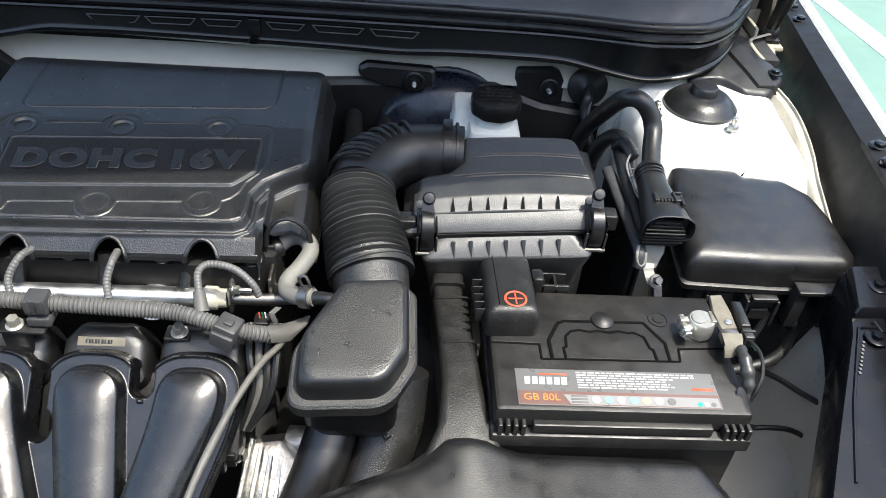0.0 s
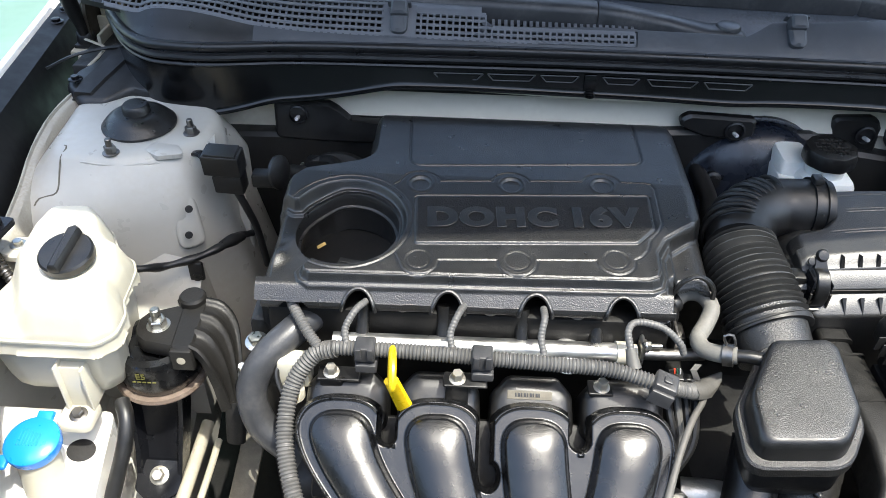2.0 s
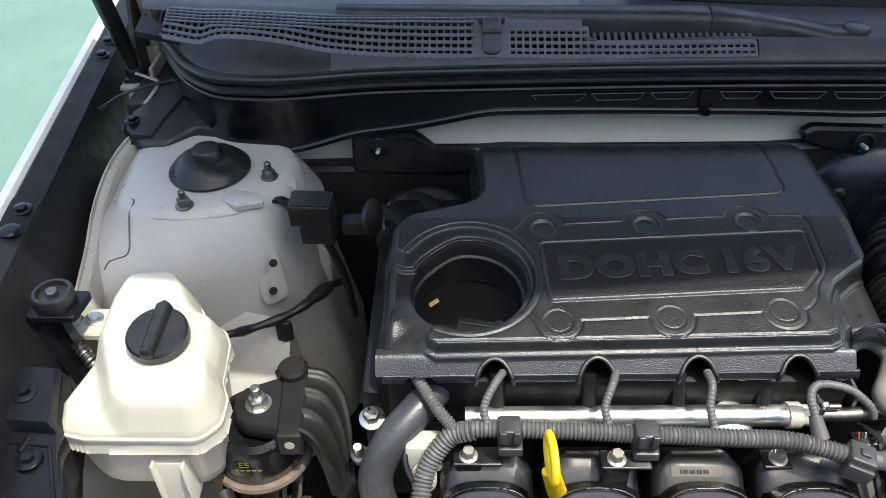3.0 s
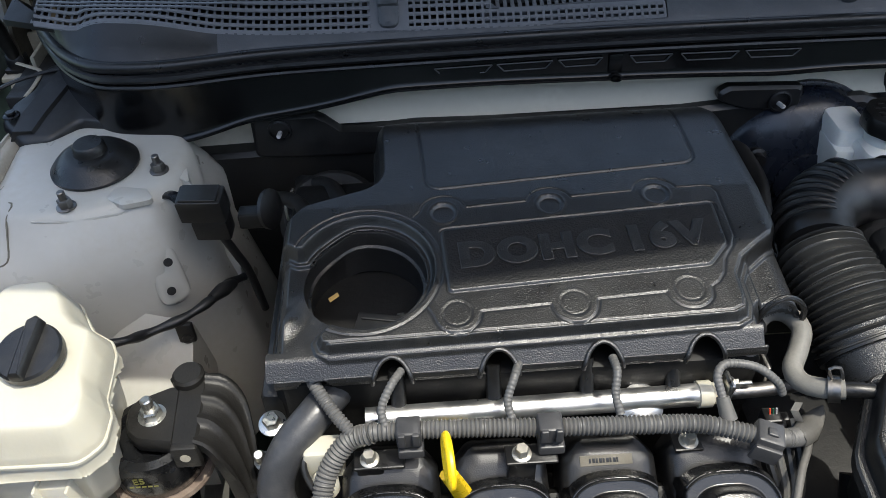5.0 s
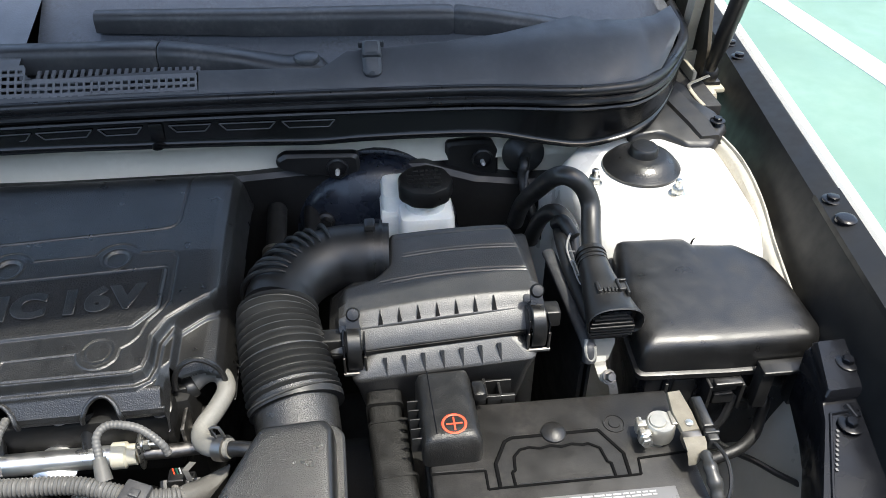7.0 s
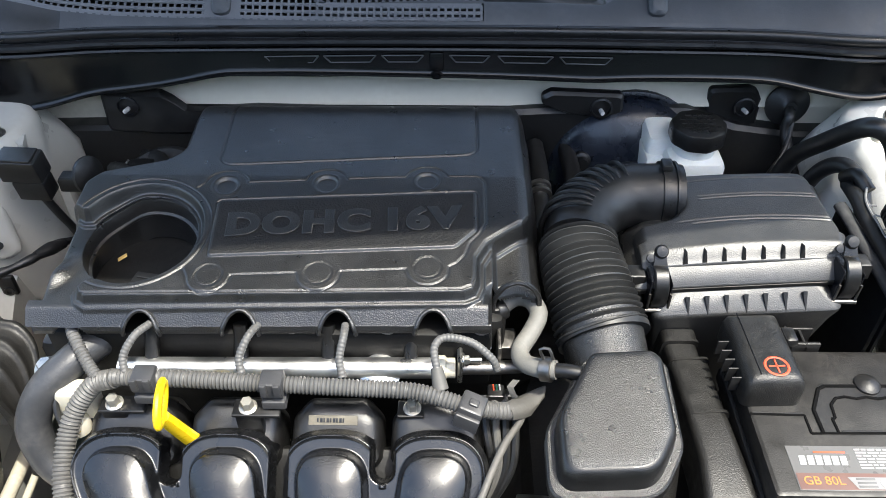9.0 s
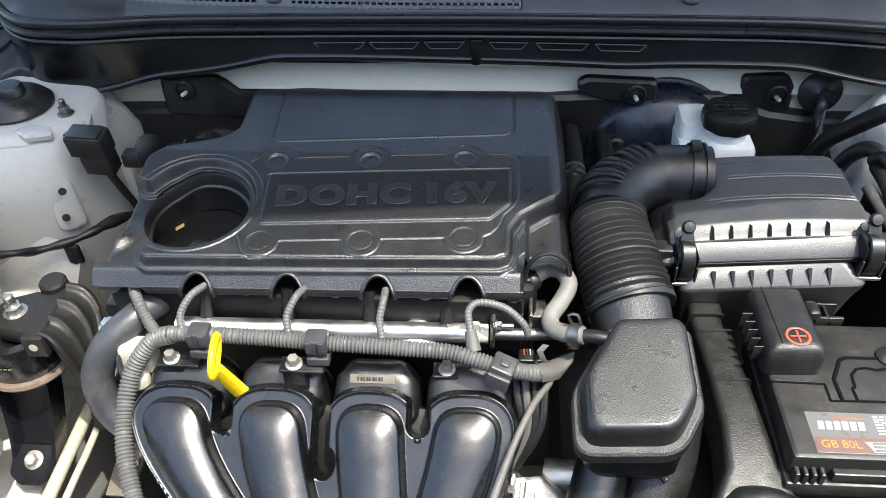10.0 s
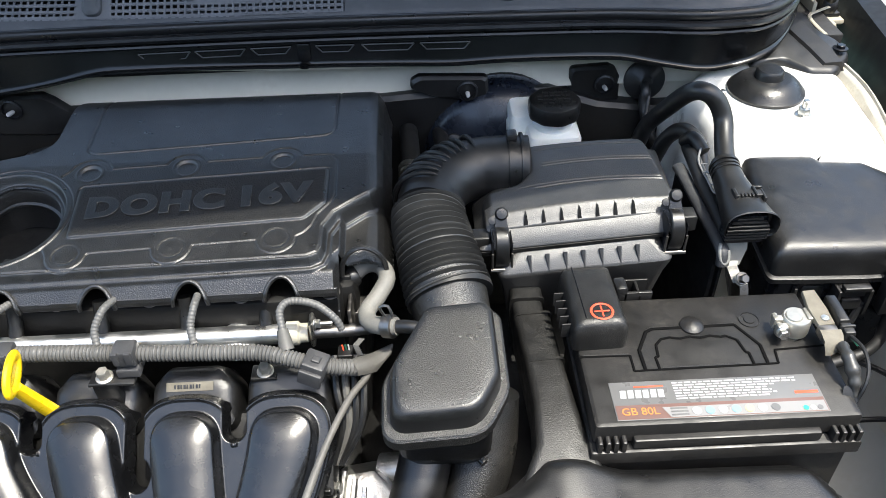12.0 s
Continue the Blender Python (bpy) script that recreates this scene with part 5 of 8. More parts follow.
    for x, y, z in ((-0.258, 0.626, 0.838), (-0.140, 0.620, 0.840)):
        part("conduit_clip", join(block(x - 0.0105, x + 0.0105, y - 0.0105, y + 0.010, z - 0.010, z + 0.0095, 0.0025), block(x - 0.009, x - 0.003, y - 0.013, y - 0.009, z - 0.004, z + 0.011, 0.001), block(x + 0.003, x + 0.009, y - 0.013, y - 0.009, z - 0.004, z + 0.011, 0.001),
                                block(x - 0.010, x + 0.012, y - 0.013, y + 0.008, z - 0.022, z - 0.011, 0.002)), CLIP_GREY, t, "grey plastic clip")
    c = Matrix.Translation((0.040, 0.604, 0.829)) @ Matrix.Rotation(radians(-18), 4, "Z") @ Matrix.Rotation(radians(12), 4, "Y")
    part("conduit_clip", moved(join(block(-0.0115, 0.0115, -0.0125, 0.0105, -0.010, 0.0100, 0.0025), block(-0.0115, 0.0115, -0.0165, -0.0120, -0.014, 0.004, 0.0015), block(-0.004, 0.005, -0.006, 0.002, 0.009, 0.0125, 0.0015)), c), CLIP_GREY, t, "grey plastic clip")
    return t


harness()


def dipstick():
    t = thing("dipstick", (-0.228, 0.60, 0.79), "bright yellow oil dipstick with a loop handle", "dipstick")
    top, end, low = Vector((-0.228, 0.601, 0.864)), Vector((-0.225, 0.564, 0.853)), Vector((-0.216, 0.592, 0.794))
    d = (top - end).normalized()
    mid = (top + end) / 2
    side = Vector((-0.10, 0.25, -0.9))
    side = (side - d * side.dot(d)).normalized()
    loop = []
    for k in range(25):
        a = 2 * math.pi * k / 24
        loop.append(mid + d * (0.0185 * math.cos(a)) + side * (0.0105 * math.sin(a)))
    part("loop", tube(loop, 0.0037, 10, 0.003, squash=1.5), YELLOW, t)
    neck = mid - d * 0.008 + side * 0.0095
    end = neck
    part("stem", tube([neck, neck.lerp(low, 0.4), low], lambda q: 0.0076 + 0.0014 * q, 10, squash=0.7), YELLOW, t)
    d = (end - low).normalized()
    part("guide_tube", tube([low + d * 0.004, low - d * 0.03, low - d * 0.12], 0.0065, 10), STEEL_DARK, t, "dark guide tube")
    return t


dipstick()


# ---------------------------------------------------------------- air intake
def airbox():
    t = thing("air_cleaner_box", (0.32, 0.80, 0.70), "black grained air cleaner box with two latches", "air cleaner box")
    lid = fillet([(0.214, 0.7592), (0.418, 0.7592), (0.424, 0.795), (0.412, 0.888), (0.268, 0.892), (0.264, 0.838), (0.252, 0.826), (0.214, 0.818)], [0.004, 0.004, 0.012, 0.022, 0.012, 0.006, 0.008, 0.012], 4)

    def height(X, Y):
        d = -polydist(X, Y, lid)
        bow = ((X - 0.325) / 0.10) ** 2
        z = 0.8785 + (X - 0.32) * 0.075 + 0.007 * ease(Y, 0.78, 0.88) - 0.0045 * bow
        s = 0.7755 - 0.0020 * bow - Y
        z -= 0.74 * (0.0012 * np.log1p(np.exp(np.clip(s / 0.0012, -40, 40))))
        # paired moulded grooves across the top
        for yy, x0, deep in ((0.8100, 0.270, 0.0011), (0.8142, 0.256, 0.0008), (0.8445, 0.283, 0.0011), (0.8485, 0.283, 0.0008), (0.8740, 0.276, 0.0008)):
            z -= deep * np.exp(-((Y - yy + 0.0055 * np.clip(bow, 0, 1.2)) / 0.0011) ** 2) * ease(X, x0, x0 + 0.006)
        z -= np.where(Y < 0.790, 0.004, 0.012) * (1 - ease(d, 0.0, 0.012)) ** 2 * ease(Y, 0.757, 0.777) + 0.030 * (1 - ease(d, -0.0026, 0.0010))
        return z

    part("lid", grid_sheet(0.204, 0.436, 0.742, 0.902, 0.0008, height, lambda X, Y: polydist(X, Y, lid) < 0.0030), AIRBOX, t, "", 80)

    def tilt(x, y):
        return (x - 0.32) * 0.080

    def shelf(x, y):
        return tilt(x, y) + 0.03 * (x - 0.32) * max(0.0, min(1.0, (y - 0.757) / 0.014))

    rim = fillet([(0.204, 0.743), (0.428, 0.743), (0.430, 0.895), (0.26, 0.895), (0.204, 0.83)], 0.008)
    part("lid_flange", prism(rim, [(0.8495, 0.0025), (0.8502, 0.0006), (0.8515, 0.0010), (0.8640, 0.0165), (0.8648, 0.0180), (0.8660, 0.0240)], shelf), AIRBOX, t)
    part("body_flange", prism(rim, [(0.8440, 0.002), (0.8447, 0), (0.8485, 0), (0.8492, 0.002)], tilt), SATIN, t)
    low = fillet([(0.224, 0.725), (0.414, 0.725), (0.412, 0.880), (0.27, 0.880), (0.228, 0.82)], 0.012)
    part("body", prism(low, [(0.66, 0.030), (0.72, 0.020), (0.806, 0.0050), (0.822, 0.0008), (0.8262, 0.0004), (0.8290, 0.0022), (0.8455, 0.0210)], tilt), AIRBOX, t)
    # stiffening fins on lid and body
    for k in range(7):
        x = 0.2575 + k * 0.0192
        z = tilt(x, 0)
        v = [(x - 0.0030, 0.7600, 0.8640 + z), (x + 0.0030, 0.7600, 0.8640 + z), (x + 0.0002, 0.7650, 0.8795 + z), (x - 0.0002, 0.7650, 0.8795 + z), (x + 0.0002, 0.7730, 0.8765 + z), (x - 0.0002, 0.7730, 0.8765 + z)]
        part("lid_fin", ([Vector(q) for q in v], [(0, 1, 2, 3), (1, 4, 2), (0, 3, 5), (2, 4, 5, 3), (0, 5, 4, 1)]), SATIN, t)
        x += 0.0022
        v = [(x - 0.0028, 0.7365, 0.8440 + z), (x + 0.0018, 0.7365, 0.8440 + z), (x + 0.0014, 0.7258, 0.8280 + z), (x + 0.0008, 0.7258, 0.8280 + z), (x + 0.0022, 0.7440, 0.8260 + z), (x - 0.0030, 0.7440, 0.8300 + z)]
        part("body_fin", ([Vector(q) for q in v], [(0, 3, 2, 1), (1, 2, 4), (0, 5, 3), (0, 1, 4, 5), (2, 3, 5, 4)]), SATIN, t)
    for x in (0.230, 0.414):
        z = tilt(x, 0)
        path = [(0.757, 0.8725), (0.750, 0.8750), (0.742, 0.8740), (0.735, 0.8690), (0.7305, 0.8610), (0.7290, 0.8510), (0.7310, 0.8400), (0.7350, 0.8310)]
        strap = [[(x + w, y + d, zz + z - d) for w, d in ((-0.0072, 0.0010), (-0.0060, 0), (0.0060, 0), (0.0072, 0.0010), (0.0072, 0.0028), (-0.0072, 0.0028))] for y, zz in path]
        latch = part("latch", loft(strap), SATIN, t, "black spring latch")
        part("latch_thumb", join(moved(lathe([(0.0005, -0.0045), (0.0055, -0.0040), (0.0072, -0.001), (0.0072, 0.001), (0.0055, 0.0040), (0.0005, 0.0045)], 16), aim((x + 0.0005, 0.7610, 0.8850 + z), (0, -0.75, 0.65))),
                                 loft([[(x + a, y, zz + z) for a in (-w, w)] + [(x + a, y + 0.004, zz + z - 0.003) for a in (w, -w)] for y, zz, w in ((0.7520, 0.8735, 0.0072), (0.7560, 0.8790, 0.0060), (0.7600, 0.8840, 0.0062))]),
                                 moved(lathe([(0.0005, -0.002), (0.0042, -0.0016), (0.0042, 0.0016), (0.0005, 0.002)], 12), aim((x - 0.0095, 0.7590, 0.8780 + z), (0, -0.75, 0.65)))), SATIN, latch)
        part("latch_side", join(block(x - 0.0115, x - 0.0092, 0.7340, 0.7580, 0.8330 + z, 0.8690 + z, 0.001), block(x + 0.0095, x + 0.0110, 0.7340, 0.7580, 0.8310 + z, 0.8650 + z, 0.001)), BLACK_PAINT, latch)
        part("latch_pin", join(tube([(x - 0.012, 0.7330, 0.8300 + z), (x + 0.012, 0.7330, 0.8300 + z)], 0.0024, 8), tube([(x - 0.0105, 0.7330, 0.8290 + z), (x - 0.0105, 0.7325, 0.8530 + z)], 0.0014, 6), tube([(x + 0.0105, 0.7330, 0.8290 + z), (x + 0.0105, 0.7325, 0.8530 + z)], 0.0014, 6)), STEEL_DARK, latch, "dark steel latch wire")
    for x in (0.207, 0.427):
        part("flange_lug", block(x - 0.012, x + 0.012, 0.748, 0.768, 0.843 + tilt(x, 0), 0.864 + tilt(x, 0), 0.003), SATIN, t)
    return t


airbox()


def intake_hose():
    t = thing("intake_hose", (0.17, 0.80, 0.82), "black ribbed rubber intake hose and elbow", "intake hose")
    elbow = [(0.272, 0.868, 0.866), (0.245, 0.869, 0.866), (0.210, 0.868, 0.864), (0.178, 0.850, 0.862), (0.158, 0.820, 0.860), (0.153, 0.795, 0.858)]
    part("elbow", tube(elbow, lambda q: 0.0345 + 0.0022 * q, 28, 0.004), RUBBER, t)
    # half ribs on the outer bend
    path = smooth_path(elbow, 0.004)
    for k in range(9):
        i = min(len(path) - 2, int(len(path) * (0.40 + 0.062 * k)))
        c, d = path[i], (path[i + 1] - path[i - 1]).normalized()
        out = Vector((0, 0, 1)).cross(d).normalized()
        if out.x > 0:
            out = -out
        up = Vector((0, 0, 1))
        rr = 0.0368 + 0.003 * i / len(path)
        pts = [c + (out * math.cos(radians(a)) + up * math.sin(radians(a))) * (rr + 0.0012 * math.cos(radians(a - 40))) for a in range(-40, 112, 8)]
        part("bend_rib", tube(pts, lambda q: 0.0006 + 0.0024 * math.sin(math.pi * min(1, max(0, q))) ** 0.5, 8, 0.01), RUBBER, t)
    clampat = Vector((0.252, 0.869, 0.866))
    part("hose_clamp", join(moved(lathe([(0.0365, -0.004), (0.0375, -0.004), (0.0375, 0.004), (0.0365, 0.004)], 32), aim(clampat, (1, -0.02, 0))), moved(lathe([(0.0365, -0.0015), (0.038, -0.0015), (0.038, 0.0015), (0.0365, 0.0015)], 32), aim(clampat + Vector((0.012, 0, 0)), (1, -0.02, 0))),
                            block(0.246, 0.258, 0.862, 0.878, 0.902, 0.910, 0.002)), SATIN, t, "black band clamp")
    bel = [(0.153, 0.794, 0.858), (0.154, 0.775, 0.853), (0.160, 0.745, 0.842), (0.168, 0.712, 0.826), (0.1715, 0.700, 0.8195)]
    part("bellows", tube(bel, lambda q: 0.0378 + 0.0062 * q, 36, rib=(0.0070, 0.0076, 1.1)), BELLOWS, t)
    part("neck", tube([(0.167, 0.716, 0.828), (0.170, 0.700, 0.820), (0.175, 0.670, 0.806)], lambda q: 0.0425 - 0.003 * q, 28, 0.006), GRAINY, t, "smooth grained neck")
    part("bellows_lip", tube([(0.1712, 0.7025, 0.8205), (0.1725, 0.6965, 0.8180)], 0.0465, 32, 0.003), RUBBER, t)
    return t


intake_hose()


def resonator():
    t = thing("resonator_box", (0.165, 0.61, 0.72), "black grained resonator box with a rounded lid", "resonator box")
    o = fillet([(0.103, 0.5185), (0.196, 0.5195), (0.2205, 0.562), (0.219, 0.642), (0.210, 0.653), (0.144, 0.652), (0.103, 0.580)], [0.020, 0.034, 0.030, 0.014, 0.012, 0.016, 0.040], 9)

    def tilt(x, y):
        return (y - 0.53) * 0.17 + (x - 0.165) * 0.06 - 0.006

    part("lid", prism(inset(o, 0.0075), [(0.826, 0), (0.842, 0.0010), (0.8470, 0.0020), (0.8502, 0.0040), (0.8520, 0.0066)], tilt), SATIN, t, "", 85)
    part("lid_top", prism(inset(o, 0.0075), [(0.8515, 0.0060), (0.8524, 0.0078), (0.8531, 0.0105), (0.8535, 0.0150), (0.8538, 0.030)], tilt), GRAINY, t, "grained flat lid top", 85)
    part("rim", prism(o, [(0.815, 0.002), (0.817, 0), (0.827, 0), (0.829, 0.002), (0.829, 0.007)], tilt), GRAINY, t)
    low = fillet([(0.113, 0.532), (0.204, 0.530), (0.212, 0.640), (0.160, 0.645), (0.114, 0.585)], 0.018)
    part("body", prism(low, [(0.735, 0.03), (0.748, 0.012), (0.770, 0.002), (0.818, 0)]), SATIN, t)
    part("lower_stub", tube([(0.150, 0.600, 0.760), (0.142, 0.570, 0.735), (0.128, 0.530, 0.705), (0.105, 0.49, 0.655)], 0.0265, 24), SATIN, t)
    part("side_stub", tube([(0.205, 0.600, 0.780), (0.200, 0.570, 0.730), (0.180, 0.530, 0.685), (0.16, 0.48, 0.65)], 0.030, 24), GRAINY, t)
    part("drain_nipple", tube([(0.190, 0.548, 0.752), (0.196, 0.540, 0.750)], 0.004, 10), SATIN, t)
    return t


resonator()


def intake_duct():
    t = thing("intake_duct", (0.28, 0.55, 0.70), "black plastic intake duct widening towards the front", "intake duct")

    def ring(c, ax, w, h, r=0.008):
        q = fillet([(-w / 2, -h / 2), (w / 2, -h / 2), (w / 2, h / 2), (-w / 2, h / 2)], r, 3)
        ax = Vector(ax).normalized()
        side = Vector((ax.y, -ax.x, 0)).normalized() * 1
        up = side.cross(ax)
        return [Vector(c) + side * a + up * b for a, b in q]

    arm = [((0.256, 0.760, 0.775), (0, -1, -0.05), 0.035, 0.050), ((0.256, 0.718, 0.772), (0, -1, -0.05), 0.036, 0.052), ((0.256, 0.716, 0.770), (0, -1, -0.03), 0.033, 0.048), ((0.258, 0.672, 0.768), (0.05, -1, -0.03), 0.033, 0.048)]
    part("upper_sleeve", loft([ring(*q) for q in arm]), DUCT_DUSTY, t)
    arm = [((0.258, 0.690, 0.770), (0.05, -1, -0.02), 0.039, 0.058), ((0.262, 0.630, 0.768), (0.06, -1, -0.05), 0.038, 0.058), ((0.266, 0.580, 0.764), (0.05, -1, -0.1), 0.041, 0.058), ((0.268, 0.540, 0.757), (0.0, -1, -0.2), 0.050, 0.056), ((0.268, 0.500, 0.742), (0, -1, -0.2), 0.09, 0.05)]
    part("lower_sleeve", loft([ring(*q) for q in arm]), DUCT_DUSTY, t)
    plan = fillet([(0.06, 0.28), (0.525, 0.28), (0.522, 0.470), (0.495, 0.516), (0.320, 0.520), (0.290, 0.530), (0.246, 0.530), (0.216, 0.505), (0.173, 0.489), (0.11, 0.462), (0.06, 0.43)], [0.02, 0.02, 0.04, 0.03, 0.02, 0.02, 0.02, 0.03, 0.03, 0.03, 0.03], 4)

    def height(X, Y):
        d = -polydist(X, Y, plan)
        z = 0.774 + (Y - 0.45) * 0.10 - 0.020 * (1 - ease(d, 0.0, 0.03)) ** 2 - 0.05 * (1 - ease(d, -0.012, 0.002))
        z += 0.010 * np.exp(-((X - 0.268) / 0.030) ** 2) * ease(Y, 0.42, 0.53)
        z -= 0.004 * np.exp(-((Y - 0.42) / 0.012) ** 2) * (X > 0.33)
        return z

    for c, ax, w, h in (((0.256, 0.716, 0.7715), (0, -1, -0.05), 0.038, 0.055), ((0.259, 0.690, 0.7695), (0.05, -1, -0.02), 0.0415, 0.0605), ((0.264, 0.628, 0.7675), (0.06, -1, -0.05), 0.0400, 0.0600)):
        d = Vector(ax).normalized() * 0.0016
        part("joint_band", loft([ring(tuple(Vector(c) - d), ax, w, h), ring(tuple(Vector(c) + d), ax, w, h)]), DUCT_DUSTY, t)
    part("front_scoop", grid_sheet(0.04, 0.545, 0.275, 0.548, 0.004, height, lambda X, Y: (polydist(X, Y, plan) < 0.014)), SATIN, t, "", 80)
    return t


intake_duct()


# ---------------------------------------------------------------- battery and its leads
BX0, BX1, BY0, BY1, BZ = 0.293, 0.549, 0.524, 0.694, 0.832


def battery():
    t = thing("car_battery", ((BX0 + BX1) / 2, 0.61, 0.62), "black car battery with a printed top label and folded handle", "car battery")
    part("case", block(BX0 + 0.005, BX1 - 0.005, BY0 + 0.005, BY1 - 0.005, 0.62, 0.800, 0.004), BATTERY_BLACK, t)
    part("lid", join(block(BX0, BX1, BY0 - 0.002, BY1, 0.788, 0.806, 0.003), block(BX0 + 0.003, BX1 - 0.003, BY0 + 0.008, BY1, 0.806, BZ, 0.004)), BATTERY_BLACK, t)
    rail = block(BX0 + 0.040, BX1 - 0.040, BY0 + 0.001, BY0 + 0.010, 0.806, 0.818, 0.002)
    part("front_ridge", rail, BATTERY_BLACK, t)
    for k in range(4):
        for x in (BX0 + 0.006 + k * 0.0075, BX1 - 0.030 + k * 0.0075):
            part("grip_rib", block(x, x + 0.0048, BY0 - 0.001, BY0 + 0.010, 0.804, 0.819, 0.0015), BATTERY_BLACK, t)
    # folded handle and parting lines, raised a little; black strips stand for groove shade
    outer = [(0.358, 0.5955), (0.3575, 0.621), (0.370, 0.645), (0.377, 0.6485), (0.463, 0.6495), (0.480, 0.621), (0.4795, 0.5965)]
    inner = [(0.372, 0.5958), (0.3715, 0.611), (0.3745, 0.612), (0.376, 0.627), (0.383, 0.6345)]
    inner += [(0.387 + k * 0.0052, 0.6352 + 0.0011 * math.sin(k * 1.57)) for k in range(13)]
    inner += [(0.4595, 0.629), (0.4625, 0.613), (0.4655, 0.612), (0.466, 0.5965)]
    hd = part("handle", prism(outer + inner[::-1], [(BZ - 0.003, 0), (BZ + 0.0004, 0)]), BATTERY_BLACK, t, "folded carrying handle")

    def groove_run(pts, w=0.0015, h=0.0008):
        return join(*[tube([(*pts[k], BZ + h), (*pts[k + 1], BZ + h)], w, 6, 0.03, squash=0.5) for k in range(len(pts) - 1)])

    part("handle_gap", groove_run(outer, 0.0019), GAP, hd)
    part("handle_gap", groove_run(inner), GAP, hd)
    part("lid_seam", groove_run([(0.296, 0.616), (0.347, 0.6150), (0.347, 0.5950), (0.358, 0.5955), (0.466, 0.5965), (0.490, 0.597), (0.4925, 0.614), (0.546, 0.617)], 0.0013, 0.0005), GAP, t)
    # bright moulded lip behind each gap
    part("lid_lip", join(groove_run([(x, y + 0.0022) for x, y in outer[2:6]], 0.0008, 0.0003), groove_run([(0.300, 0.6180), (0.346, 0.6170)], 0.0008, 0.0003), groove_run([(0.376, 0.5980), (0.464, 0.5985)], 0.0007, 0.0006)), BATTERY_BLACK, t)
    part("vent_dome", moved(lathe([(0.0125, 0), (0.0120, 0.003), (0.008, 0.0062), (0, 0.0075)], 24), Matrix.Translation((0.419, 0.6505, BZ - 0.0005))), BATTERY_BLACK, t)
    part("vent_plug", lathe([(0.011, 0), (0.011, 0.0014), (0.0095, 0.0014), (0.009, 0.0004), (0.006, 0.0004), (0.0055, 0.0016), (0, 0.0016)], 24, (0.481, 0.656, BZ - 0.0002)), BATTERY_BLACK, t)
    # label
    lz = BZ + 0.0006
    lab = part("label", block(0.322, 0.519, 0.533, 0.577, BZ - 0.001, lz, 0.0003), LABEL_GREY, t, "grey printed label with a salmon red band")
    part("label_band", block(0.323, 0.518, 0.5335, 0.5495, lz - 0.0004, lz + 0.0003, 0.0001), LABEL_RED, lab)
    part("label_strip", ([(0.372, 0.534, lz + 0.0006), (0.517, 0.534, lz + 0.0006), (0.517, 0.5455, lz + 0.0006), (0.366, 0.5455, lz + 0.0006)], [(0, 1, 2, 3)]), LABEL_SILVER, lab, "pale symbol strip")
    # maker's mark as plain slanted blocks
    for k in range(6):
        x = 0.330 + k * 0.0072
        q = [(x, 0.5575), (x + 0.0054, 0.5575), (x + 0.0062, 0.5665), (x + 0.0008, 0.5665)]
        part("print_mark", prism(q, [(lz, 0), (lz + 0.0005, 0)]), LABEL_WHITE, lab)
    part("print_bar", block(0.345, 0.373, 0.5695, 0.5712, lz, lz + 0.0004, 0.0001), RED, lab)
    words("GB 80L", 0.0115, LABEL_ORANGE, Matrix.Translation((0.345, 0.5415, lz + 0.0006)), lab, "lettering", 0.0001, 0.0, 1.0)
    random.seed(4)
    for r in range(7):
        x = 0.382
        y = 0.5735 - r * 0.0031
        end = 0.500 if r < 2 else 0.470 + 0.004 * (r % 3)
        while x < end:
            w = random.uniform(0.003, 0.011)
            part("print_bar", block(x, min(x + w, end), y - 0.0008, y + 0.0006, lz, lz + 0.0004, 0.0001), LABEL_WHITE, lab)
            x += w + 0.0016
    part("print_bar", block(0.494, 0.516, 0.5545, 0.5575, lz, lz + 0.0004, 0.0001), RED, lab)
    for k, m in enumerate((LABEL_WHITE, LABEL_BLUE, LABEL_WHITE, LABEL_BLUE, LABEL_YELLOW, LABEL_WHITE, LABEL_GREY)):
        part("print_symbol", lathe([(0.0042, 0), (0.0042, 0.0005)], 12, (0.397 + k * 0.0122, 0.5398, lz + 0.0006)), m, lab)
    for k, m in enumerate((LABEL_GREEN, LABEL_WHITE, LABEL_GREY)):
        part("print_symbol", lathe([(0.0026, 0), (0.0026, 0.0005)], 12, (0.4975 + k * 0.0066, 0.5375, lz + 0.0006)), m, lab)
    for k in range(3):
        part("print_bar", block(0.373, 0.389, 0.5355 + k * 0.0036, 0.5373 + k * 0.0036, lz + 0.0004, lz + 0.001, 0.0001), LABEL_GREY, lab)
    lab.scale, lab.location = (1.010, 1, 1), (-0.003, 0.005, 0)
    part("post", lathe([(0.0125, 0), (0.0125, 0.003), (0.0092, 0.003), (0.0085, 0.024), (0.0075, 0.0255), (0, 0.0255)], 24, (0.515, 0.637, BZ - 0.002)), CLAMP, t)
    return t


BATTERY = battery()
BATTERY.location += Vector((-0.0055, -0.003, -0.020))
BATTERY.scale = (0.975, 1, 1)


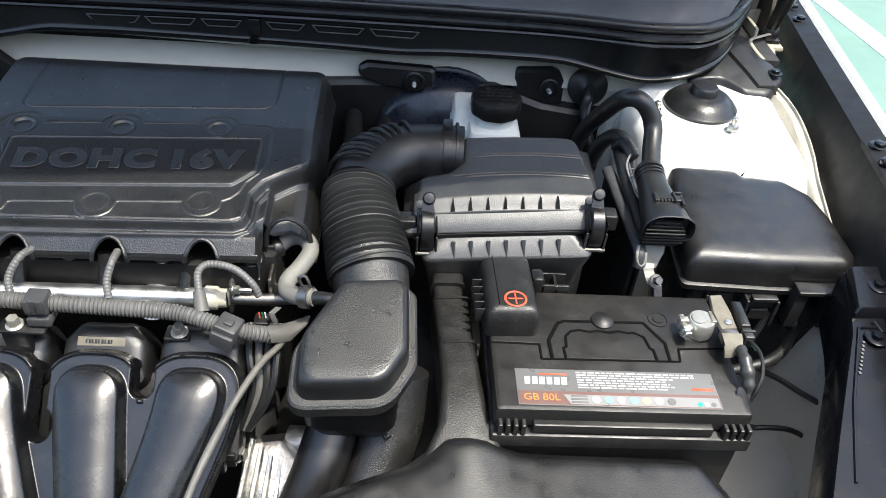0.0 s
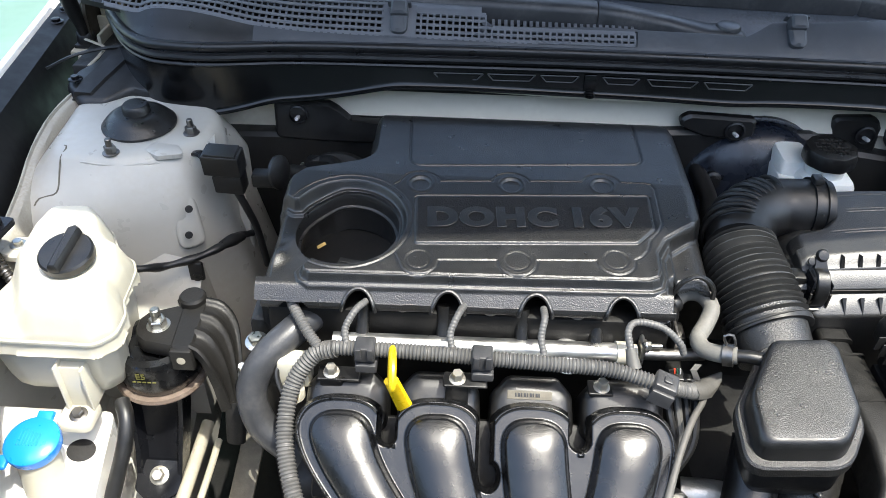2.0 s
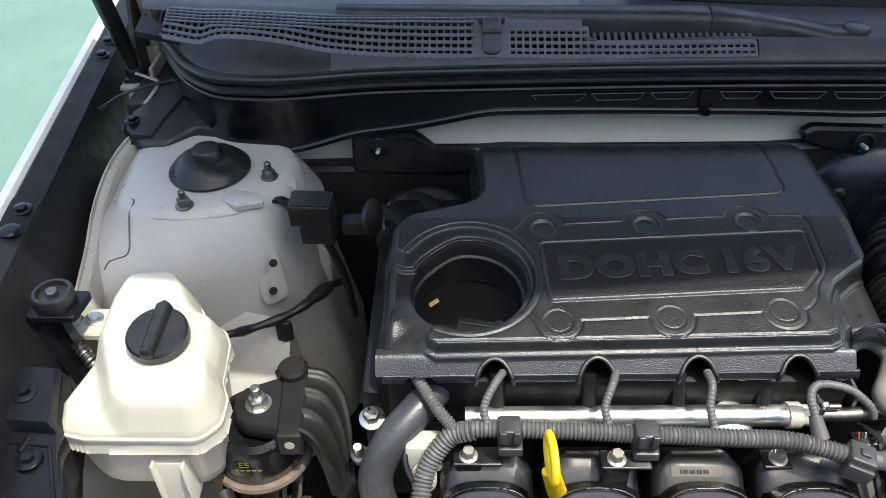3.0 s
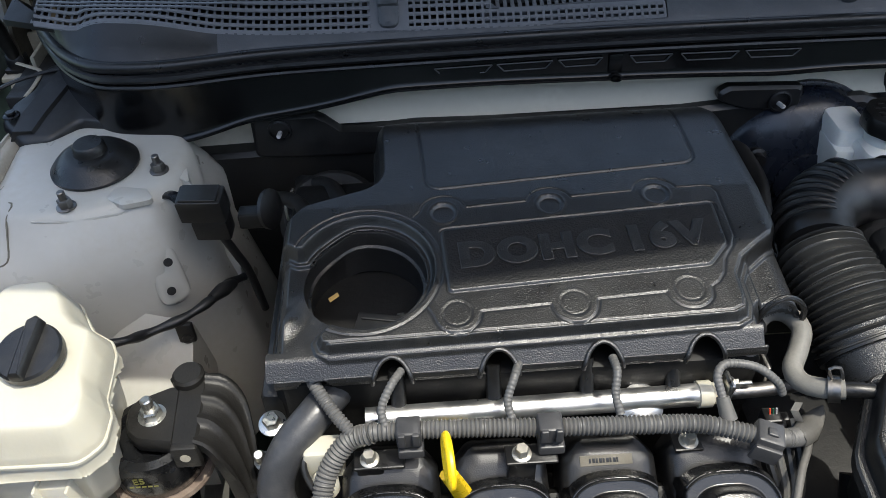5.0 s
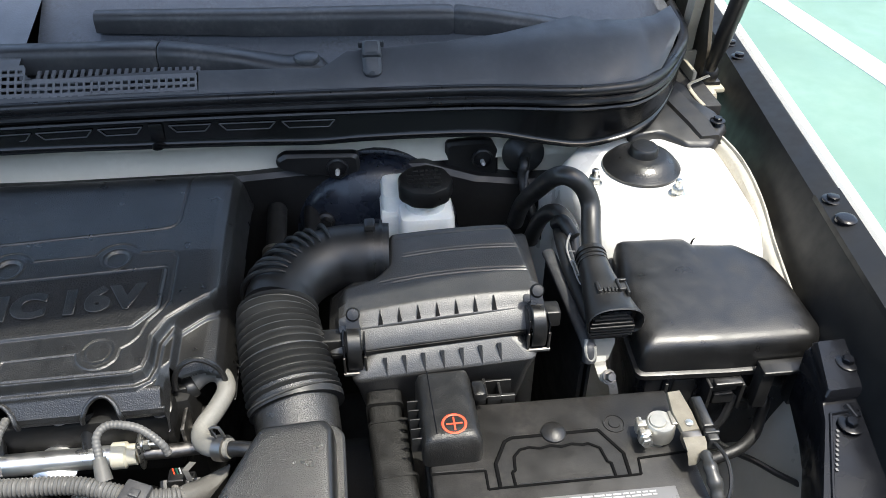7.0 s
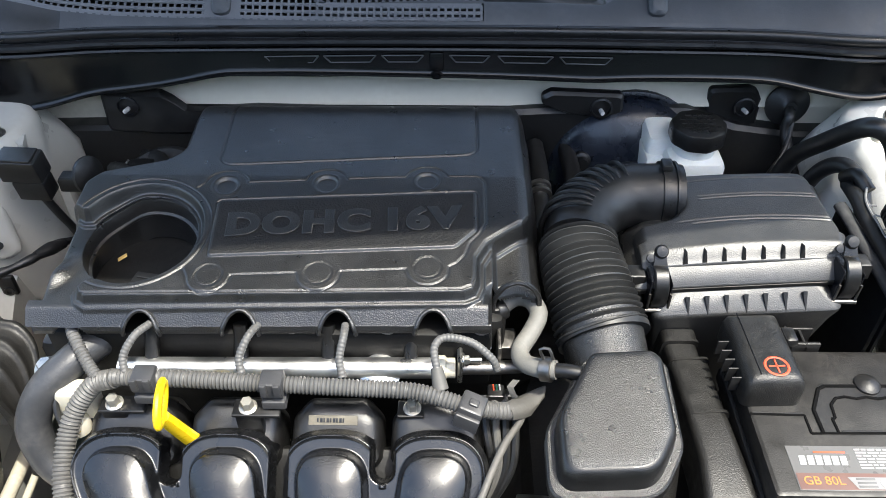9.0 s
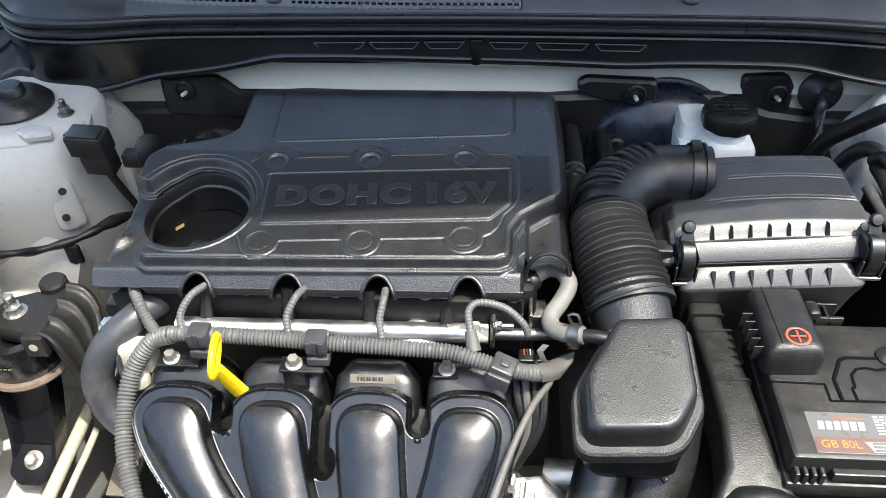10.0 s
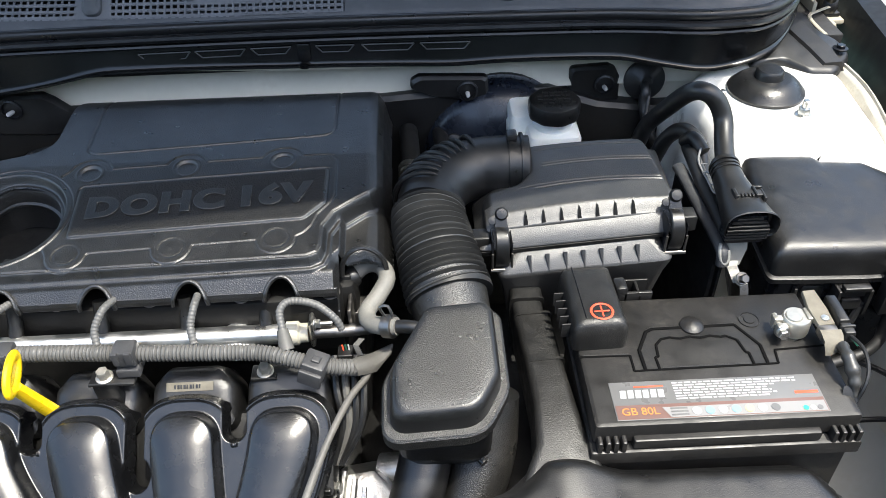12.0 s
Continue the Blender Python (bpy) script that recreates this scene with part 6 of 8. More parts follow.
def terminal_cap():
    t = thing("terminal_cover", (0.322, 0.67, BZ), "black positive terminal cover with a red plus mark", "terminal cover")
    m = Matrix.Translation((0.322, 0.675, 0.832)) @ Matrix.Rotation(radians(2), 4, "Z")
    o = fillet([(-0.029, -0.046), (0.027, -0.046), (0.027, 0.044), (-0.027, 0.044)], 0.008, 4)
    part("cap", moved(prism(o, [(0, 0), (0.020, 0), (0.029, 0.003), (0.0325, 0.006), (0.034, 0.011), (0.034, 0.02)]), m), DUCT_DUSTY, t, "", 50)
    part("seam", moved(join(block(-0.0155, -0.0145, -0.036, 0.040, 0.0335, 0.0345, 0.0002)), m), BLACK_PAINT, t)
    ring = [(0.0105 * math.cos(a), 0.0105 * math.sin(a), 0.0342) for a in np.linspace(0, 2 * math.pi, 25)]
    part("plus_mark", moved(join(tube([(x + 0.002, y - 0.031 + 0.004, z) for x, y, z in ring], 0.0012, 6, 0.01, squash=0.4), block(-0.0055, 0.0095, -0.0278, -0.0262, 0.0338, 0.0348, 0.0003), block(0.0012, 0.0028, -0.0345, -0.0195, 0.0338, 0.0348, 0.0003)), m), RED, t, "red plus sign in a ring")
    for k in range(5):
        part("side_rib", moved(block(-0.037, -0.026, -0.030 + k * 0.011, -0.0284 + k * 0.011, 0.004, 0.022, 0.0005), m), RUBBER, t)
    part("hook", moved(join(block(0.026, 0.040, 0.010, 0.030, 0.014, 0.026, 0.004)), m), SATIN, t)
    # cable tray behind
    part("cable_tray", join(block(0.352, 0.392, 0.700, 0.704, 0.812, 0.838, 0.001), block(0.352, 0.392, 0.722, 0.725, 0.812, 0.836, 0.001), block(0.362, 0.365, 0.70, 0.725, 0.81, 0.838, 0.0005), block(0.377, 0.380, 0.70, 0.725, 0.81, 0.834, 0.0005), block(0.352, 0.392, 0.700, 0.725, 0.806, 0.812, 0.001)), SATIN, t)
    return t


TERMINAL_CAP = terminal_cap()
TERMINAL_CAP.location += Vector((-0.007, -0.007, -0.020))


def earth_lead():
    t = thing("battery_clamp", (0.511, 0.637, 0.812), "dull brass battery clamp with taped earth lead", "battery clamp")
    part("ring", lathe([(0.0095, 0.004), (0.0140, 0.004), (0.0145, 0.007), (0.0140, 0.020), (0.0125, 0.022), (0.0095, 0.022)], 28, (0.5105, 0.634, 0.812)), CLAMP, t)
    part("pinch_lug", join(block(0.488, 0.499, 0.6215, 0.629, 0.818, 0.832, 0.002), block(0.488, 0.499, 0.632, 0.640, 0.818, 0.832, 0.002), tube([(0.493, 0.645, 0.826), (0.493, 0.618, 0.826)], 0.0032, 8)), CLAMP, t)
    part("pinch_bolt", hexbolt((0.493, 0.6215, 0.826), (0, -1, 0.1), 0.0056, 0.005, 0.0068), ZINC, t)
    tab = [(0.525, 0.618), (0.542, 0.620), (0.541, 0.640), (0.537, 0.663), (0.524, 0.662), (0.522, 0.640)]
    part("sensor_plate", prism(tab, [(0.834, 0), (0.8375, 0), (0.8385, 0.0008)], lambda x, y: (y - 0.64) * 0.12), SENSOR_METAL, t)
    part("rivet", lathe([(0.0042, 0), (0.0038, 0.0015), (0, 0.002)], 16, (0.534, 0.627, 0.8365)), ZINC, t)
    part("neck", block(0.519, 0.530, 0.628, 0.644, 0.828, 0.836, 0.001), CLAMP, t)
    part("lower_block", block(0.524, 0.542, 0.606, 0.619, 0.826, 0.836, 0.001), STEEL_DARK, t)
    rows = [[(0.523, y, z - 0.0028), (0.541 + 0.004 * k, y, z - 0.0028), (0.541 + 0.004 * k, y, z), (0.523 - 0.003 * k, y, z)] for y, z, k in ((0.610, 0.8385, 0.3), (0.604, 0.8375, 0.3), (0.598, 0.8345, 0.0), (0.593, 0.8310, -1.2), (0.590, 0.827, -2.6))]
    part("tail", loft(rows), SENSOR_METAL, t, "", 50)
    part("sensor", block(0.5435, 0.5545, 0.618, 0.654, 0.824, 0.842, 0.002), SATIN, t)
    part("sensor_plug", join(block(0.5445, 0.5555, 0.604, 0.619, 0.824, 0.839, 0.002), block(0.543, 0.557, 0.611, 0.614, 0.823, 0.841, 0.001)), RUBBER, t)
    part("lead", tube([(0.538, 0.594, 0.834), (0.5365, 0.582, 0.836), (0.537, 0.571, 0.832), (0.5385, 0.560, 0.822), (0.5385, 0.552, 0.808), (0.537, 0.546, 0.790)], lambda q: 0.0048 + 0.0024 * math.sin(min(1, q * 1.25) * math.pi) ** 2 + 0.0007 * math.sin(q * 37) - 0.0018 * q, 14, 0.002), BELLOWS, t, "black taped cable")
    part("tape_end", loft([[(x - w, y, z), (x + w, y - 0.002, z + 0.002), (x + w, y, z + 0.004), (x - w, y + 0.002, z + 0.002)] for x, y, z, w in ((0.536, 0.556, 0.816, 0.007), (0.533, 0.549, 0.808, 0.007), (0.534, 0.543, 0.796, 0.002))]), RUBBER, t)
    part("thin_lead", tube([(0.550, 0.606, 0.834), (0.5525, 0.588, 0.838), (0.552, 0.573, 0.836), (0.549, 0.560, 0.829), (0.544, 0.552, 0.820), (0.539, 0.548, 0.806)], 0.0019, 8), RUBBER, t)
    part("green_lead", tube([(0.549, 0.606, 0.833), (0.553, 0.601, 0.831), (0.556, 0.597, 0.828)], 0.0009, 6), GREEN_WIRE, t, "green wire")
    return t


earth_lead()


# ---------------------------------------------------------------- fuse box side
def fuse_box():
    t = thing("fuse_box", (0.62, 0.78, 0.72), "black plastic fuse box with a domed lid", "fuse box")
    o = fillet([(0.512, 0.706), (0.610, 0.704), (0.704, 0.706), (0.716, 0.722), (0.709, 0.790), (0.698, 0.832), (0.668, 0.860), (0.613, 0.864), (0.604, 0.876), (0.526, 0.876), (0.512, 0.80)], [0.010, 0.03, 0.012, 0.012, 0.03, 0.022, 0.02, 0.006, 0.006, 0.006, 0.04], 5)

    def lift(x, y):
        return 0.10 * (y - 0.78) - 0.02 * (x - 0.62)

    part("lid", prism(inset(o, 0.004), [(0.822, 0), (0.840, 0.0005), (0.848, 0.0020), (0.8530, 0.0050), (0.8560, 0.0090), (0.8575, 0.0145), (0.8585, 0.022), (0.8590, 0.032)], lift), SATIN, t, "", 80)
    part("lid_rim", prism(o, [(0.813, 0.002), (0.815, 0), (0.821, 0), (0.822, 0.003)], lift), SATIN, t)
    part("body", prism(inset(o, 0.006), [(0.68, 0.01), (0.72, 0.004), (0.812, 0)], lift), BLACK_PAINT, t)
    for x, w in ((0.605, 0.0165),):
        part("latch", join(block(x - w, x + w, 0.698, 0.716, 0.790, 0.806, 0.003), block(x - w * 0.7, x + w * 0.7, 0.694, 0.712, 0.776, 0.792, 0.003)), SATIN, t)
    part("bracket", join(block(0.637, 0.687, 0.688, 0.708, 0.819, 0.825, 0.002), block(0.637, 0.651, 0.690, 0.706, 0.77, 0.820, 0.002), block(0.675, 0.687, 0.690, 0.706, 0.77, 0.820, 0.002)), SATIN, t)
    part("latch_hook", join(block(0.590, 0.620, 0.690, 0.700, 0.806, 0.812, 0.002), block(0.586, 0.590, 0.692, 0.712, 0.770, 0.806, 0.001), block(0.620, 0.624, 0.692, 0.712, 0.770, 0.806, 0.001)), SATIN, t)
    part("front_rib", block(0.545, 0.549, 0.706, 0.722, 0.74, 0.800, 0.001), SATIN, t)
    part("front_panel", block(0.555, 0.580, 0.710, 0.722, 0.735, 0.800, 0.003), SATIN, t)
    part("side_sticker", moved(block(-0.008, 0.008, -0.020, 0.020, 0, 0.0006, 0.0002), Matrix.Translation((0.5305, 0.750, 0.775)) @ Matrix.Rotation(radians(-90), 4, "Y")), LABEL_GREY, t)
    return t


fuse_box()


def fuse_harness():
    t = thing("fuse_box_harness", (0.49, 0.84, 0.82), "black taped harness with a corrugated connector boot", "wiring harness")
    part("loop", tube([(0.440, 1.00, 0.80), (0.445, 0.985, 0.840), (0.450, 0.935, 0.895), (0.459, 0.895, 0.938), (0.472, 0.880, 0.946), (0.486, 0.876, 0.934), (0.4935, 0.868, 0.916), (0.490, 0.845, 0.901), (0.483, 0.808, 0.889)], 0.0108, 14), RUBBER, t)
    part("under_loop", tube([(0.452, 0.96, 0.80), (0.460, 0.945, 0.845), (0.472, 0.925, 0.868), (0.482, 0.895, 0.866), (0.482, 0.86, 0.842), (0.480, 0.80, 0.835)], 0.0098, 12), RUBBER, t)
    for dy in (0.0, 0.0052, 0.0104):
        part("boot_collar", tube([(0.4828, 0.8150 - dy, 0.8895 - dy * 0.2), (0.4828, 0.8122 - dy, 0.8890 - dy * 0.2)], 0.0166 + 0.0004 * (dy == 0), 20), SATIN, t)
    shell = []
    for y, cx, w, h, cz in ((0.8170, 0.4828, 0.0150, 0.0148, 0.8895), (0.8000, 0.4828, 0.0152, 0.0150, 0.8865), (0.7840, 0.4830, 0.0166, 0.0158, 0.8840), (0.7660, 0.4840, 0.0196, 0.0168, 0.8815), (0.7480, 0.4850, 0.0232, 0.0176, 0.8790), (0.7330, 0.4860, 0.0262, 0.0186, 0.8770), (0.7250, 0.4866, 0.0280, 0.0198, 0.8765), (0.7225, 0.4868, 0.0286, 0.0204, 0.8765), (0.7215, 0.4868, 0.0276, 0.0194, 0.8765), (0.7250, 0.4866, 0.0258, 0.0178, 0.8765), (0.7340, 0.4862, 0.0240, 0.0165, 0.8765)):
        q = []
        for k in range(24):
            a = 2 * math.pi * k / 24
            ca, sa = math.cos(a), math.sin(a)
            e = 0.80 if sa > 0 else 0.62
            q.append((cx + w * math.copysign(abs(ca) ** e, ca), y + 0.006 * max(0, -sa) * (0.80 - y) / 0.08, cz + h * math.copysign(abs(sa) ** e, sa)))
        shell.append(q)
    part("connector", loft(shell), SATIN, t, "", 45)
    part("latch_pocket", block(0.4740, 0.5040, 0.7500, 0.7600, 0.8900, 0.8972, 0.001), RUBBER, t)
    part("connector_latch", join(block(0.4725, 0.4765, 0.7470, 0.7620, 0.889, 0.8990, 0.001), block(0.4940, 0.4970, 0.7470, 0.7640, 0.889, 0.8995, 0.001), block(0.5020, 0.5050, 0.7440, 0.7640, 0.886, 0.8975, 0.001), block(0.4940, 0.5050, 0.7610, 0.7640, 0.894, 0.8995, 0.001),
                                 *[block(0.4790 + k * 0.0038, 0.4810 + k * 0.0038, 0.7470, 0.7530, 0.892, 0.8985, 0.0006) for k in range(4)]), SATIN, t)
    for k in range(7):
        z = 0.8560 + k * 0.0044
        w = 0.0225 - 0.0010 * max(0, k - 3) ** 2
        part("connector_rib", block(0.4845 - w, 0.4845 + w, 0.7235 + 0.0008 * abs(k - 3), 0.7400, z, z + 0.0022, 0.0006), RUBBER, t)
    part("connector_base", block(0.4640, 0.5050, 0.7285, 0.7500, 0.8480, 0.8860, 0.003), BLACK_PAINT, t)
    part("taped_lead", tube([(0.472, 0.90, 0.860), (0.466, 0.86, 0.868), (0.466, 0.82, 0.864), (0.470, 0.785, 0.856), (0.474, 0.755, 0.845)], 0.0085, 10), RUBBER, t)
    part("bare_wire", tube([(0.487, 0.886, 0.876), (0.474, 0.866, 0.878), (0.4655, 0.845, 0.878), (0.4650, 0.825, 0.876), (0.4660, 0.812, 0.875), (0.468, 0.790, 0.872), (0.476, 0.783, 0.874)], lambda q: 0.0016 - 0.0008 * q, 6), LABEL_SILVER, t, "pale bare wire")
    part("wire_tail", join(tube([(0.4665, 0.838, 0.878), (0.4720, 0.834, 0.880)], 0.0008, 6), tube([(0.467, 0.800, 0.876), (0.4735, 0.793, 0.879)], 0.0008, 6), tube([(0.4655, 0.822, 0.878), (0.4700, 0.815, 0.880)], 0.0010, 6)), LABEL_SILVER, t)
    part("small_tape", tube([(0.468, 0.905, 0.865), (0.472, 0.890, 0.880), (0.480, 0.870, 0.872)], 0.008, 10), RUBBER, t)
    return t


fuse_harness()


def divider_plate():
    t = thing("divider_plate", (0.47, 0.78, 0.76), "black metal divider with a bright bolted bracket", "divider plate")
    bead = [(0.4500, 0.862, 0.8585), (0.4505, 0.858, 0.858), (0.4520, 0.849, 0.857), (0.459, 0.790, 0.848), (0.4655, 0.740, 0.840), (0.4670, 0.730, 0.834), (0.4675, 0.727, 0.822)]
    part("rolled_edge", tube(bead, 0.0074, 14, squash=0.8), DARK_HOSE, t)
    rows = [[(x + w, y, q) for w, q in ((-0.0022, 0.60), (-0.0022, z - 0.002), (0.0022, z - 0.002), (0.0022, 0.60))] for x, y, z in bead[:5]]
    part("plate", loft(rows), RAIL_BLACK, t)
    rows = [[(x + 0.008 + w, y, q) for w, q in ((-0.0015, 0.60), (-0.0015, z - 0.012), (0.0015, z - 0.012), (0.0015, 0.60))] for x, y, z in bead[:5]]
    part("inner_plate", loft(rows), RAIL_BLACK, t)
    part("edge_loop", tube([(0.4640, 0.7350, 0.8450), (0.4620, 0.7290, 0.8400), (0.4635, 0.7250, 0.8310), (0.4680, 0.7230, 0.8260), (0.4720, 0.7250, 0.8310), (0.4715, 0.7290, 0.8400)], 0.0019, 8), PALE_BRACKET, t, "worn bare metal loop")
    flag = fillet([(0.4700, 0.8450), (0.4945, 0.8505), (0.4950, 0.8350), (0.4885, 0.8170), (0.4795, 0.8140), (0.4745, 0.8270)], 0.0015, 2)
    part("bracket", join(loft([[Vector((x, 0.735 + 0.3 * (z - 0.83) + d, z)) for x, z in flag] for d in (0, 0.0016)]),
                         loft([[Vector((x + w, y + g, z)) for w, g in ((-0.0058, 0), (0.0058, 0.001), (0.0058, 0.0026), (-0.0058, 0.0016))] for x, y, z in ((0.4810, 0.7320, 0.8220), (0.4795, 0.7270, 0.8180), (0.4770, 0.7170, 0.8220), (0.4775, 0.7100, 0.8200), (0.4800, 0.7060, 0.8140))]),
                         moved(lathe([(0.0072, -0.0014), (0.0077, 0), (0.0072, 0.0014)], 20), aim((0.4815, 0.7050, 0.8200), (0.2, -0.75, 0.6)))), PALE_BRACKET, t, "bright bent bracket")
    part("bolt", hexbolt((0.4815, 0.7045, 0.8215), (0.2, -0.75, 0.6), 0.0050, 0.006, 0.0070), STEEL_DARK, t)
    strip = [(0.4865, 0.706, 0.812), (0.4900, 0.707, 0.800), (0.4935, 0.709, 0.786)]
    part("foil_strip", loft([[Vector((x + w, y + g, z)) for w, g in ((-0.0045, 0), (0.0045, 0), (0.0045, 0.0012), (-0.0045, 0.0012))] for x, y, z in strip]), LABEL_SILVER, t, "crumpled foil strip")
    return t


divider_plate()


def brake_reservoir():
    t = thing("brake_fluid_reservoir", (0.31, 1.03, 0.78), "milky brake fluid reservoir with a black screw cap", "brake reservoir")
    part("tank", join(block(0.288, 0.358, 0.965, 1.030, 0.76, 0.838, 0.008, 0.012), block(0.268, 0.312, 1.005, 1.065, 0.76, 0.848, 0.008, 0.012), block(0.266, 0.294, 0.995, 1.05, 0.76, 0.825, 0.004)), MILKY, t)
    part("neck", lathe([(0.026, 0), (0.026, 0.016)], 24, (0.323, 1.000, 0.838)), MILKY, t)
    n = 40
    rings = []
    for z, k in ((0.0, 1.0), (0.003, 1.03), (0.016, 1.03), (0.021, 0.98), (0.0225, 0.9)):
        rings.append([(0.323 + 0.033 * k * (1 + 0.025 * math.cos(9 * a)) * math.cos(a), 1.000 + 0.033 * k * (1 + 0.025 * math.cos(9 * a)) * math.sin(a), 0.854 + z) for a in np.linspace(0, 2 * math.pi, n, endpoint=False)])
    cap = part("screw_cap", loft(rings), SATIN, t, "black ribbed screw cap")
    random.seed(9)
    for r in range(5):
        x = -0.022
        while x < 0.020:
            w = random.uniform(0.003, 0.008)
            if math.hypot(x + w / 2, -0.018 + r * 0.009) < 0.026:
                part("raised_mark", block(0.323 + x, 0.323 + x + w, 1.0 - 0.020 + r * 0.009, 1.0 - 0.016 + r * 0.009, 0.8760, 0.8776, 0.0004), SATIN, cap)
            x += w + 0.002
    return t


brake_reservoir()


def brake_booster():
    t = thing("brake_booster", (0.26, 1.09, 0.78), "round dark blue-black brake booster drum", "brake booster")
    part("drum", moved(lathe([(0.030, 0.060), (0.055, 0.056), (0.090, 0.045), (0.108, 0.028), (0.113, 0.010), (0.113, 0.0), (0.108, -0.02)], 48), aim((0.262, 1.088, 0.748), (-0.05, -1, 0.12))), BOOSTER, t)
    m = aim((0.262, 1.088, 0.748), (-0.05, -1, 0.12))
    part("crimped_rim", moved(lathe([(0.108, 0.0), (0.117, 0.0), (0.1185, 0.004), (0.117, 0.009), (0.110, 0.012)], 48), m), BOOSTER, t)
    part("hub", moved(lathe([(0.040, 0.056), (0.040, 0.062), (0.030, 0.066), (0.0, 0.066)], 32), m), BOOSTER, t)
    part("hose_fitting", moved(join(lathe([(0.012, 0), (0.012, 0.008), (0.008, 0.010), (0.008, 0.020)], 18)), m @ Matrix.Translation((-0.066, 0.035, 0.046))), RUBBER, t, "black vacuum hose fitting")
    return t


brake_booster()


def bulkhead_grommet():
    t = thing("bulkhead_grommet", (0.461, 1.075, 0.855), "black rubber grommet with a cable through the bulkhead", "grommet")
    part("disc", moved(lathe([(0.029, 0), (0.029, 0.004), (0.024, 0.009), (0.012, 0.012), (0.008, 0.016)], 28), aim((0.464, 1.090, 0.850), (0, -1, 0.15))), RUBBER, t)
    part("cable", tube([(0.463, 1.080, 0.850), (0.462, 1.066, 0.845), (0.460, 1.060, 0.825), (0.470, 1.035, 0.790), (0.49, 1.02, 0.75)], 0.0072, 10), RUBBER, t)
    part("thin_cable", tube([(0.466, 1.062, 0.84), (0.456, 1.04, 0.81), (0.42, 1.00, 0.78), (0.38, 0.96, 0.76)], 0.003, 8), RUBBER, t)
    return t


bulkhead_grommet()


def rear_pipes():
    t = thing("heater_hoses", (0.15, 0.97, 0.78), "black heater hoses with a bright spring clip", "heater hoses")
    part("hose", tube([(0.130, 1.06, 0.80), (0.132, 1.00, 0.800), (0.130, 0.95, 0.790), (0.125, 0.90, 0.78)], 0.013, 12), RUBBER, t)
    part("hose", tube([(0.175, 1.07, 0.79), (0.178, 1.00, 0.788), (0.170, 0.95, 0.78), (0.16, 0.88, 0.76)], 0.012, 12), RUBBER, t)
    part("spring_clip", moved(join(lathe([(0.014, -0.009), (0.0155, -0.009), (0.0155, -0.004), (0.014, -0.004)], 20), lathe([(0.014, 0.004), (0.0155, 0.004), (0.0155, 0.009), (0.014, 0.009)], 20)), aim((0.131, 0.965, 0.795), (0, 1, 0.1))), ZINC, t, "bright spring clip")
    return t


rear_pipes()


def breather_hose():
    t = thing("breather_hose", (0.10, 0.69, 0.80), "grey rubber hose bent in an S with a spring clamp", "breather hose")
    part("hose", tube([(0.068, 0.722, 0.832), (0.083, 0.733, 0.838), (0.099, 0.729, 0.841), (0.107, 0.710, 0.840), (0.098, 0.690, 0.834), (0.087, 0.672, 0.830), (0.090, 0.656, 0.830), (0.104, 0.645, 0.835), (0.118, 0.640, 0.839)], 0.0090, 16), GREY_RUBBER, t)
    d = (0.9, -0.35, 0.25)
    part("spring_clamp", join(moved(lathe([(0.0103, -0.005), (0.0118, -0.005), (0.0118, 0.005), (0.0103, 0.005)], 20), aim((0.110, 0.6425, 0.8368), d)), tube([(0.106, 0.646, 0.848), (0.102, 0.648, 0.858), (0.110, 0.646, 0.861), (0.114, 0.643, 0.850)], 0.0015, 6)), STEEL_DARK, t)
    part("nipple", tube([(0.116, 0.6405, 0.838), (0.128, 0.637, 0.841), (0.140, 0.634, 0.841)], 0.0070, 12), SATIN, t)
    part("union", join(block(0.052, 0.070, 0.712, 0.734, 0.822, 0.842, 0.003), moved(lathe([(0.0105, 0), (0.0118, 0.004), (0.0118, 0.010), (0.0105, 0.012)], 16), aim((0.064, 0.720, 0.831), (0.85, 0.5, 0.2)))), RUBBER, t)
    part("clip", join(block(0.084, 0.100, 0.742, 0.750, 0.846, 0.858, 0.002), block(0.080, 0.086, 0.738, 0.748, 0.834, 0.852, 0.001)), CREAM, t, "cream plastic clip")
    return t


breather_hose()


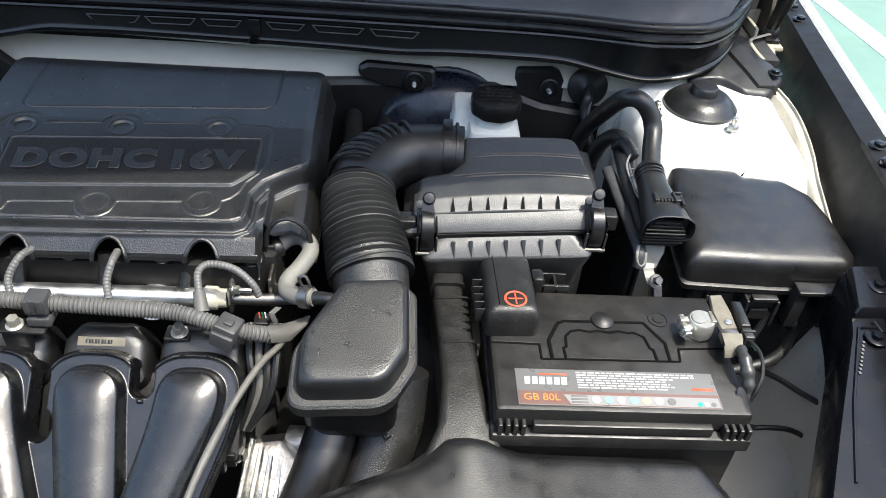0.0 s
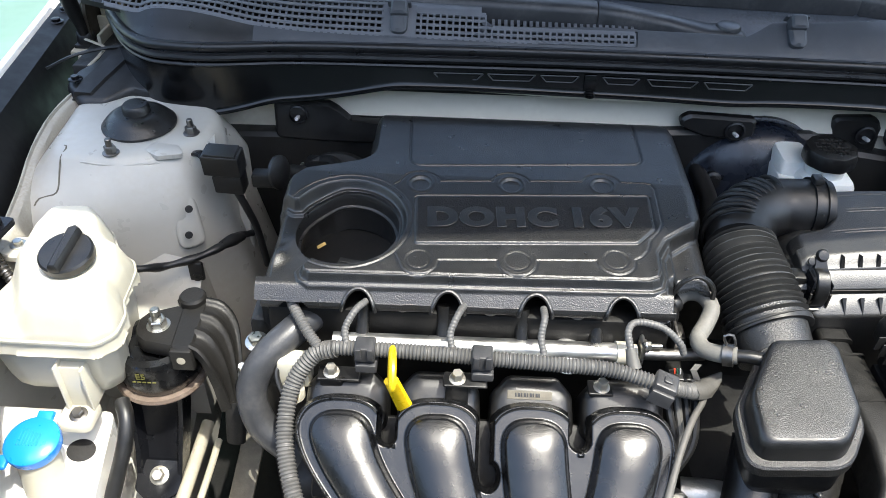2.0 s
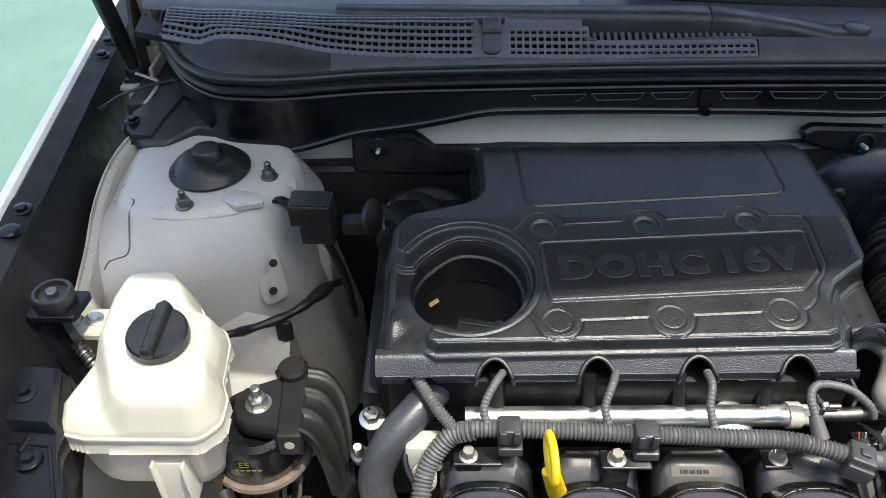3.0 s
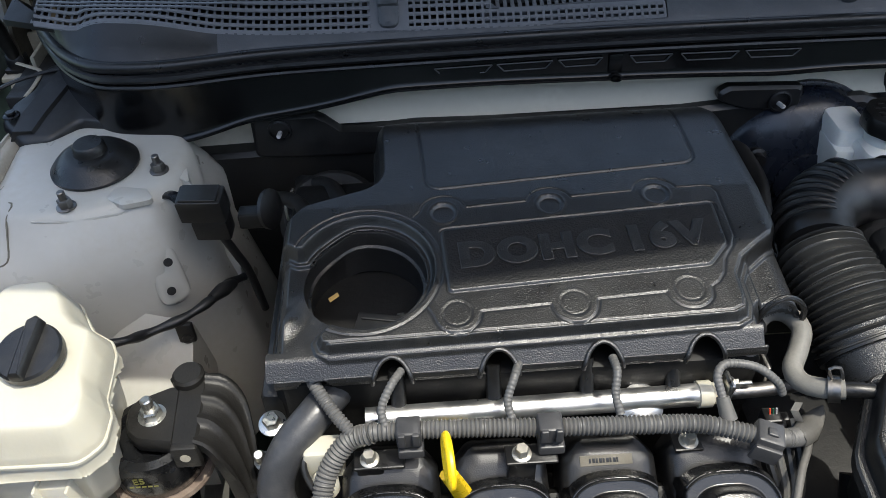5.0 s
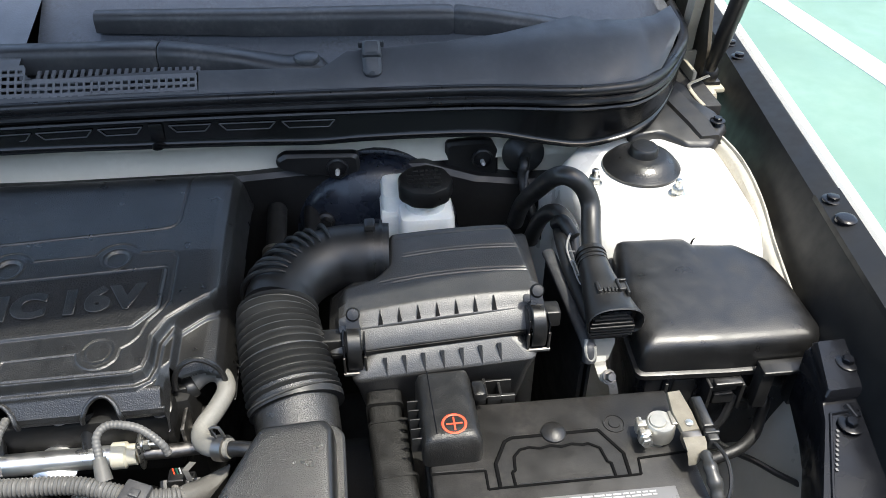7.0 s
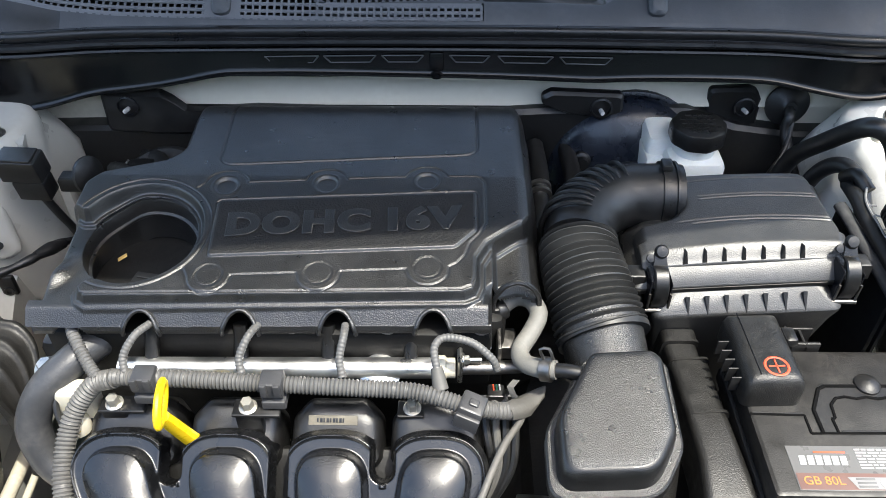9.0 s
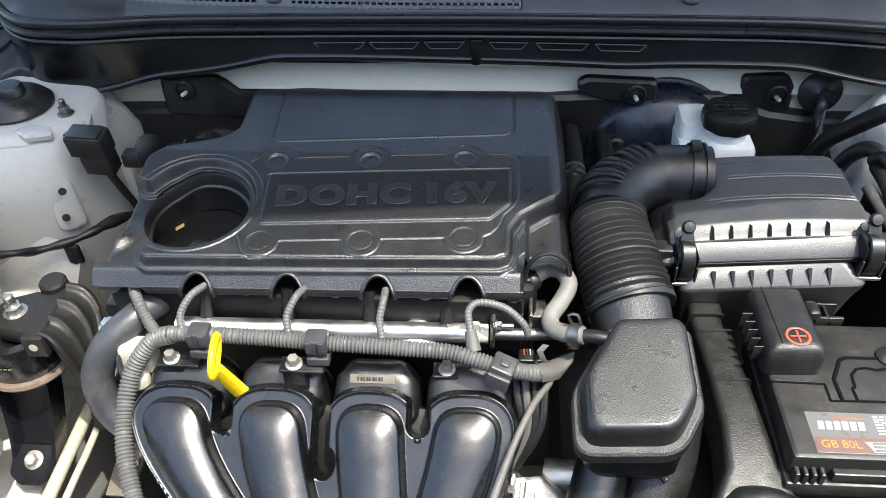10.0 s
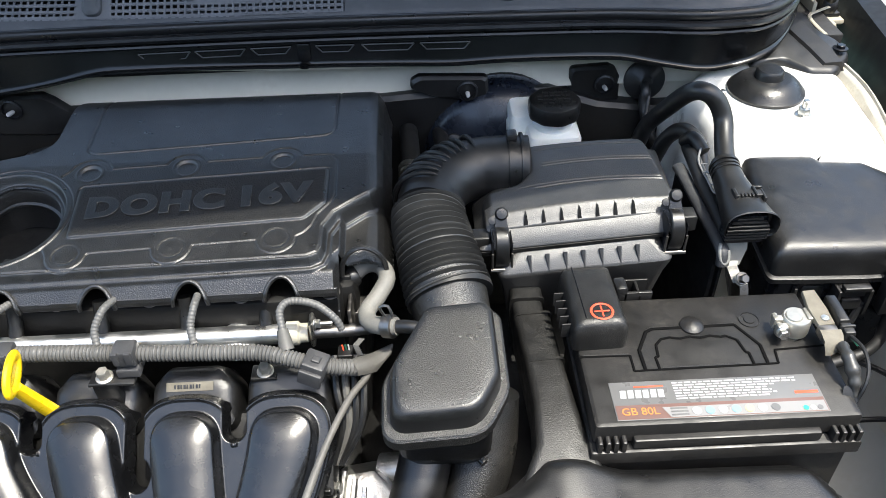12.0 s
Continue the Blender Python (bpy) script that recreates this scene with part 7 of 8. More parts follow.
def lower_bracket():
    t = thing("cast_bracket", (0.05, 0.56, 0.66), "bright cast aluminium bracket beside the manifold", "bracket")
    g = prism(fillet([(-0.035, -0.035), (0.045, -0.045), (0.050, 0.005), (0.010, 0.040), (-0.030, 0.035)], 0.01), [(-0.05, -0.004), (-0.01, 0), (0.004, 0.003), (0.008, 0.010)])
    part("casting", moved(g, Matrix.Translation((0.075, 0.555, 0.660)) @ Matrix.Rotation(radians(38), 4, "X")), ALUMINIUM, t)
    for k in range(5):
        part("casting_rib", tube([(0.045 + k * 0.012, 0.520 - 0.002 * k, 0.650 - 0.004 * k), (0.055 + k * 0.010, 0.580 - 0.006 * k, 0.690 - 0.006 * k)], 0.0035, 6), ALUMINIUM, t)
    part("plug_body", join(block(0.000, 0.036, 0.535, 0.565, 0.69, 0.72, 0.003), block(0.036, 0.046, 0.540, 0.560, 0.695, 0.715, 0.002)), SATIN, t)
    part("bolt", hexbolt((0.047, 0.550, 0.705), (1, -0.2, 0.2), 0.007, 0.006, 0.009), ZINC, t)
    part("solenoid", tube([(0.09, 0.60, 0.66), (0.12, 0.595, 0.665), (0.15, 0.59, 0.665)], 0.018, 14), ALUMINIUM, t)
    part("plug_tray", join(block(0.000, 0.066, 0.470, 0.505, 0.655, 0.662, 0.002), block(0.000, 0.066, 0.500, 0.505, 0.655, 0.685, 0.002), block(0.030, 0.062, 0.475, 0.500, 0.660, 0.682, 0.003)), GLOSS, t)
    for k in range(4):
        part("bundle_lead", tube([(0.052 + k * 0.010, 0.640, 0.800), (0.055 + k * 0.009, 0.610, 0.785), (0.060 + k * 0.006, 0.585, 0.760), (0.050 + k * 0.002, 0.565, 0.725)], 0.0040, 8), LEAD_GREY if k == 1 else RUBBER, t)
    part("injector_plug", join(block(0.056, 0.072, 0.634, 0.650, 0.790, 0.806, 0.002), block(0.072, 0.080, 0.637, 0.647, 0.793, 0.803, 0.002)), SATIN, t)
    for k, m in enumerate((RED, GREEN_WIRE, LABEL_WHITE)):
        part("wire", tube([(0.062 + k * 0.003, 0.642, 0.804), (0.061 + k * 0.003, 0.644, 0.812)], 0.0008, 6), m, t)
    part("engine_lift", join(block(0.066, 0.070, 0.675, 0.705, 0.79, 0.828, 0.001), block(0.060, 0.088, 0.70, 0.73, 0.78, 0.80, 0.004)), STEEL_DARK, t)
    return t


lower_bracket()


# ---------------------------------------------------------------- tank side
def coolant_tank():
    t = thing("coolant_tank", (-0.58, 0.70, 0.72), "cream translucent expansion tank with a black twist cap", "coolant tank")
    seam = fillet([(-0.6595, 0.6260), (-0.6350, 0.6200), (-0.5330, 0.6189), (-0.5173, 0.6363), (-0.5180, 0.6640), (-0.5275, 0.6830), (-0.5315, 0.7340), (-0.5390, 0.7500), (-0.5620, 0.7660), (-0.5830, 0.8020), (-0.6050, 0.8180), (-0.6460, 0.8180), (-0.6580, 0.7950), (-0.6560, 0.7000), (-0.6680, 0.6500)],
                  [0.012, 0.03, 0.020, 0.016, 0.012, 0.012, 0.02, 0.012, 0.02, 0.02, 0.015, 0.015, 0.02, 0.03, 0.012], 5)
    crown = fillet([(-0.6370, 0.7920), (-0.5960, 0.7950), (-0.5830, 0.7805), (-0.5705, 0.7514), (-0.5590, 0.7394), (-0.5420, 0.7310), (-0.5330, 0.7120), (-0.5320, 0.6800), (-0.5280, 0.6500), (-0.5370, 0.6330), (-0.5930, 0.6330), (-0.6090, 0.6450), (-0.6200, 0.6700), (-0.6400, 0.7130), (-0.6430, 0.7600)], 0.012, 4)
    part("flange", prism(inset(seam, -0.0022), [(0.8300, 0.001), (0.8310, 0), (0.8340, 0), (0.8350, 0.001)]), CREAM, t)

    def dome(X, Y):
        ds, dc = -polydist(X, Y, seam), -polydist(X, Y, crown)
        return 0.8345 + 0.0170 * ease(ds, -0.004, 0.013) + 0.0230 * ease(dc, -0.018, 0.003) - 0.020 * (1 - ease(ds, -0.0018, 0.0004)) + 0.05 * (Y - 0.70) * ease(ds, 0.0, 0.02) + 0.0015 * np.exp(-(((X + 0.64) / 0.01) ** 2 + ((Y - 0.645) / 0.012) ** 2))

    part("upper_half", grid_sheet(-0.677, -0.506, 0.608, 0.828, 0.0012, dome, lambda X, Y: polydist(X, Y, seam) < 0.0034), CREAM, t, "", 80)
    part("lower_half", prism(inset(seam, 0.0025), [(0.740, 0.022), (0.747, 0.013), (0.765, 0.009), (0.831, 0.002)]), CREAM, t, "", 60)
    g = lathe([(0.024, -0.010), (0.024, 0.0), (0.0285, 0.001), (0.0285, 0.009), (0.0265, 0.0112), (0.0, 0.0112)], 32)
    m = Matrix.Translation((-0.579, 0.698, 0.8805)) @ Matrix.Rotation(radians(12), 4, "X")
    cap = part("twist_cap", moved(g, m), SATIN, t, "black twist cap")
    part("cap_grip", moved(join(prism(fillet([(-0.008, -0.029), (0.004, -0.029), (0.010, 0.027), (0.003, 0.032), (-0.005, 0.027)], 0.003), [(0.011, 0), (0.018, 0.001), (0.020, 0.003)])), m), SATIN, cap)
    part("mount_leg", join(block(-0.5835, -0.5805, 0.612, 0.640, 0.738, 0.802, 0.0012), block(-0.5560, -0.5530, 0.612, 0.640, 0.738, 0.800, 0.0012), block(-0.582, -0.5545, 0.6185, 0.634, 0.735, 0.798, 0.003), prism(fillet([(-0.590, 0.590), (-0.552, 0.590), (-0.552, 0.628), (-0.590, 0.628)], 0.010), [(0.728, 0), (0.735, 0), (0.738, 0.002)])), CREAM, t)
    part("bolt", hexbolt((-0.569, 0.606, 0.738), (0, -0.1, 1), 0.0066, 0.006, 0.0095), STEEL_DARK, t)
    part("mount_ear", prism(fillet([(-0.690, 0.740), (-0.652, 0.738), (-0.650, 0.778), (-0.684, 0.776)], 0.010), [(0.836, 0), (0.842, 0), (0.844, 0.002)]), CREAM, t)
    part("ear_bolt", hexbolt((-0.673, 0.760, 0.844), (0, 0, 1), 0.0060, 0.005, 0.0095), ZINC, t)
    part("drain_hose", tube([(-0.532, 0.630, 0.735), (-0.522, 0.612, 0.728), (-0.522, 0.590, 0.705), (-0.532, 0.560, 0.665), (-0.54, 0.535, 0.63)], 0.0085, 12), RUBBER, t, "black drain hose")
    return t


coolant_tank()


def washer_filler():
    t = thing("washer_filler", (-0.60, 0.56, 0.68), "white washer filler neck with a bright blue cap", "washer filler")
    part("neck", tube([(-0.600, 0.566, 0.738), (-0.598, 0.560, 0.71), (-0.592, 0.545, 0.66), (-0.58, 0.53, 0.58)], lambda q: 0.022 - 0.002 * q, 18), CREAM, t)
    m = Matrix.Translation((-0.600, 0.566, 0.738)) @ Matrix.Rotation(radians(10), 4, "X")
    cap = part("cap", moved(lathe([(0.027, -0.006), (0.0285, 0.0), (0.028, 0.006), (0.024, 0.009), (0.010, 0.011), (0, 0.0115)], 32), m), BLUE, t, "bright blue snap cap")
    part("cap_tab", moved(block(-0.006, 0.012, 0.020, 0.036, 0.000, 0.008, 0.003), m), BLUE, cap)
    part("cap_hinge", moved(block(-0.030, -0.018, -0.030, -0.014, -0.004, 0.003, 0.003), m), BLUE, cap)
    part("cap_mark", moved(join(*[block(-0.012 + k * 0.0034, -0.0105 + k * 0.0034, -0.008, 0.012 - k * 0.001, 0.0085, 0.0120, 0.0005) for k in range(7)]), m), BLUE, cap)
    return t


washer_filler()


def engine_mount():
    t = thing("engine_mount", (-0.50, 0.69, 0.62), "black cast engine mount with a rusty rim and bright nut", "engine mount")
    c = (-0.508, 0.692, 0.0)
    part("drum", lathe([(0.044, 0.722), (0.046, 0.726), (0.0465, 0.740), (0.0455, 0.744), (0.0455, 0.762), (0.043, 0.769), (0.035, 0.771), (0.031, 0.764), (0.0, 0.763)], 40, c), GLOSS, t)
    part("rim", lathe([(0.046, 0.716), (0.0515, 0.716), (0.0530, 0.719), (0.0515, 0.723), (0.046, 0.723)], 40, c), RUST, t, "rusty rolled rim")
    arm = fillet([(-0.5280, 0.6930), (-0.5290, 0.7080), (-0.5220, 0.7200), (-0.4906, 0.7340), (-0.4780, 0.7300), (-0.4740, 0.6640), (-0.5125, 0.6710), (-0.5230, 0.6800)][::-1], 0.008, 4)
    part("arm", prism(arm, [(0.768, 0.002), (0.771, 0), (0.7835, 0.0005), (0.7865, 0.003)]), CAST_BLACK, t)
    strap = fillet([(-0.4960, 0.7420), (-0.4740, 0.7560), (-0.4560, 0.7440), (-0.4540, 0.6615), (-0.4785, 0.6615), (-0.4835, 0.7260)][::-1], 0.004, 3)
    part("strap", prism(strap, [(0.764, 0.001), (0.7875, 0), (0.7900, 0.0022)], lambda x, y: (x + 0.466) * 0.05), CAST_BLACK, t)
    part("stud_nut", hexbolt((-0.503, 0.699, 0.785), (0, 0, 1), 0.0100, 0.010, 0.014, 0.014), ZINC, t, "bright nut on a threaded stud")
    part("cap_bolt", lathe([(0.0155, 0), (0.0155, 0.010), (0.013, 0.013), (0, 0.013)], 24, (-0.474, 0.738, 0.786)), CAST_BLACK, t)
    part("tab", block(-0.4785, -0.4540, 0.6565, 0.668, 0.758, 0.788, 0.0025), CAST_BLACK, t)
    part("tab_hole", moved(lathe([(0.0048, 0), (0.0048, 0.001), (0, 0.001)], 16), aim((-0.4665, 0.6568, 0.775), (0, -1, 0.1))), HINGE_METAL, t)
    front = smooth_path([(-0.4570, 0.6620, 0.7880), (-0.4470, 0.6600, 0.7820), (-0.4370, 0.6550, 0.7660), (-0.4280, 0.6530, 0.7380), (-0.4210, 0.6500, 0.7000)], 0.002)
    back = smooth_path([(-0.4580, 0.7420, 0.7900), (-0.4390, 0.7410, 0.7850), (-0.4230, 0.7280, 0.7680), (-0.4150, 0.7000, 0.7450), (-0.4110, 0.6640, 0.7050)], 0.002)
    rows = []
    for k in np.linspace(0, 1, 22):
        a, b = front[int(round(k * (len(front) - 1)))], back[int(round(k * (len(back) - 1)))]
        out = Vector((math.sin(k * 1.4), -0.15, math.cos(k * 1.4))).normalized()
        up, under = [], []
        for u in np.linspace(0, 1, 31):
            ridge = sum(math.exp(-((u - c) / 0.055) ** 2) for c in (0.04, 0.34, 0.65, 0.95))
            p = a.lerp(b, float(u))
            up.append(p + out * (0.0052 * ridge * (1 - 0.55 * k)))
            under.append(p - out * 0.012)
        rows.append(up + under[::-1])
    part("saddle", loft(rows), CAST_BLACK, t, "ribbed cast arm", 50)
    part("side_arm", tube([(-0.4165, 0.660, 0.708), (-0.4165, 0.650, 0.690), (-0.4180, 0.640, 0.660)], lambda q: 0.013 - 0.002 * q, 10, squash=0.6), CAST_BLACK, t)
    words("E5", 0.0115, OLIVE, Matrix.Translation((-0.512, 0.6458, 0.757)) @ Matrix.Rotation(radians(88), 4, "X"), t, "lettering", 0.0003)
    for k in range(5):
        part("print_bar", block(-0.522 + k * 0.0056, -0.518 + k * 0.0056, 0.6446, 0.6458, 0.7490, 0.7504, 0.0002), OLIVE, t)
    leg = []
    for z, x0, x1, y in ((0.716, -0.549, -0.480, 0.664), (0.700, -0.548, -0.481, 0.662), (0.670, -0.545, -0.483, 0.654), (0.640, -0.542, -0.485, 0.641), (0.618, -0.541, -0.486, 0.630), (0.606, -0.540, -0.487, 0.622)):
        b = y + 0.012
        leg.append([(x0, y, z), (x0 + 0.005, y, z), (x0 + 0.011, b, z), (x1 - 0.011, b, z), (x1 - 0.005, y, z), (x1, y, z), (x1, b + 0.02, z), (x0, b + 0.02, z)])
    part("leg", loft(leg), BLACK_PAINT, t, "glossy black pressed leg", 30)
    foot = fillet([(-0.027, -0.014), (-0.012, -0.026), (0.012, -0.026), (0.027, -0.014), (0.027, 0.022), (-0.027, 0.022)], 0.008)
    fm = Matrix.Translation((-0.5135, 0.622, 0.606)) @ Matrix.Rotation(radians(32), 4, "X")
    part("foot", moved(prism(foot, [(-0.003, 0), (0.001, 0), (0.002, 0.001)]), fm), BLACK_PAINT, t)
    part("foot_bolt", hexbolt((-0.5135, 0.624, 0.609), (0, -0.5, 0.85), 0.0075, 0.008, 0.0115), CLAMP, t)
    return t


engine_mount()


def coolant_hose():
    t = thing("coolant_hose", (-0.36, 0.63, 0.78), "dark grey coolant hose bent beside the engine", "coolant hose")
    part("hose", tube([(-0.322, 0.690, 0.822), (-0.342, 0.662, 0.820), (-0.366, 0.638, 0.805), (-0.380, 0.620, 0.775), (-0.372, 0.606, 0.742), (-0.350, 0.596, 0.722), (-0.325, 0.59, 0.71)], 0.0165, 16), DARK_HOSE, t)
    part("union", join(block(-0.352, -0.318, 0.625, 0.648, 0.775, 0.812, 0.004), lathe([(0.012, 0), (0.012, 0.014), (0.009, 0.018)], 16, (-0.335, 0.618, 0.772))), CREAM, t, "pale plastic union")
    part("side_bolt", hexbolt((-0.388, 0.683, 0.783), (0, -0.2, 1), 0.0085, 0.009, 0.013), ZINC, t)
    part("long_stud", moved(lathe([(0.009, 0), (0.009, 0.012), (0.006, 0.014), (0.006, 0.028), (0.004, 0.034)], 14), aim((-0.402, 0.672, 0.735), (0, -0.35, 1))), ZINC, t)
    part("loop_wire", tube([(-0.345, 0.640, 0.812), (-0.352, 0.625, 0.800), (-0.345, 0.612, 0.785), (-0.332, 0.606, 0.78)], 0.003, 8), RUBBER, t)
    return t


coolant_hose()


def relay():
    t = thing("relay_connector", (-0.46, 0.895, 0.86), "black relay connector on a bracket beside the strut tower", "relay")
    m = Matrix.Translation((-0.463, 0.892, 0.885)) @ Matrix.Rotation(radians(-4), 4, "Z") @ Matrix.Rotation(radians(8), 4, "X")
    part("box", moved(join(block(-0.026, 0.022, -0.014, 0.014, -0.018, 0.014, 0.003), block(-0.018, 0.020, -0.012, 0.012, -0.048, -0.018, 0.003), block(-0.022, 0.018, -0.012, 0.012, 0.013, 0.0165, 0.0015)), m), SATIN, t)
    part("mount_arm", tube([(-0.520, 0.935, 0.866), (-0.505, 0.925, 0.872), (-0.488, 0.908, 0.870), (-0.478, 0.898, 0.868)], 0.007, 8, squash=0.5), BLACK_PAINT, t)
    part("lead", tube([(-0.455, 0.890, 0.845), (-0.446, 0.895, 0.81), (-0.440, 0.905, 0.77), (-0.436, 0.915, 0.70)], 0.0050, 10), RUBBER, t)
    part("side_disc", moved(lathe([(0.022, 0), (0.022, 0.004), (0.012, 0.008)], 20), aim((-0.402, 0.905, 0.862), (0.9, -0.3, 0.2))), SATIN, t)
    part("side_connector", join(block(-0.435, -0.405, 0.895, 0.915, 0.842, 0.862, 0.003)), SATIN, t)
    return t


relay()


def tower_cable():
    t = thing("tower_cable", (-0.52, 0.83, 0.71), "black taped cable clipped across the strut tower", "cable")
    part("cable", tube([(-0.585, 0.795, 0.780), (-0.556, 0.800, 0.7815), (-0.541, 0.820, 0.7685), (-0.504, 0.840, 0.7690), (-0.476, 0.868, 0.7690), (-0.466, 0.895, 0.763), (-0.450, 0.915, 0.755)], lambda q: 0.0052 + 0.0008 * math.sin(q * 31), 10), RUBBER, t)
    part("tape_knot", tube([(-0.478, 0.866, 0.770), (-0.468, 0.884, 0.766), (-0.460, 0.900, 0.760)], lambda q: 0.0088 - 0.006 * abs(q - 0.5), 10), RUBBER, t)
    part("cable_clip", join(block(-0.515, -0.496, 0.832, 0.840, 0.735, 0.765, 0.003), moved(lathe([(0.006, 0), (0.006, 0.003), (0.0035, 0.003), (0.003, 0.001), (0, 0.001)], 14), aim((-0.504, 0.832, 0.745), (0.2, -1, 0)))), SATIN, t)
    return t


tower_cable()


def bay_clutter():
    t = thing("power_steering_pump", (-0.42, 0.90, 0.80), "dark pump and pulleys behind the engine cover", "pump")
    part("pump_body", moved(lathe([(0.060, -0.02), (0.062, 0.0), (0.055, 0.006), (0.040, 0.006), (0.036, 0.0), (0, 0.0)], 32), aim((-0.345, 0.960, 0.800), (-0.1, -0.5, 1))), DEEP, t)
    part("bright_edge", tube([(-0.392, 0.945, 0.812), (-0.396, 0.965, 0.818), (-0.388, 0.985, 0.826)], 0.0022, 6), ZINC, t)
    for p in ((-0.360, 0.905, 0.838), (-0.325, 0.93, 0.84)):
        part("hose", tube([p, (p[0] - 0.02, p[1] + 0.05, p[2] - 0.01), (p[0] - 0.06, p[1] + 0.10, p[2] - 0.04)], 0.010, 10), RUBBER, t)
    b = thing("drive_belt_parts", (-0.44, 0.56, 0.55), "dusty pale pipes and alternator casting low in the bay", "engine accessories")
    part("pale_pipe", tube([(-0.479, 0.708, 0.605), (-0.480, 0.66, 0.602), (-0.481, 0.60, 0.598), (-0.49, 0.50, 0.58)], 0.0082, 12), HINGE_METAL, b)
    part("pale_pipe", tube([(-0.459, 0.684, 0.603), (-0.459, 0.64, 0.600), (-0.460, 0.60, 0.598), (-0.468, 0.50, 0.58)], 0.0045, 12), HINGE_METAL, b)
    part("alternator", moved(lathe([(0.05, 0), (0.055, 0.01), (0.055, 0.05), (0.045, 0.06), (0.02, 0.065), (0.018, 0.075), (0, 0.075)], 28), aim((-0.33, 0.52, 0.60), (-1, -0.2, 0.15))), ALUMINIUM, b)
    for k in range(6):
        part("belt_rib", moved(lathe([(0.062, 0), (0.062, 0.003)], 28), aim((-0.405 - 0.004 * k, 0.56, 0.52), (1, 0, 0))), RUBBER, b)
    # Back of the drive belt, its sunlit tone put into the tan colour.
    part("sunlit_belt_back", moved(block(-0.015, 0.015, -0.055, 0.055, -0.003, 0.003, 0.001), Matrix.Translation((-0.426, 0.670, 0.560)) @ Matrix.Rotation(radians(12), 4, "X")), SENSOR_METAL, b)


bay_clutter()


def support_panel(side):
    t = thing("radiator_support", (side * 0.69, 0.60, 0.80), "black bolted support panel at the front corner of the bay", "support panel", "support panels")

    o = [(0.675, 0.697), (0.726, 0.699), (0.742, 0.640), (0.742, 0.42), (0.560, 0.42), (0.598, 0.500), (0.653, 0.612), (0.662, 0.640)]
    o = [(side * x, y) for x, y in o]
    area = sum(o[i - 1][0] * o[i][1] - o[i][0] * o[i - 1][1] for i in range(len(o)))
    if area < 0:
        o = o[::-1]

    part("panel", prism(fillet(o, 0.008), [(0.78, 0.002), (0.846, 0), (0.852, 0.003)], lambda x, y: 0.12 * (y - 0.62) - 0.008), BLACK_PAINT, t)
    up = [(0.679, 0.694), (0.724, 0.696), (0.738, 0.640), (0.738, 0.634), (0.662, 0.630), (0.665, 0.640)]
    up = [(side * x, y) for x, y in up]
    area = sum(up[i - 1][0] * up[i][1] - up[i][0] * up[i - 1][1] for i in range(len(up)))
    part("upper_step", prism(fillet(up if area > 0 else up[::-1], 0.004), [(0.838, 0), (0.850, 0), (0.8555, 0.004)], lambda x, y: 0.12 * (y - 0.62)), BLACK_PAINT, t)
    # embossed plate with a pressed outline
    em = [(0.664, 0.618), (0.706, 0.622), (0.706, 0.45), (0.596, 0.45), (0.625, 0.53)]
    em = [(side * x, y) for x, y in em]
    zz = [0.8405 + 0.12 * (y - 0.62) + 0.0042 for x, y in em]
    loop = [(x, y, z) for (x, y), z in zip(em, zz)]
    part("pressed_line", join(*[tube([loop[k], loop[(k + 1) % 5]], 0.0016, 6, 0.03) for k in (0, 1, 3, 4)]), BLACK_PAINT, t)
    part("pressed_slot", tube([(side * 0.684, 0.626, 0.8452), (side * 0.687, 0.612, 0.8438)], 0.0045, 10, squash=0.5), BLACK_PAINT, t)
    for k in range(9 if side > 0 else 0):
        y = 0.600 - k * 0.0046
        x = side * (0.662 - k * 0.0023)
        part("print_bar", block(x - 0.0012, x + 0.0012, y - 0.0016, y + 0.0014, 0.8445 + 0.12 * (y - 0.62), 0.8452 + 0.12 * (y - 0.62), 0.0002), LABEL_GREY, t)
    for p in ((0.699, 0.664, 0.860), (0.676, 0.604, 0.844)):
        part("bolt", hexbolt((side * p[0], p[1], p[2]), (0, 0, 1), 0.0056, 0.005, 0.0115), BLACK_PAINT, t)
    part("rubber_stop", lathe([(0.022, 0), (0.022, 0.006), (0.017, 0.010), (0.016, 0.022), (0.012, 0.026), (0.006, 0.026), (0.005, 0.018), (0, 0.018)], 28, (side * 0.675, 0.510, 0.826)), RUBBER, t, "round rubber hood stop")
    return t


for _s in (-1, 1):
    support_panel(_s)
bpy.data.objects["radiator_support"].location += Vector((0.007, -0.014, 0))


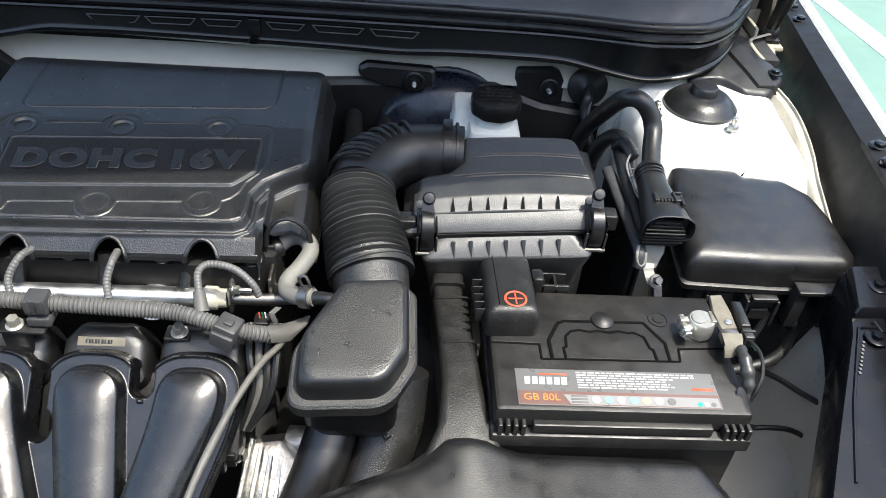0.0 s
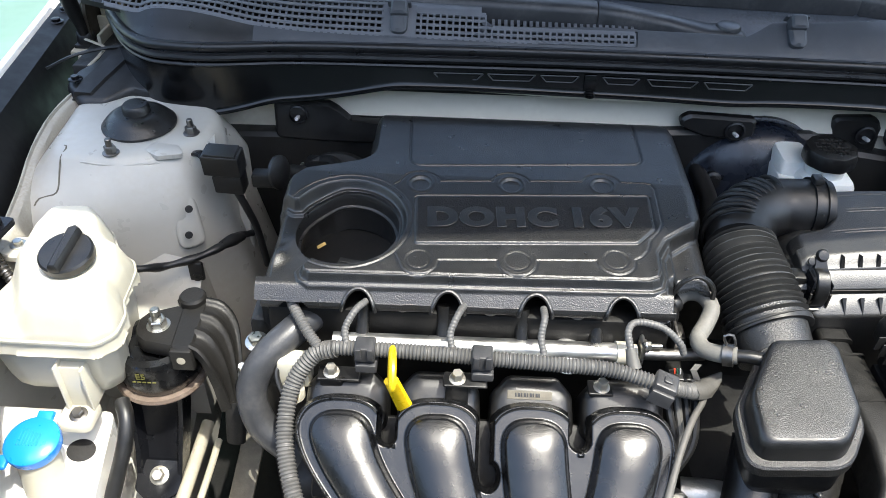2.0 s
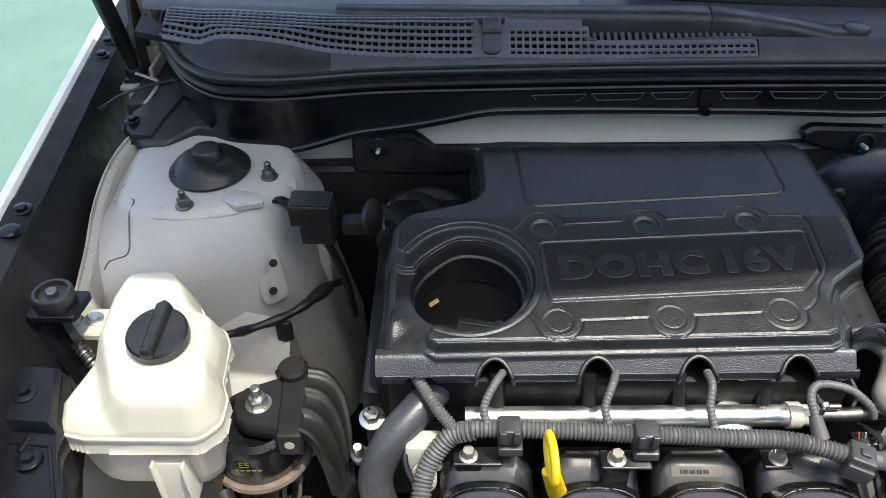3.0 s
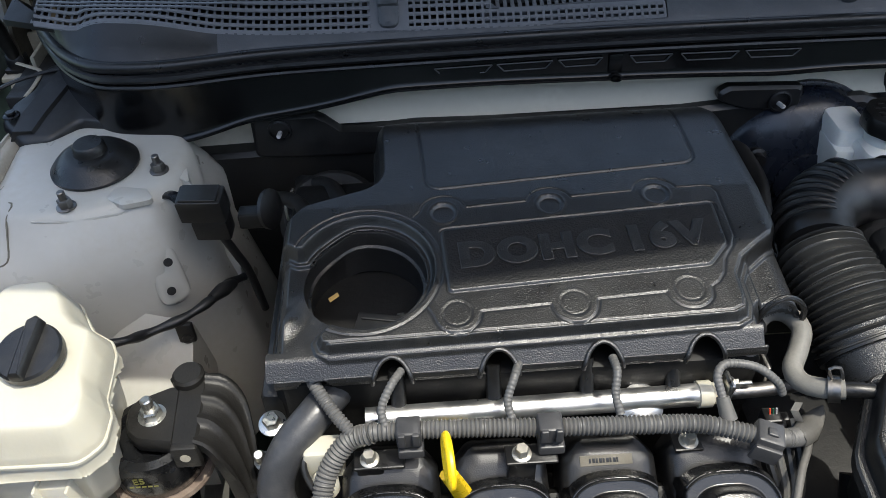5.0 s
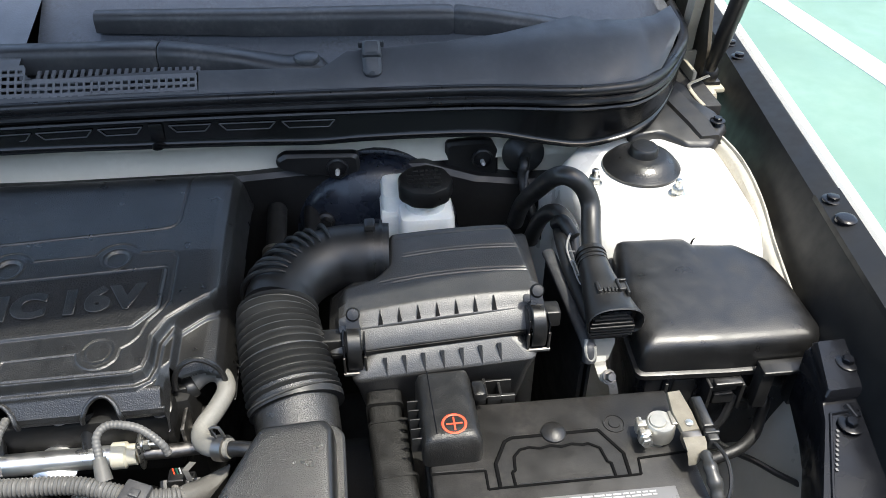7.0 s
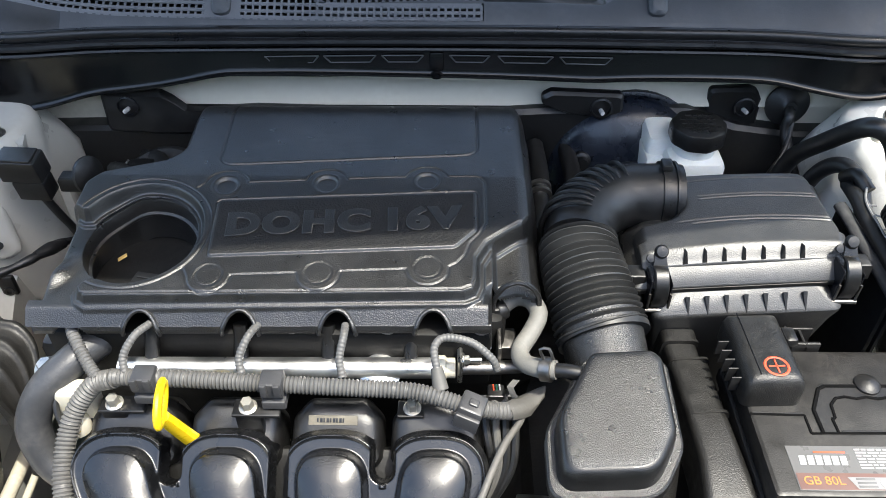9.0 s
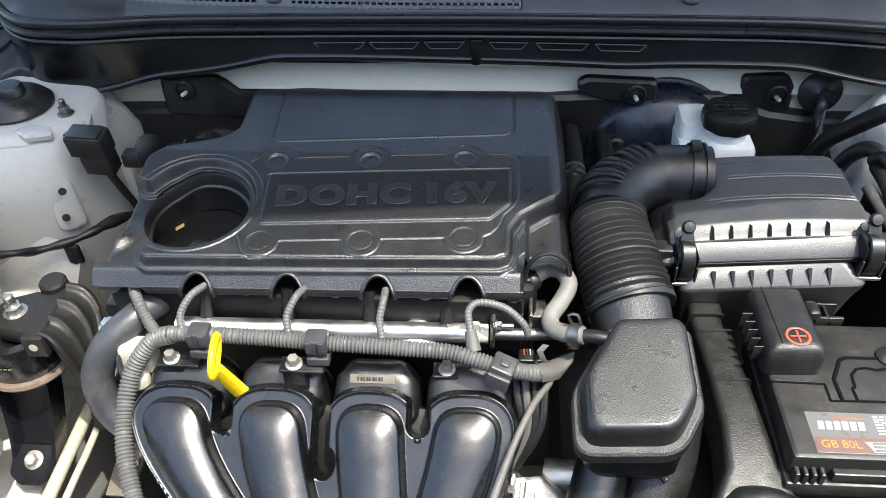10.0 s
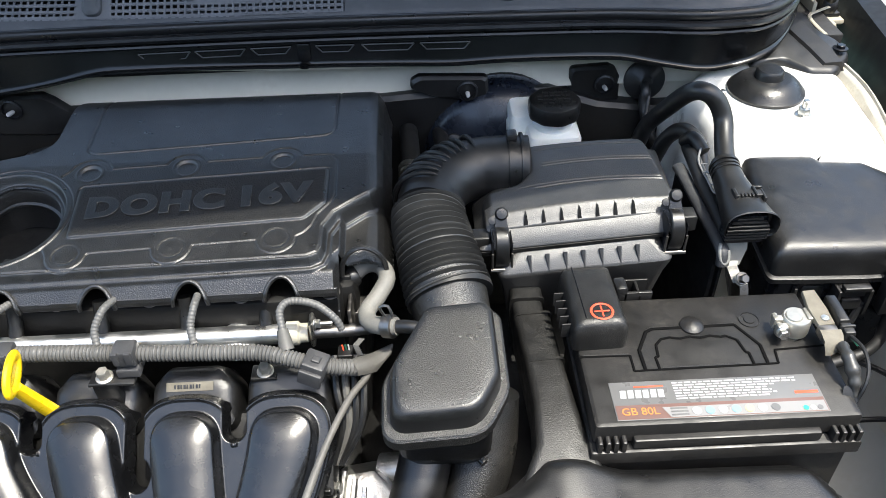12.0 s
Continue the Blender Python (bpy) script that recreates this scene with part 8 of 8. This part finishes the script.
def low_leads():
    t = thing("low_wiring", (0.60, 0.62, 0.66), "black leads hanging beside the battery", "wiring")
    part("trunk", tube([(0.668, 0.735, 0.77), (0.668, 0.715, 0.752), (0.658, 0.700, 0.745), (0.643, 0.679, 0.744), (0.622, 0.663, 0.744), (0.604, 0.657, 0.742), (0.580, 0.655, 0.735)], 0.0062, 12), RUBBER, t)
    part("lead", tube([(0.555, 0.700, 0.76), (0.580, 0.690, 0.735), (0.605, 0.690, 0.75), (0.620, 0.70, 0.785)], 0.0045, 8), RUBBER, t)
    part("lead", tube([(0.600, 0.700, 0.72), (0.637, 0.687, 0.70), (0.652, 0.675, 0.70), (0.668, 0.658, 0.70), (0.695, 0.635, 0.695), (0.71, 0.62, 0.66)], 0.0034, 8), RUBBER, t)
    part("lead", tube([(0.580, 0.645, 0.68), (0.618, 0.636, 0.66), (0.635, 0.635, 0.66), (0.665, 0.632, 0.66), (0.69, 0.625, 0.645), (0.705, 0.615, 0.60)], 0.0032, 8), RUBBER, t)
    p = thing("horn_bracket", (0.585, 0.44, 0.6), "dark holes and bracket on the dusty chassis leg", "bracket")
    # Holes are flat discs in the shade colour.
    for x, y in ((0.600, 0.500), (0.62, 0.47), (0.595, 0.47)):
        part("punched_hole", lathe([(0.006, 0), (0.006, 0.001), (0, 0.001)], 14, (x, y, 0.5665)), DEEP, p)
    l = thing("headlamp_bracket", (-0.69, 0.70, 0.82), "black headlamp bracket with a rubber foot beside the tank", "bracket")
    c = (-0.692, 0.742, 0.884)
    part("bushing", lathe([(0.0185, 0), (0.0195, 0.002), (0.0195, 0.014), (0.0180, 0.016), (0.0150, 0.016), (0.0140, 0.011), (0.0, 0.011)], 32, c), RUBBER, l, "round black rubber bushing")
    part("bolt", hexbolt((-0.692, 0.742, 0.893), (0, 0, 1), 0.0062, 0.006, 0.0105), STEEL_DARK, l)
    part("plate", prism(fillet([(-0.716, 0.722), (-0.668, 0.722), (-0.664, 0.760), (-0.716, 0.762)], 0.006), [(0.877, 0), (0.883, 0), (0.884, 0.001)]), BLACK_PAINT, l)
    rows = []
    for k in np.linspace(0, 1, 9):
        x, y, z, w = -0.702 + 0.030 * k, 0.728 - 0.012 * k, 0.880 - 0.105 * k, 0.016 - 0.004 * k
        rows.append([(x - w, y + 0.010, z), (x - w, y - 0.002, z), (x - w * 0.4, y + 0.004, z), (x + w * 0.4, y + 0.004, z), (x + w, y - 0.002, z), (x + w, y + 0.010, z)])
    part("post", loft(rows), BLACK_PAINT, l, "", 30)
    part("side_brace", loft([[(x - 0.004, y - 0.010, z), (x + 0.004, y - 0.010, z), (x + 0.004, y + 0.010, z), (x - 0.004, y + 0.010, z)] for x, y, z in ((-0.712, 0.735, 0.879), (-0.722, 0.728, 0.850), (-0.716, 0.720, 0.815), (-0.722, 0.715, 0.780))]), BLACK_PAINT, l)
    part("spring", tube([(-0.682, 0.730, 0.842), (-0.672, 0.722, 0.832), (-0.664, 0.718, 0.818)], 0.0058, 10, rib=(0.0045, 0.002)), STEEL_DARK, l)

low_leads()
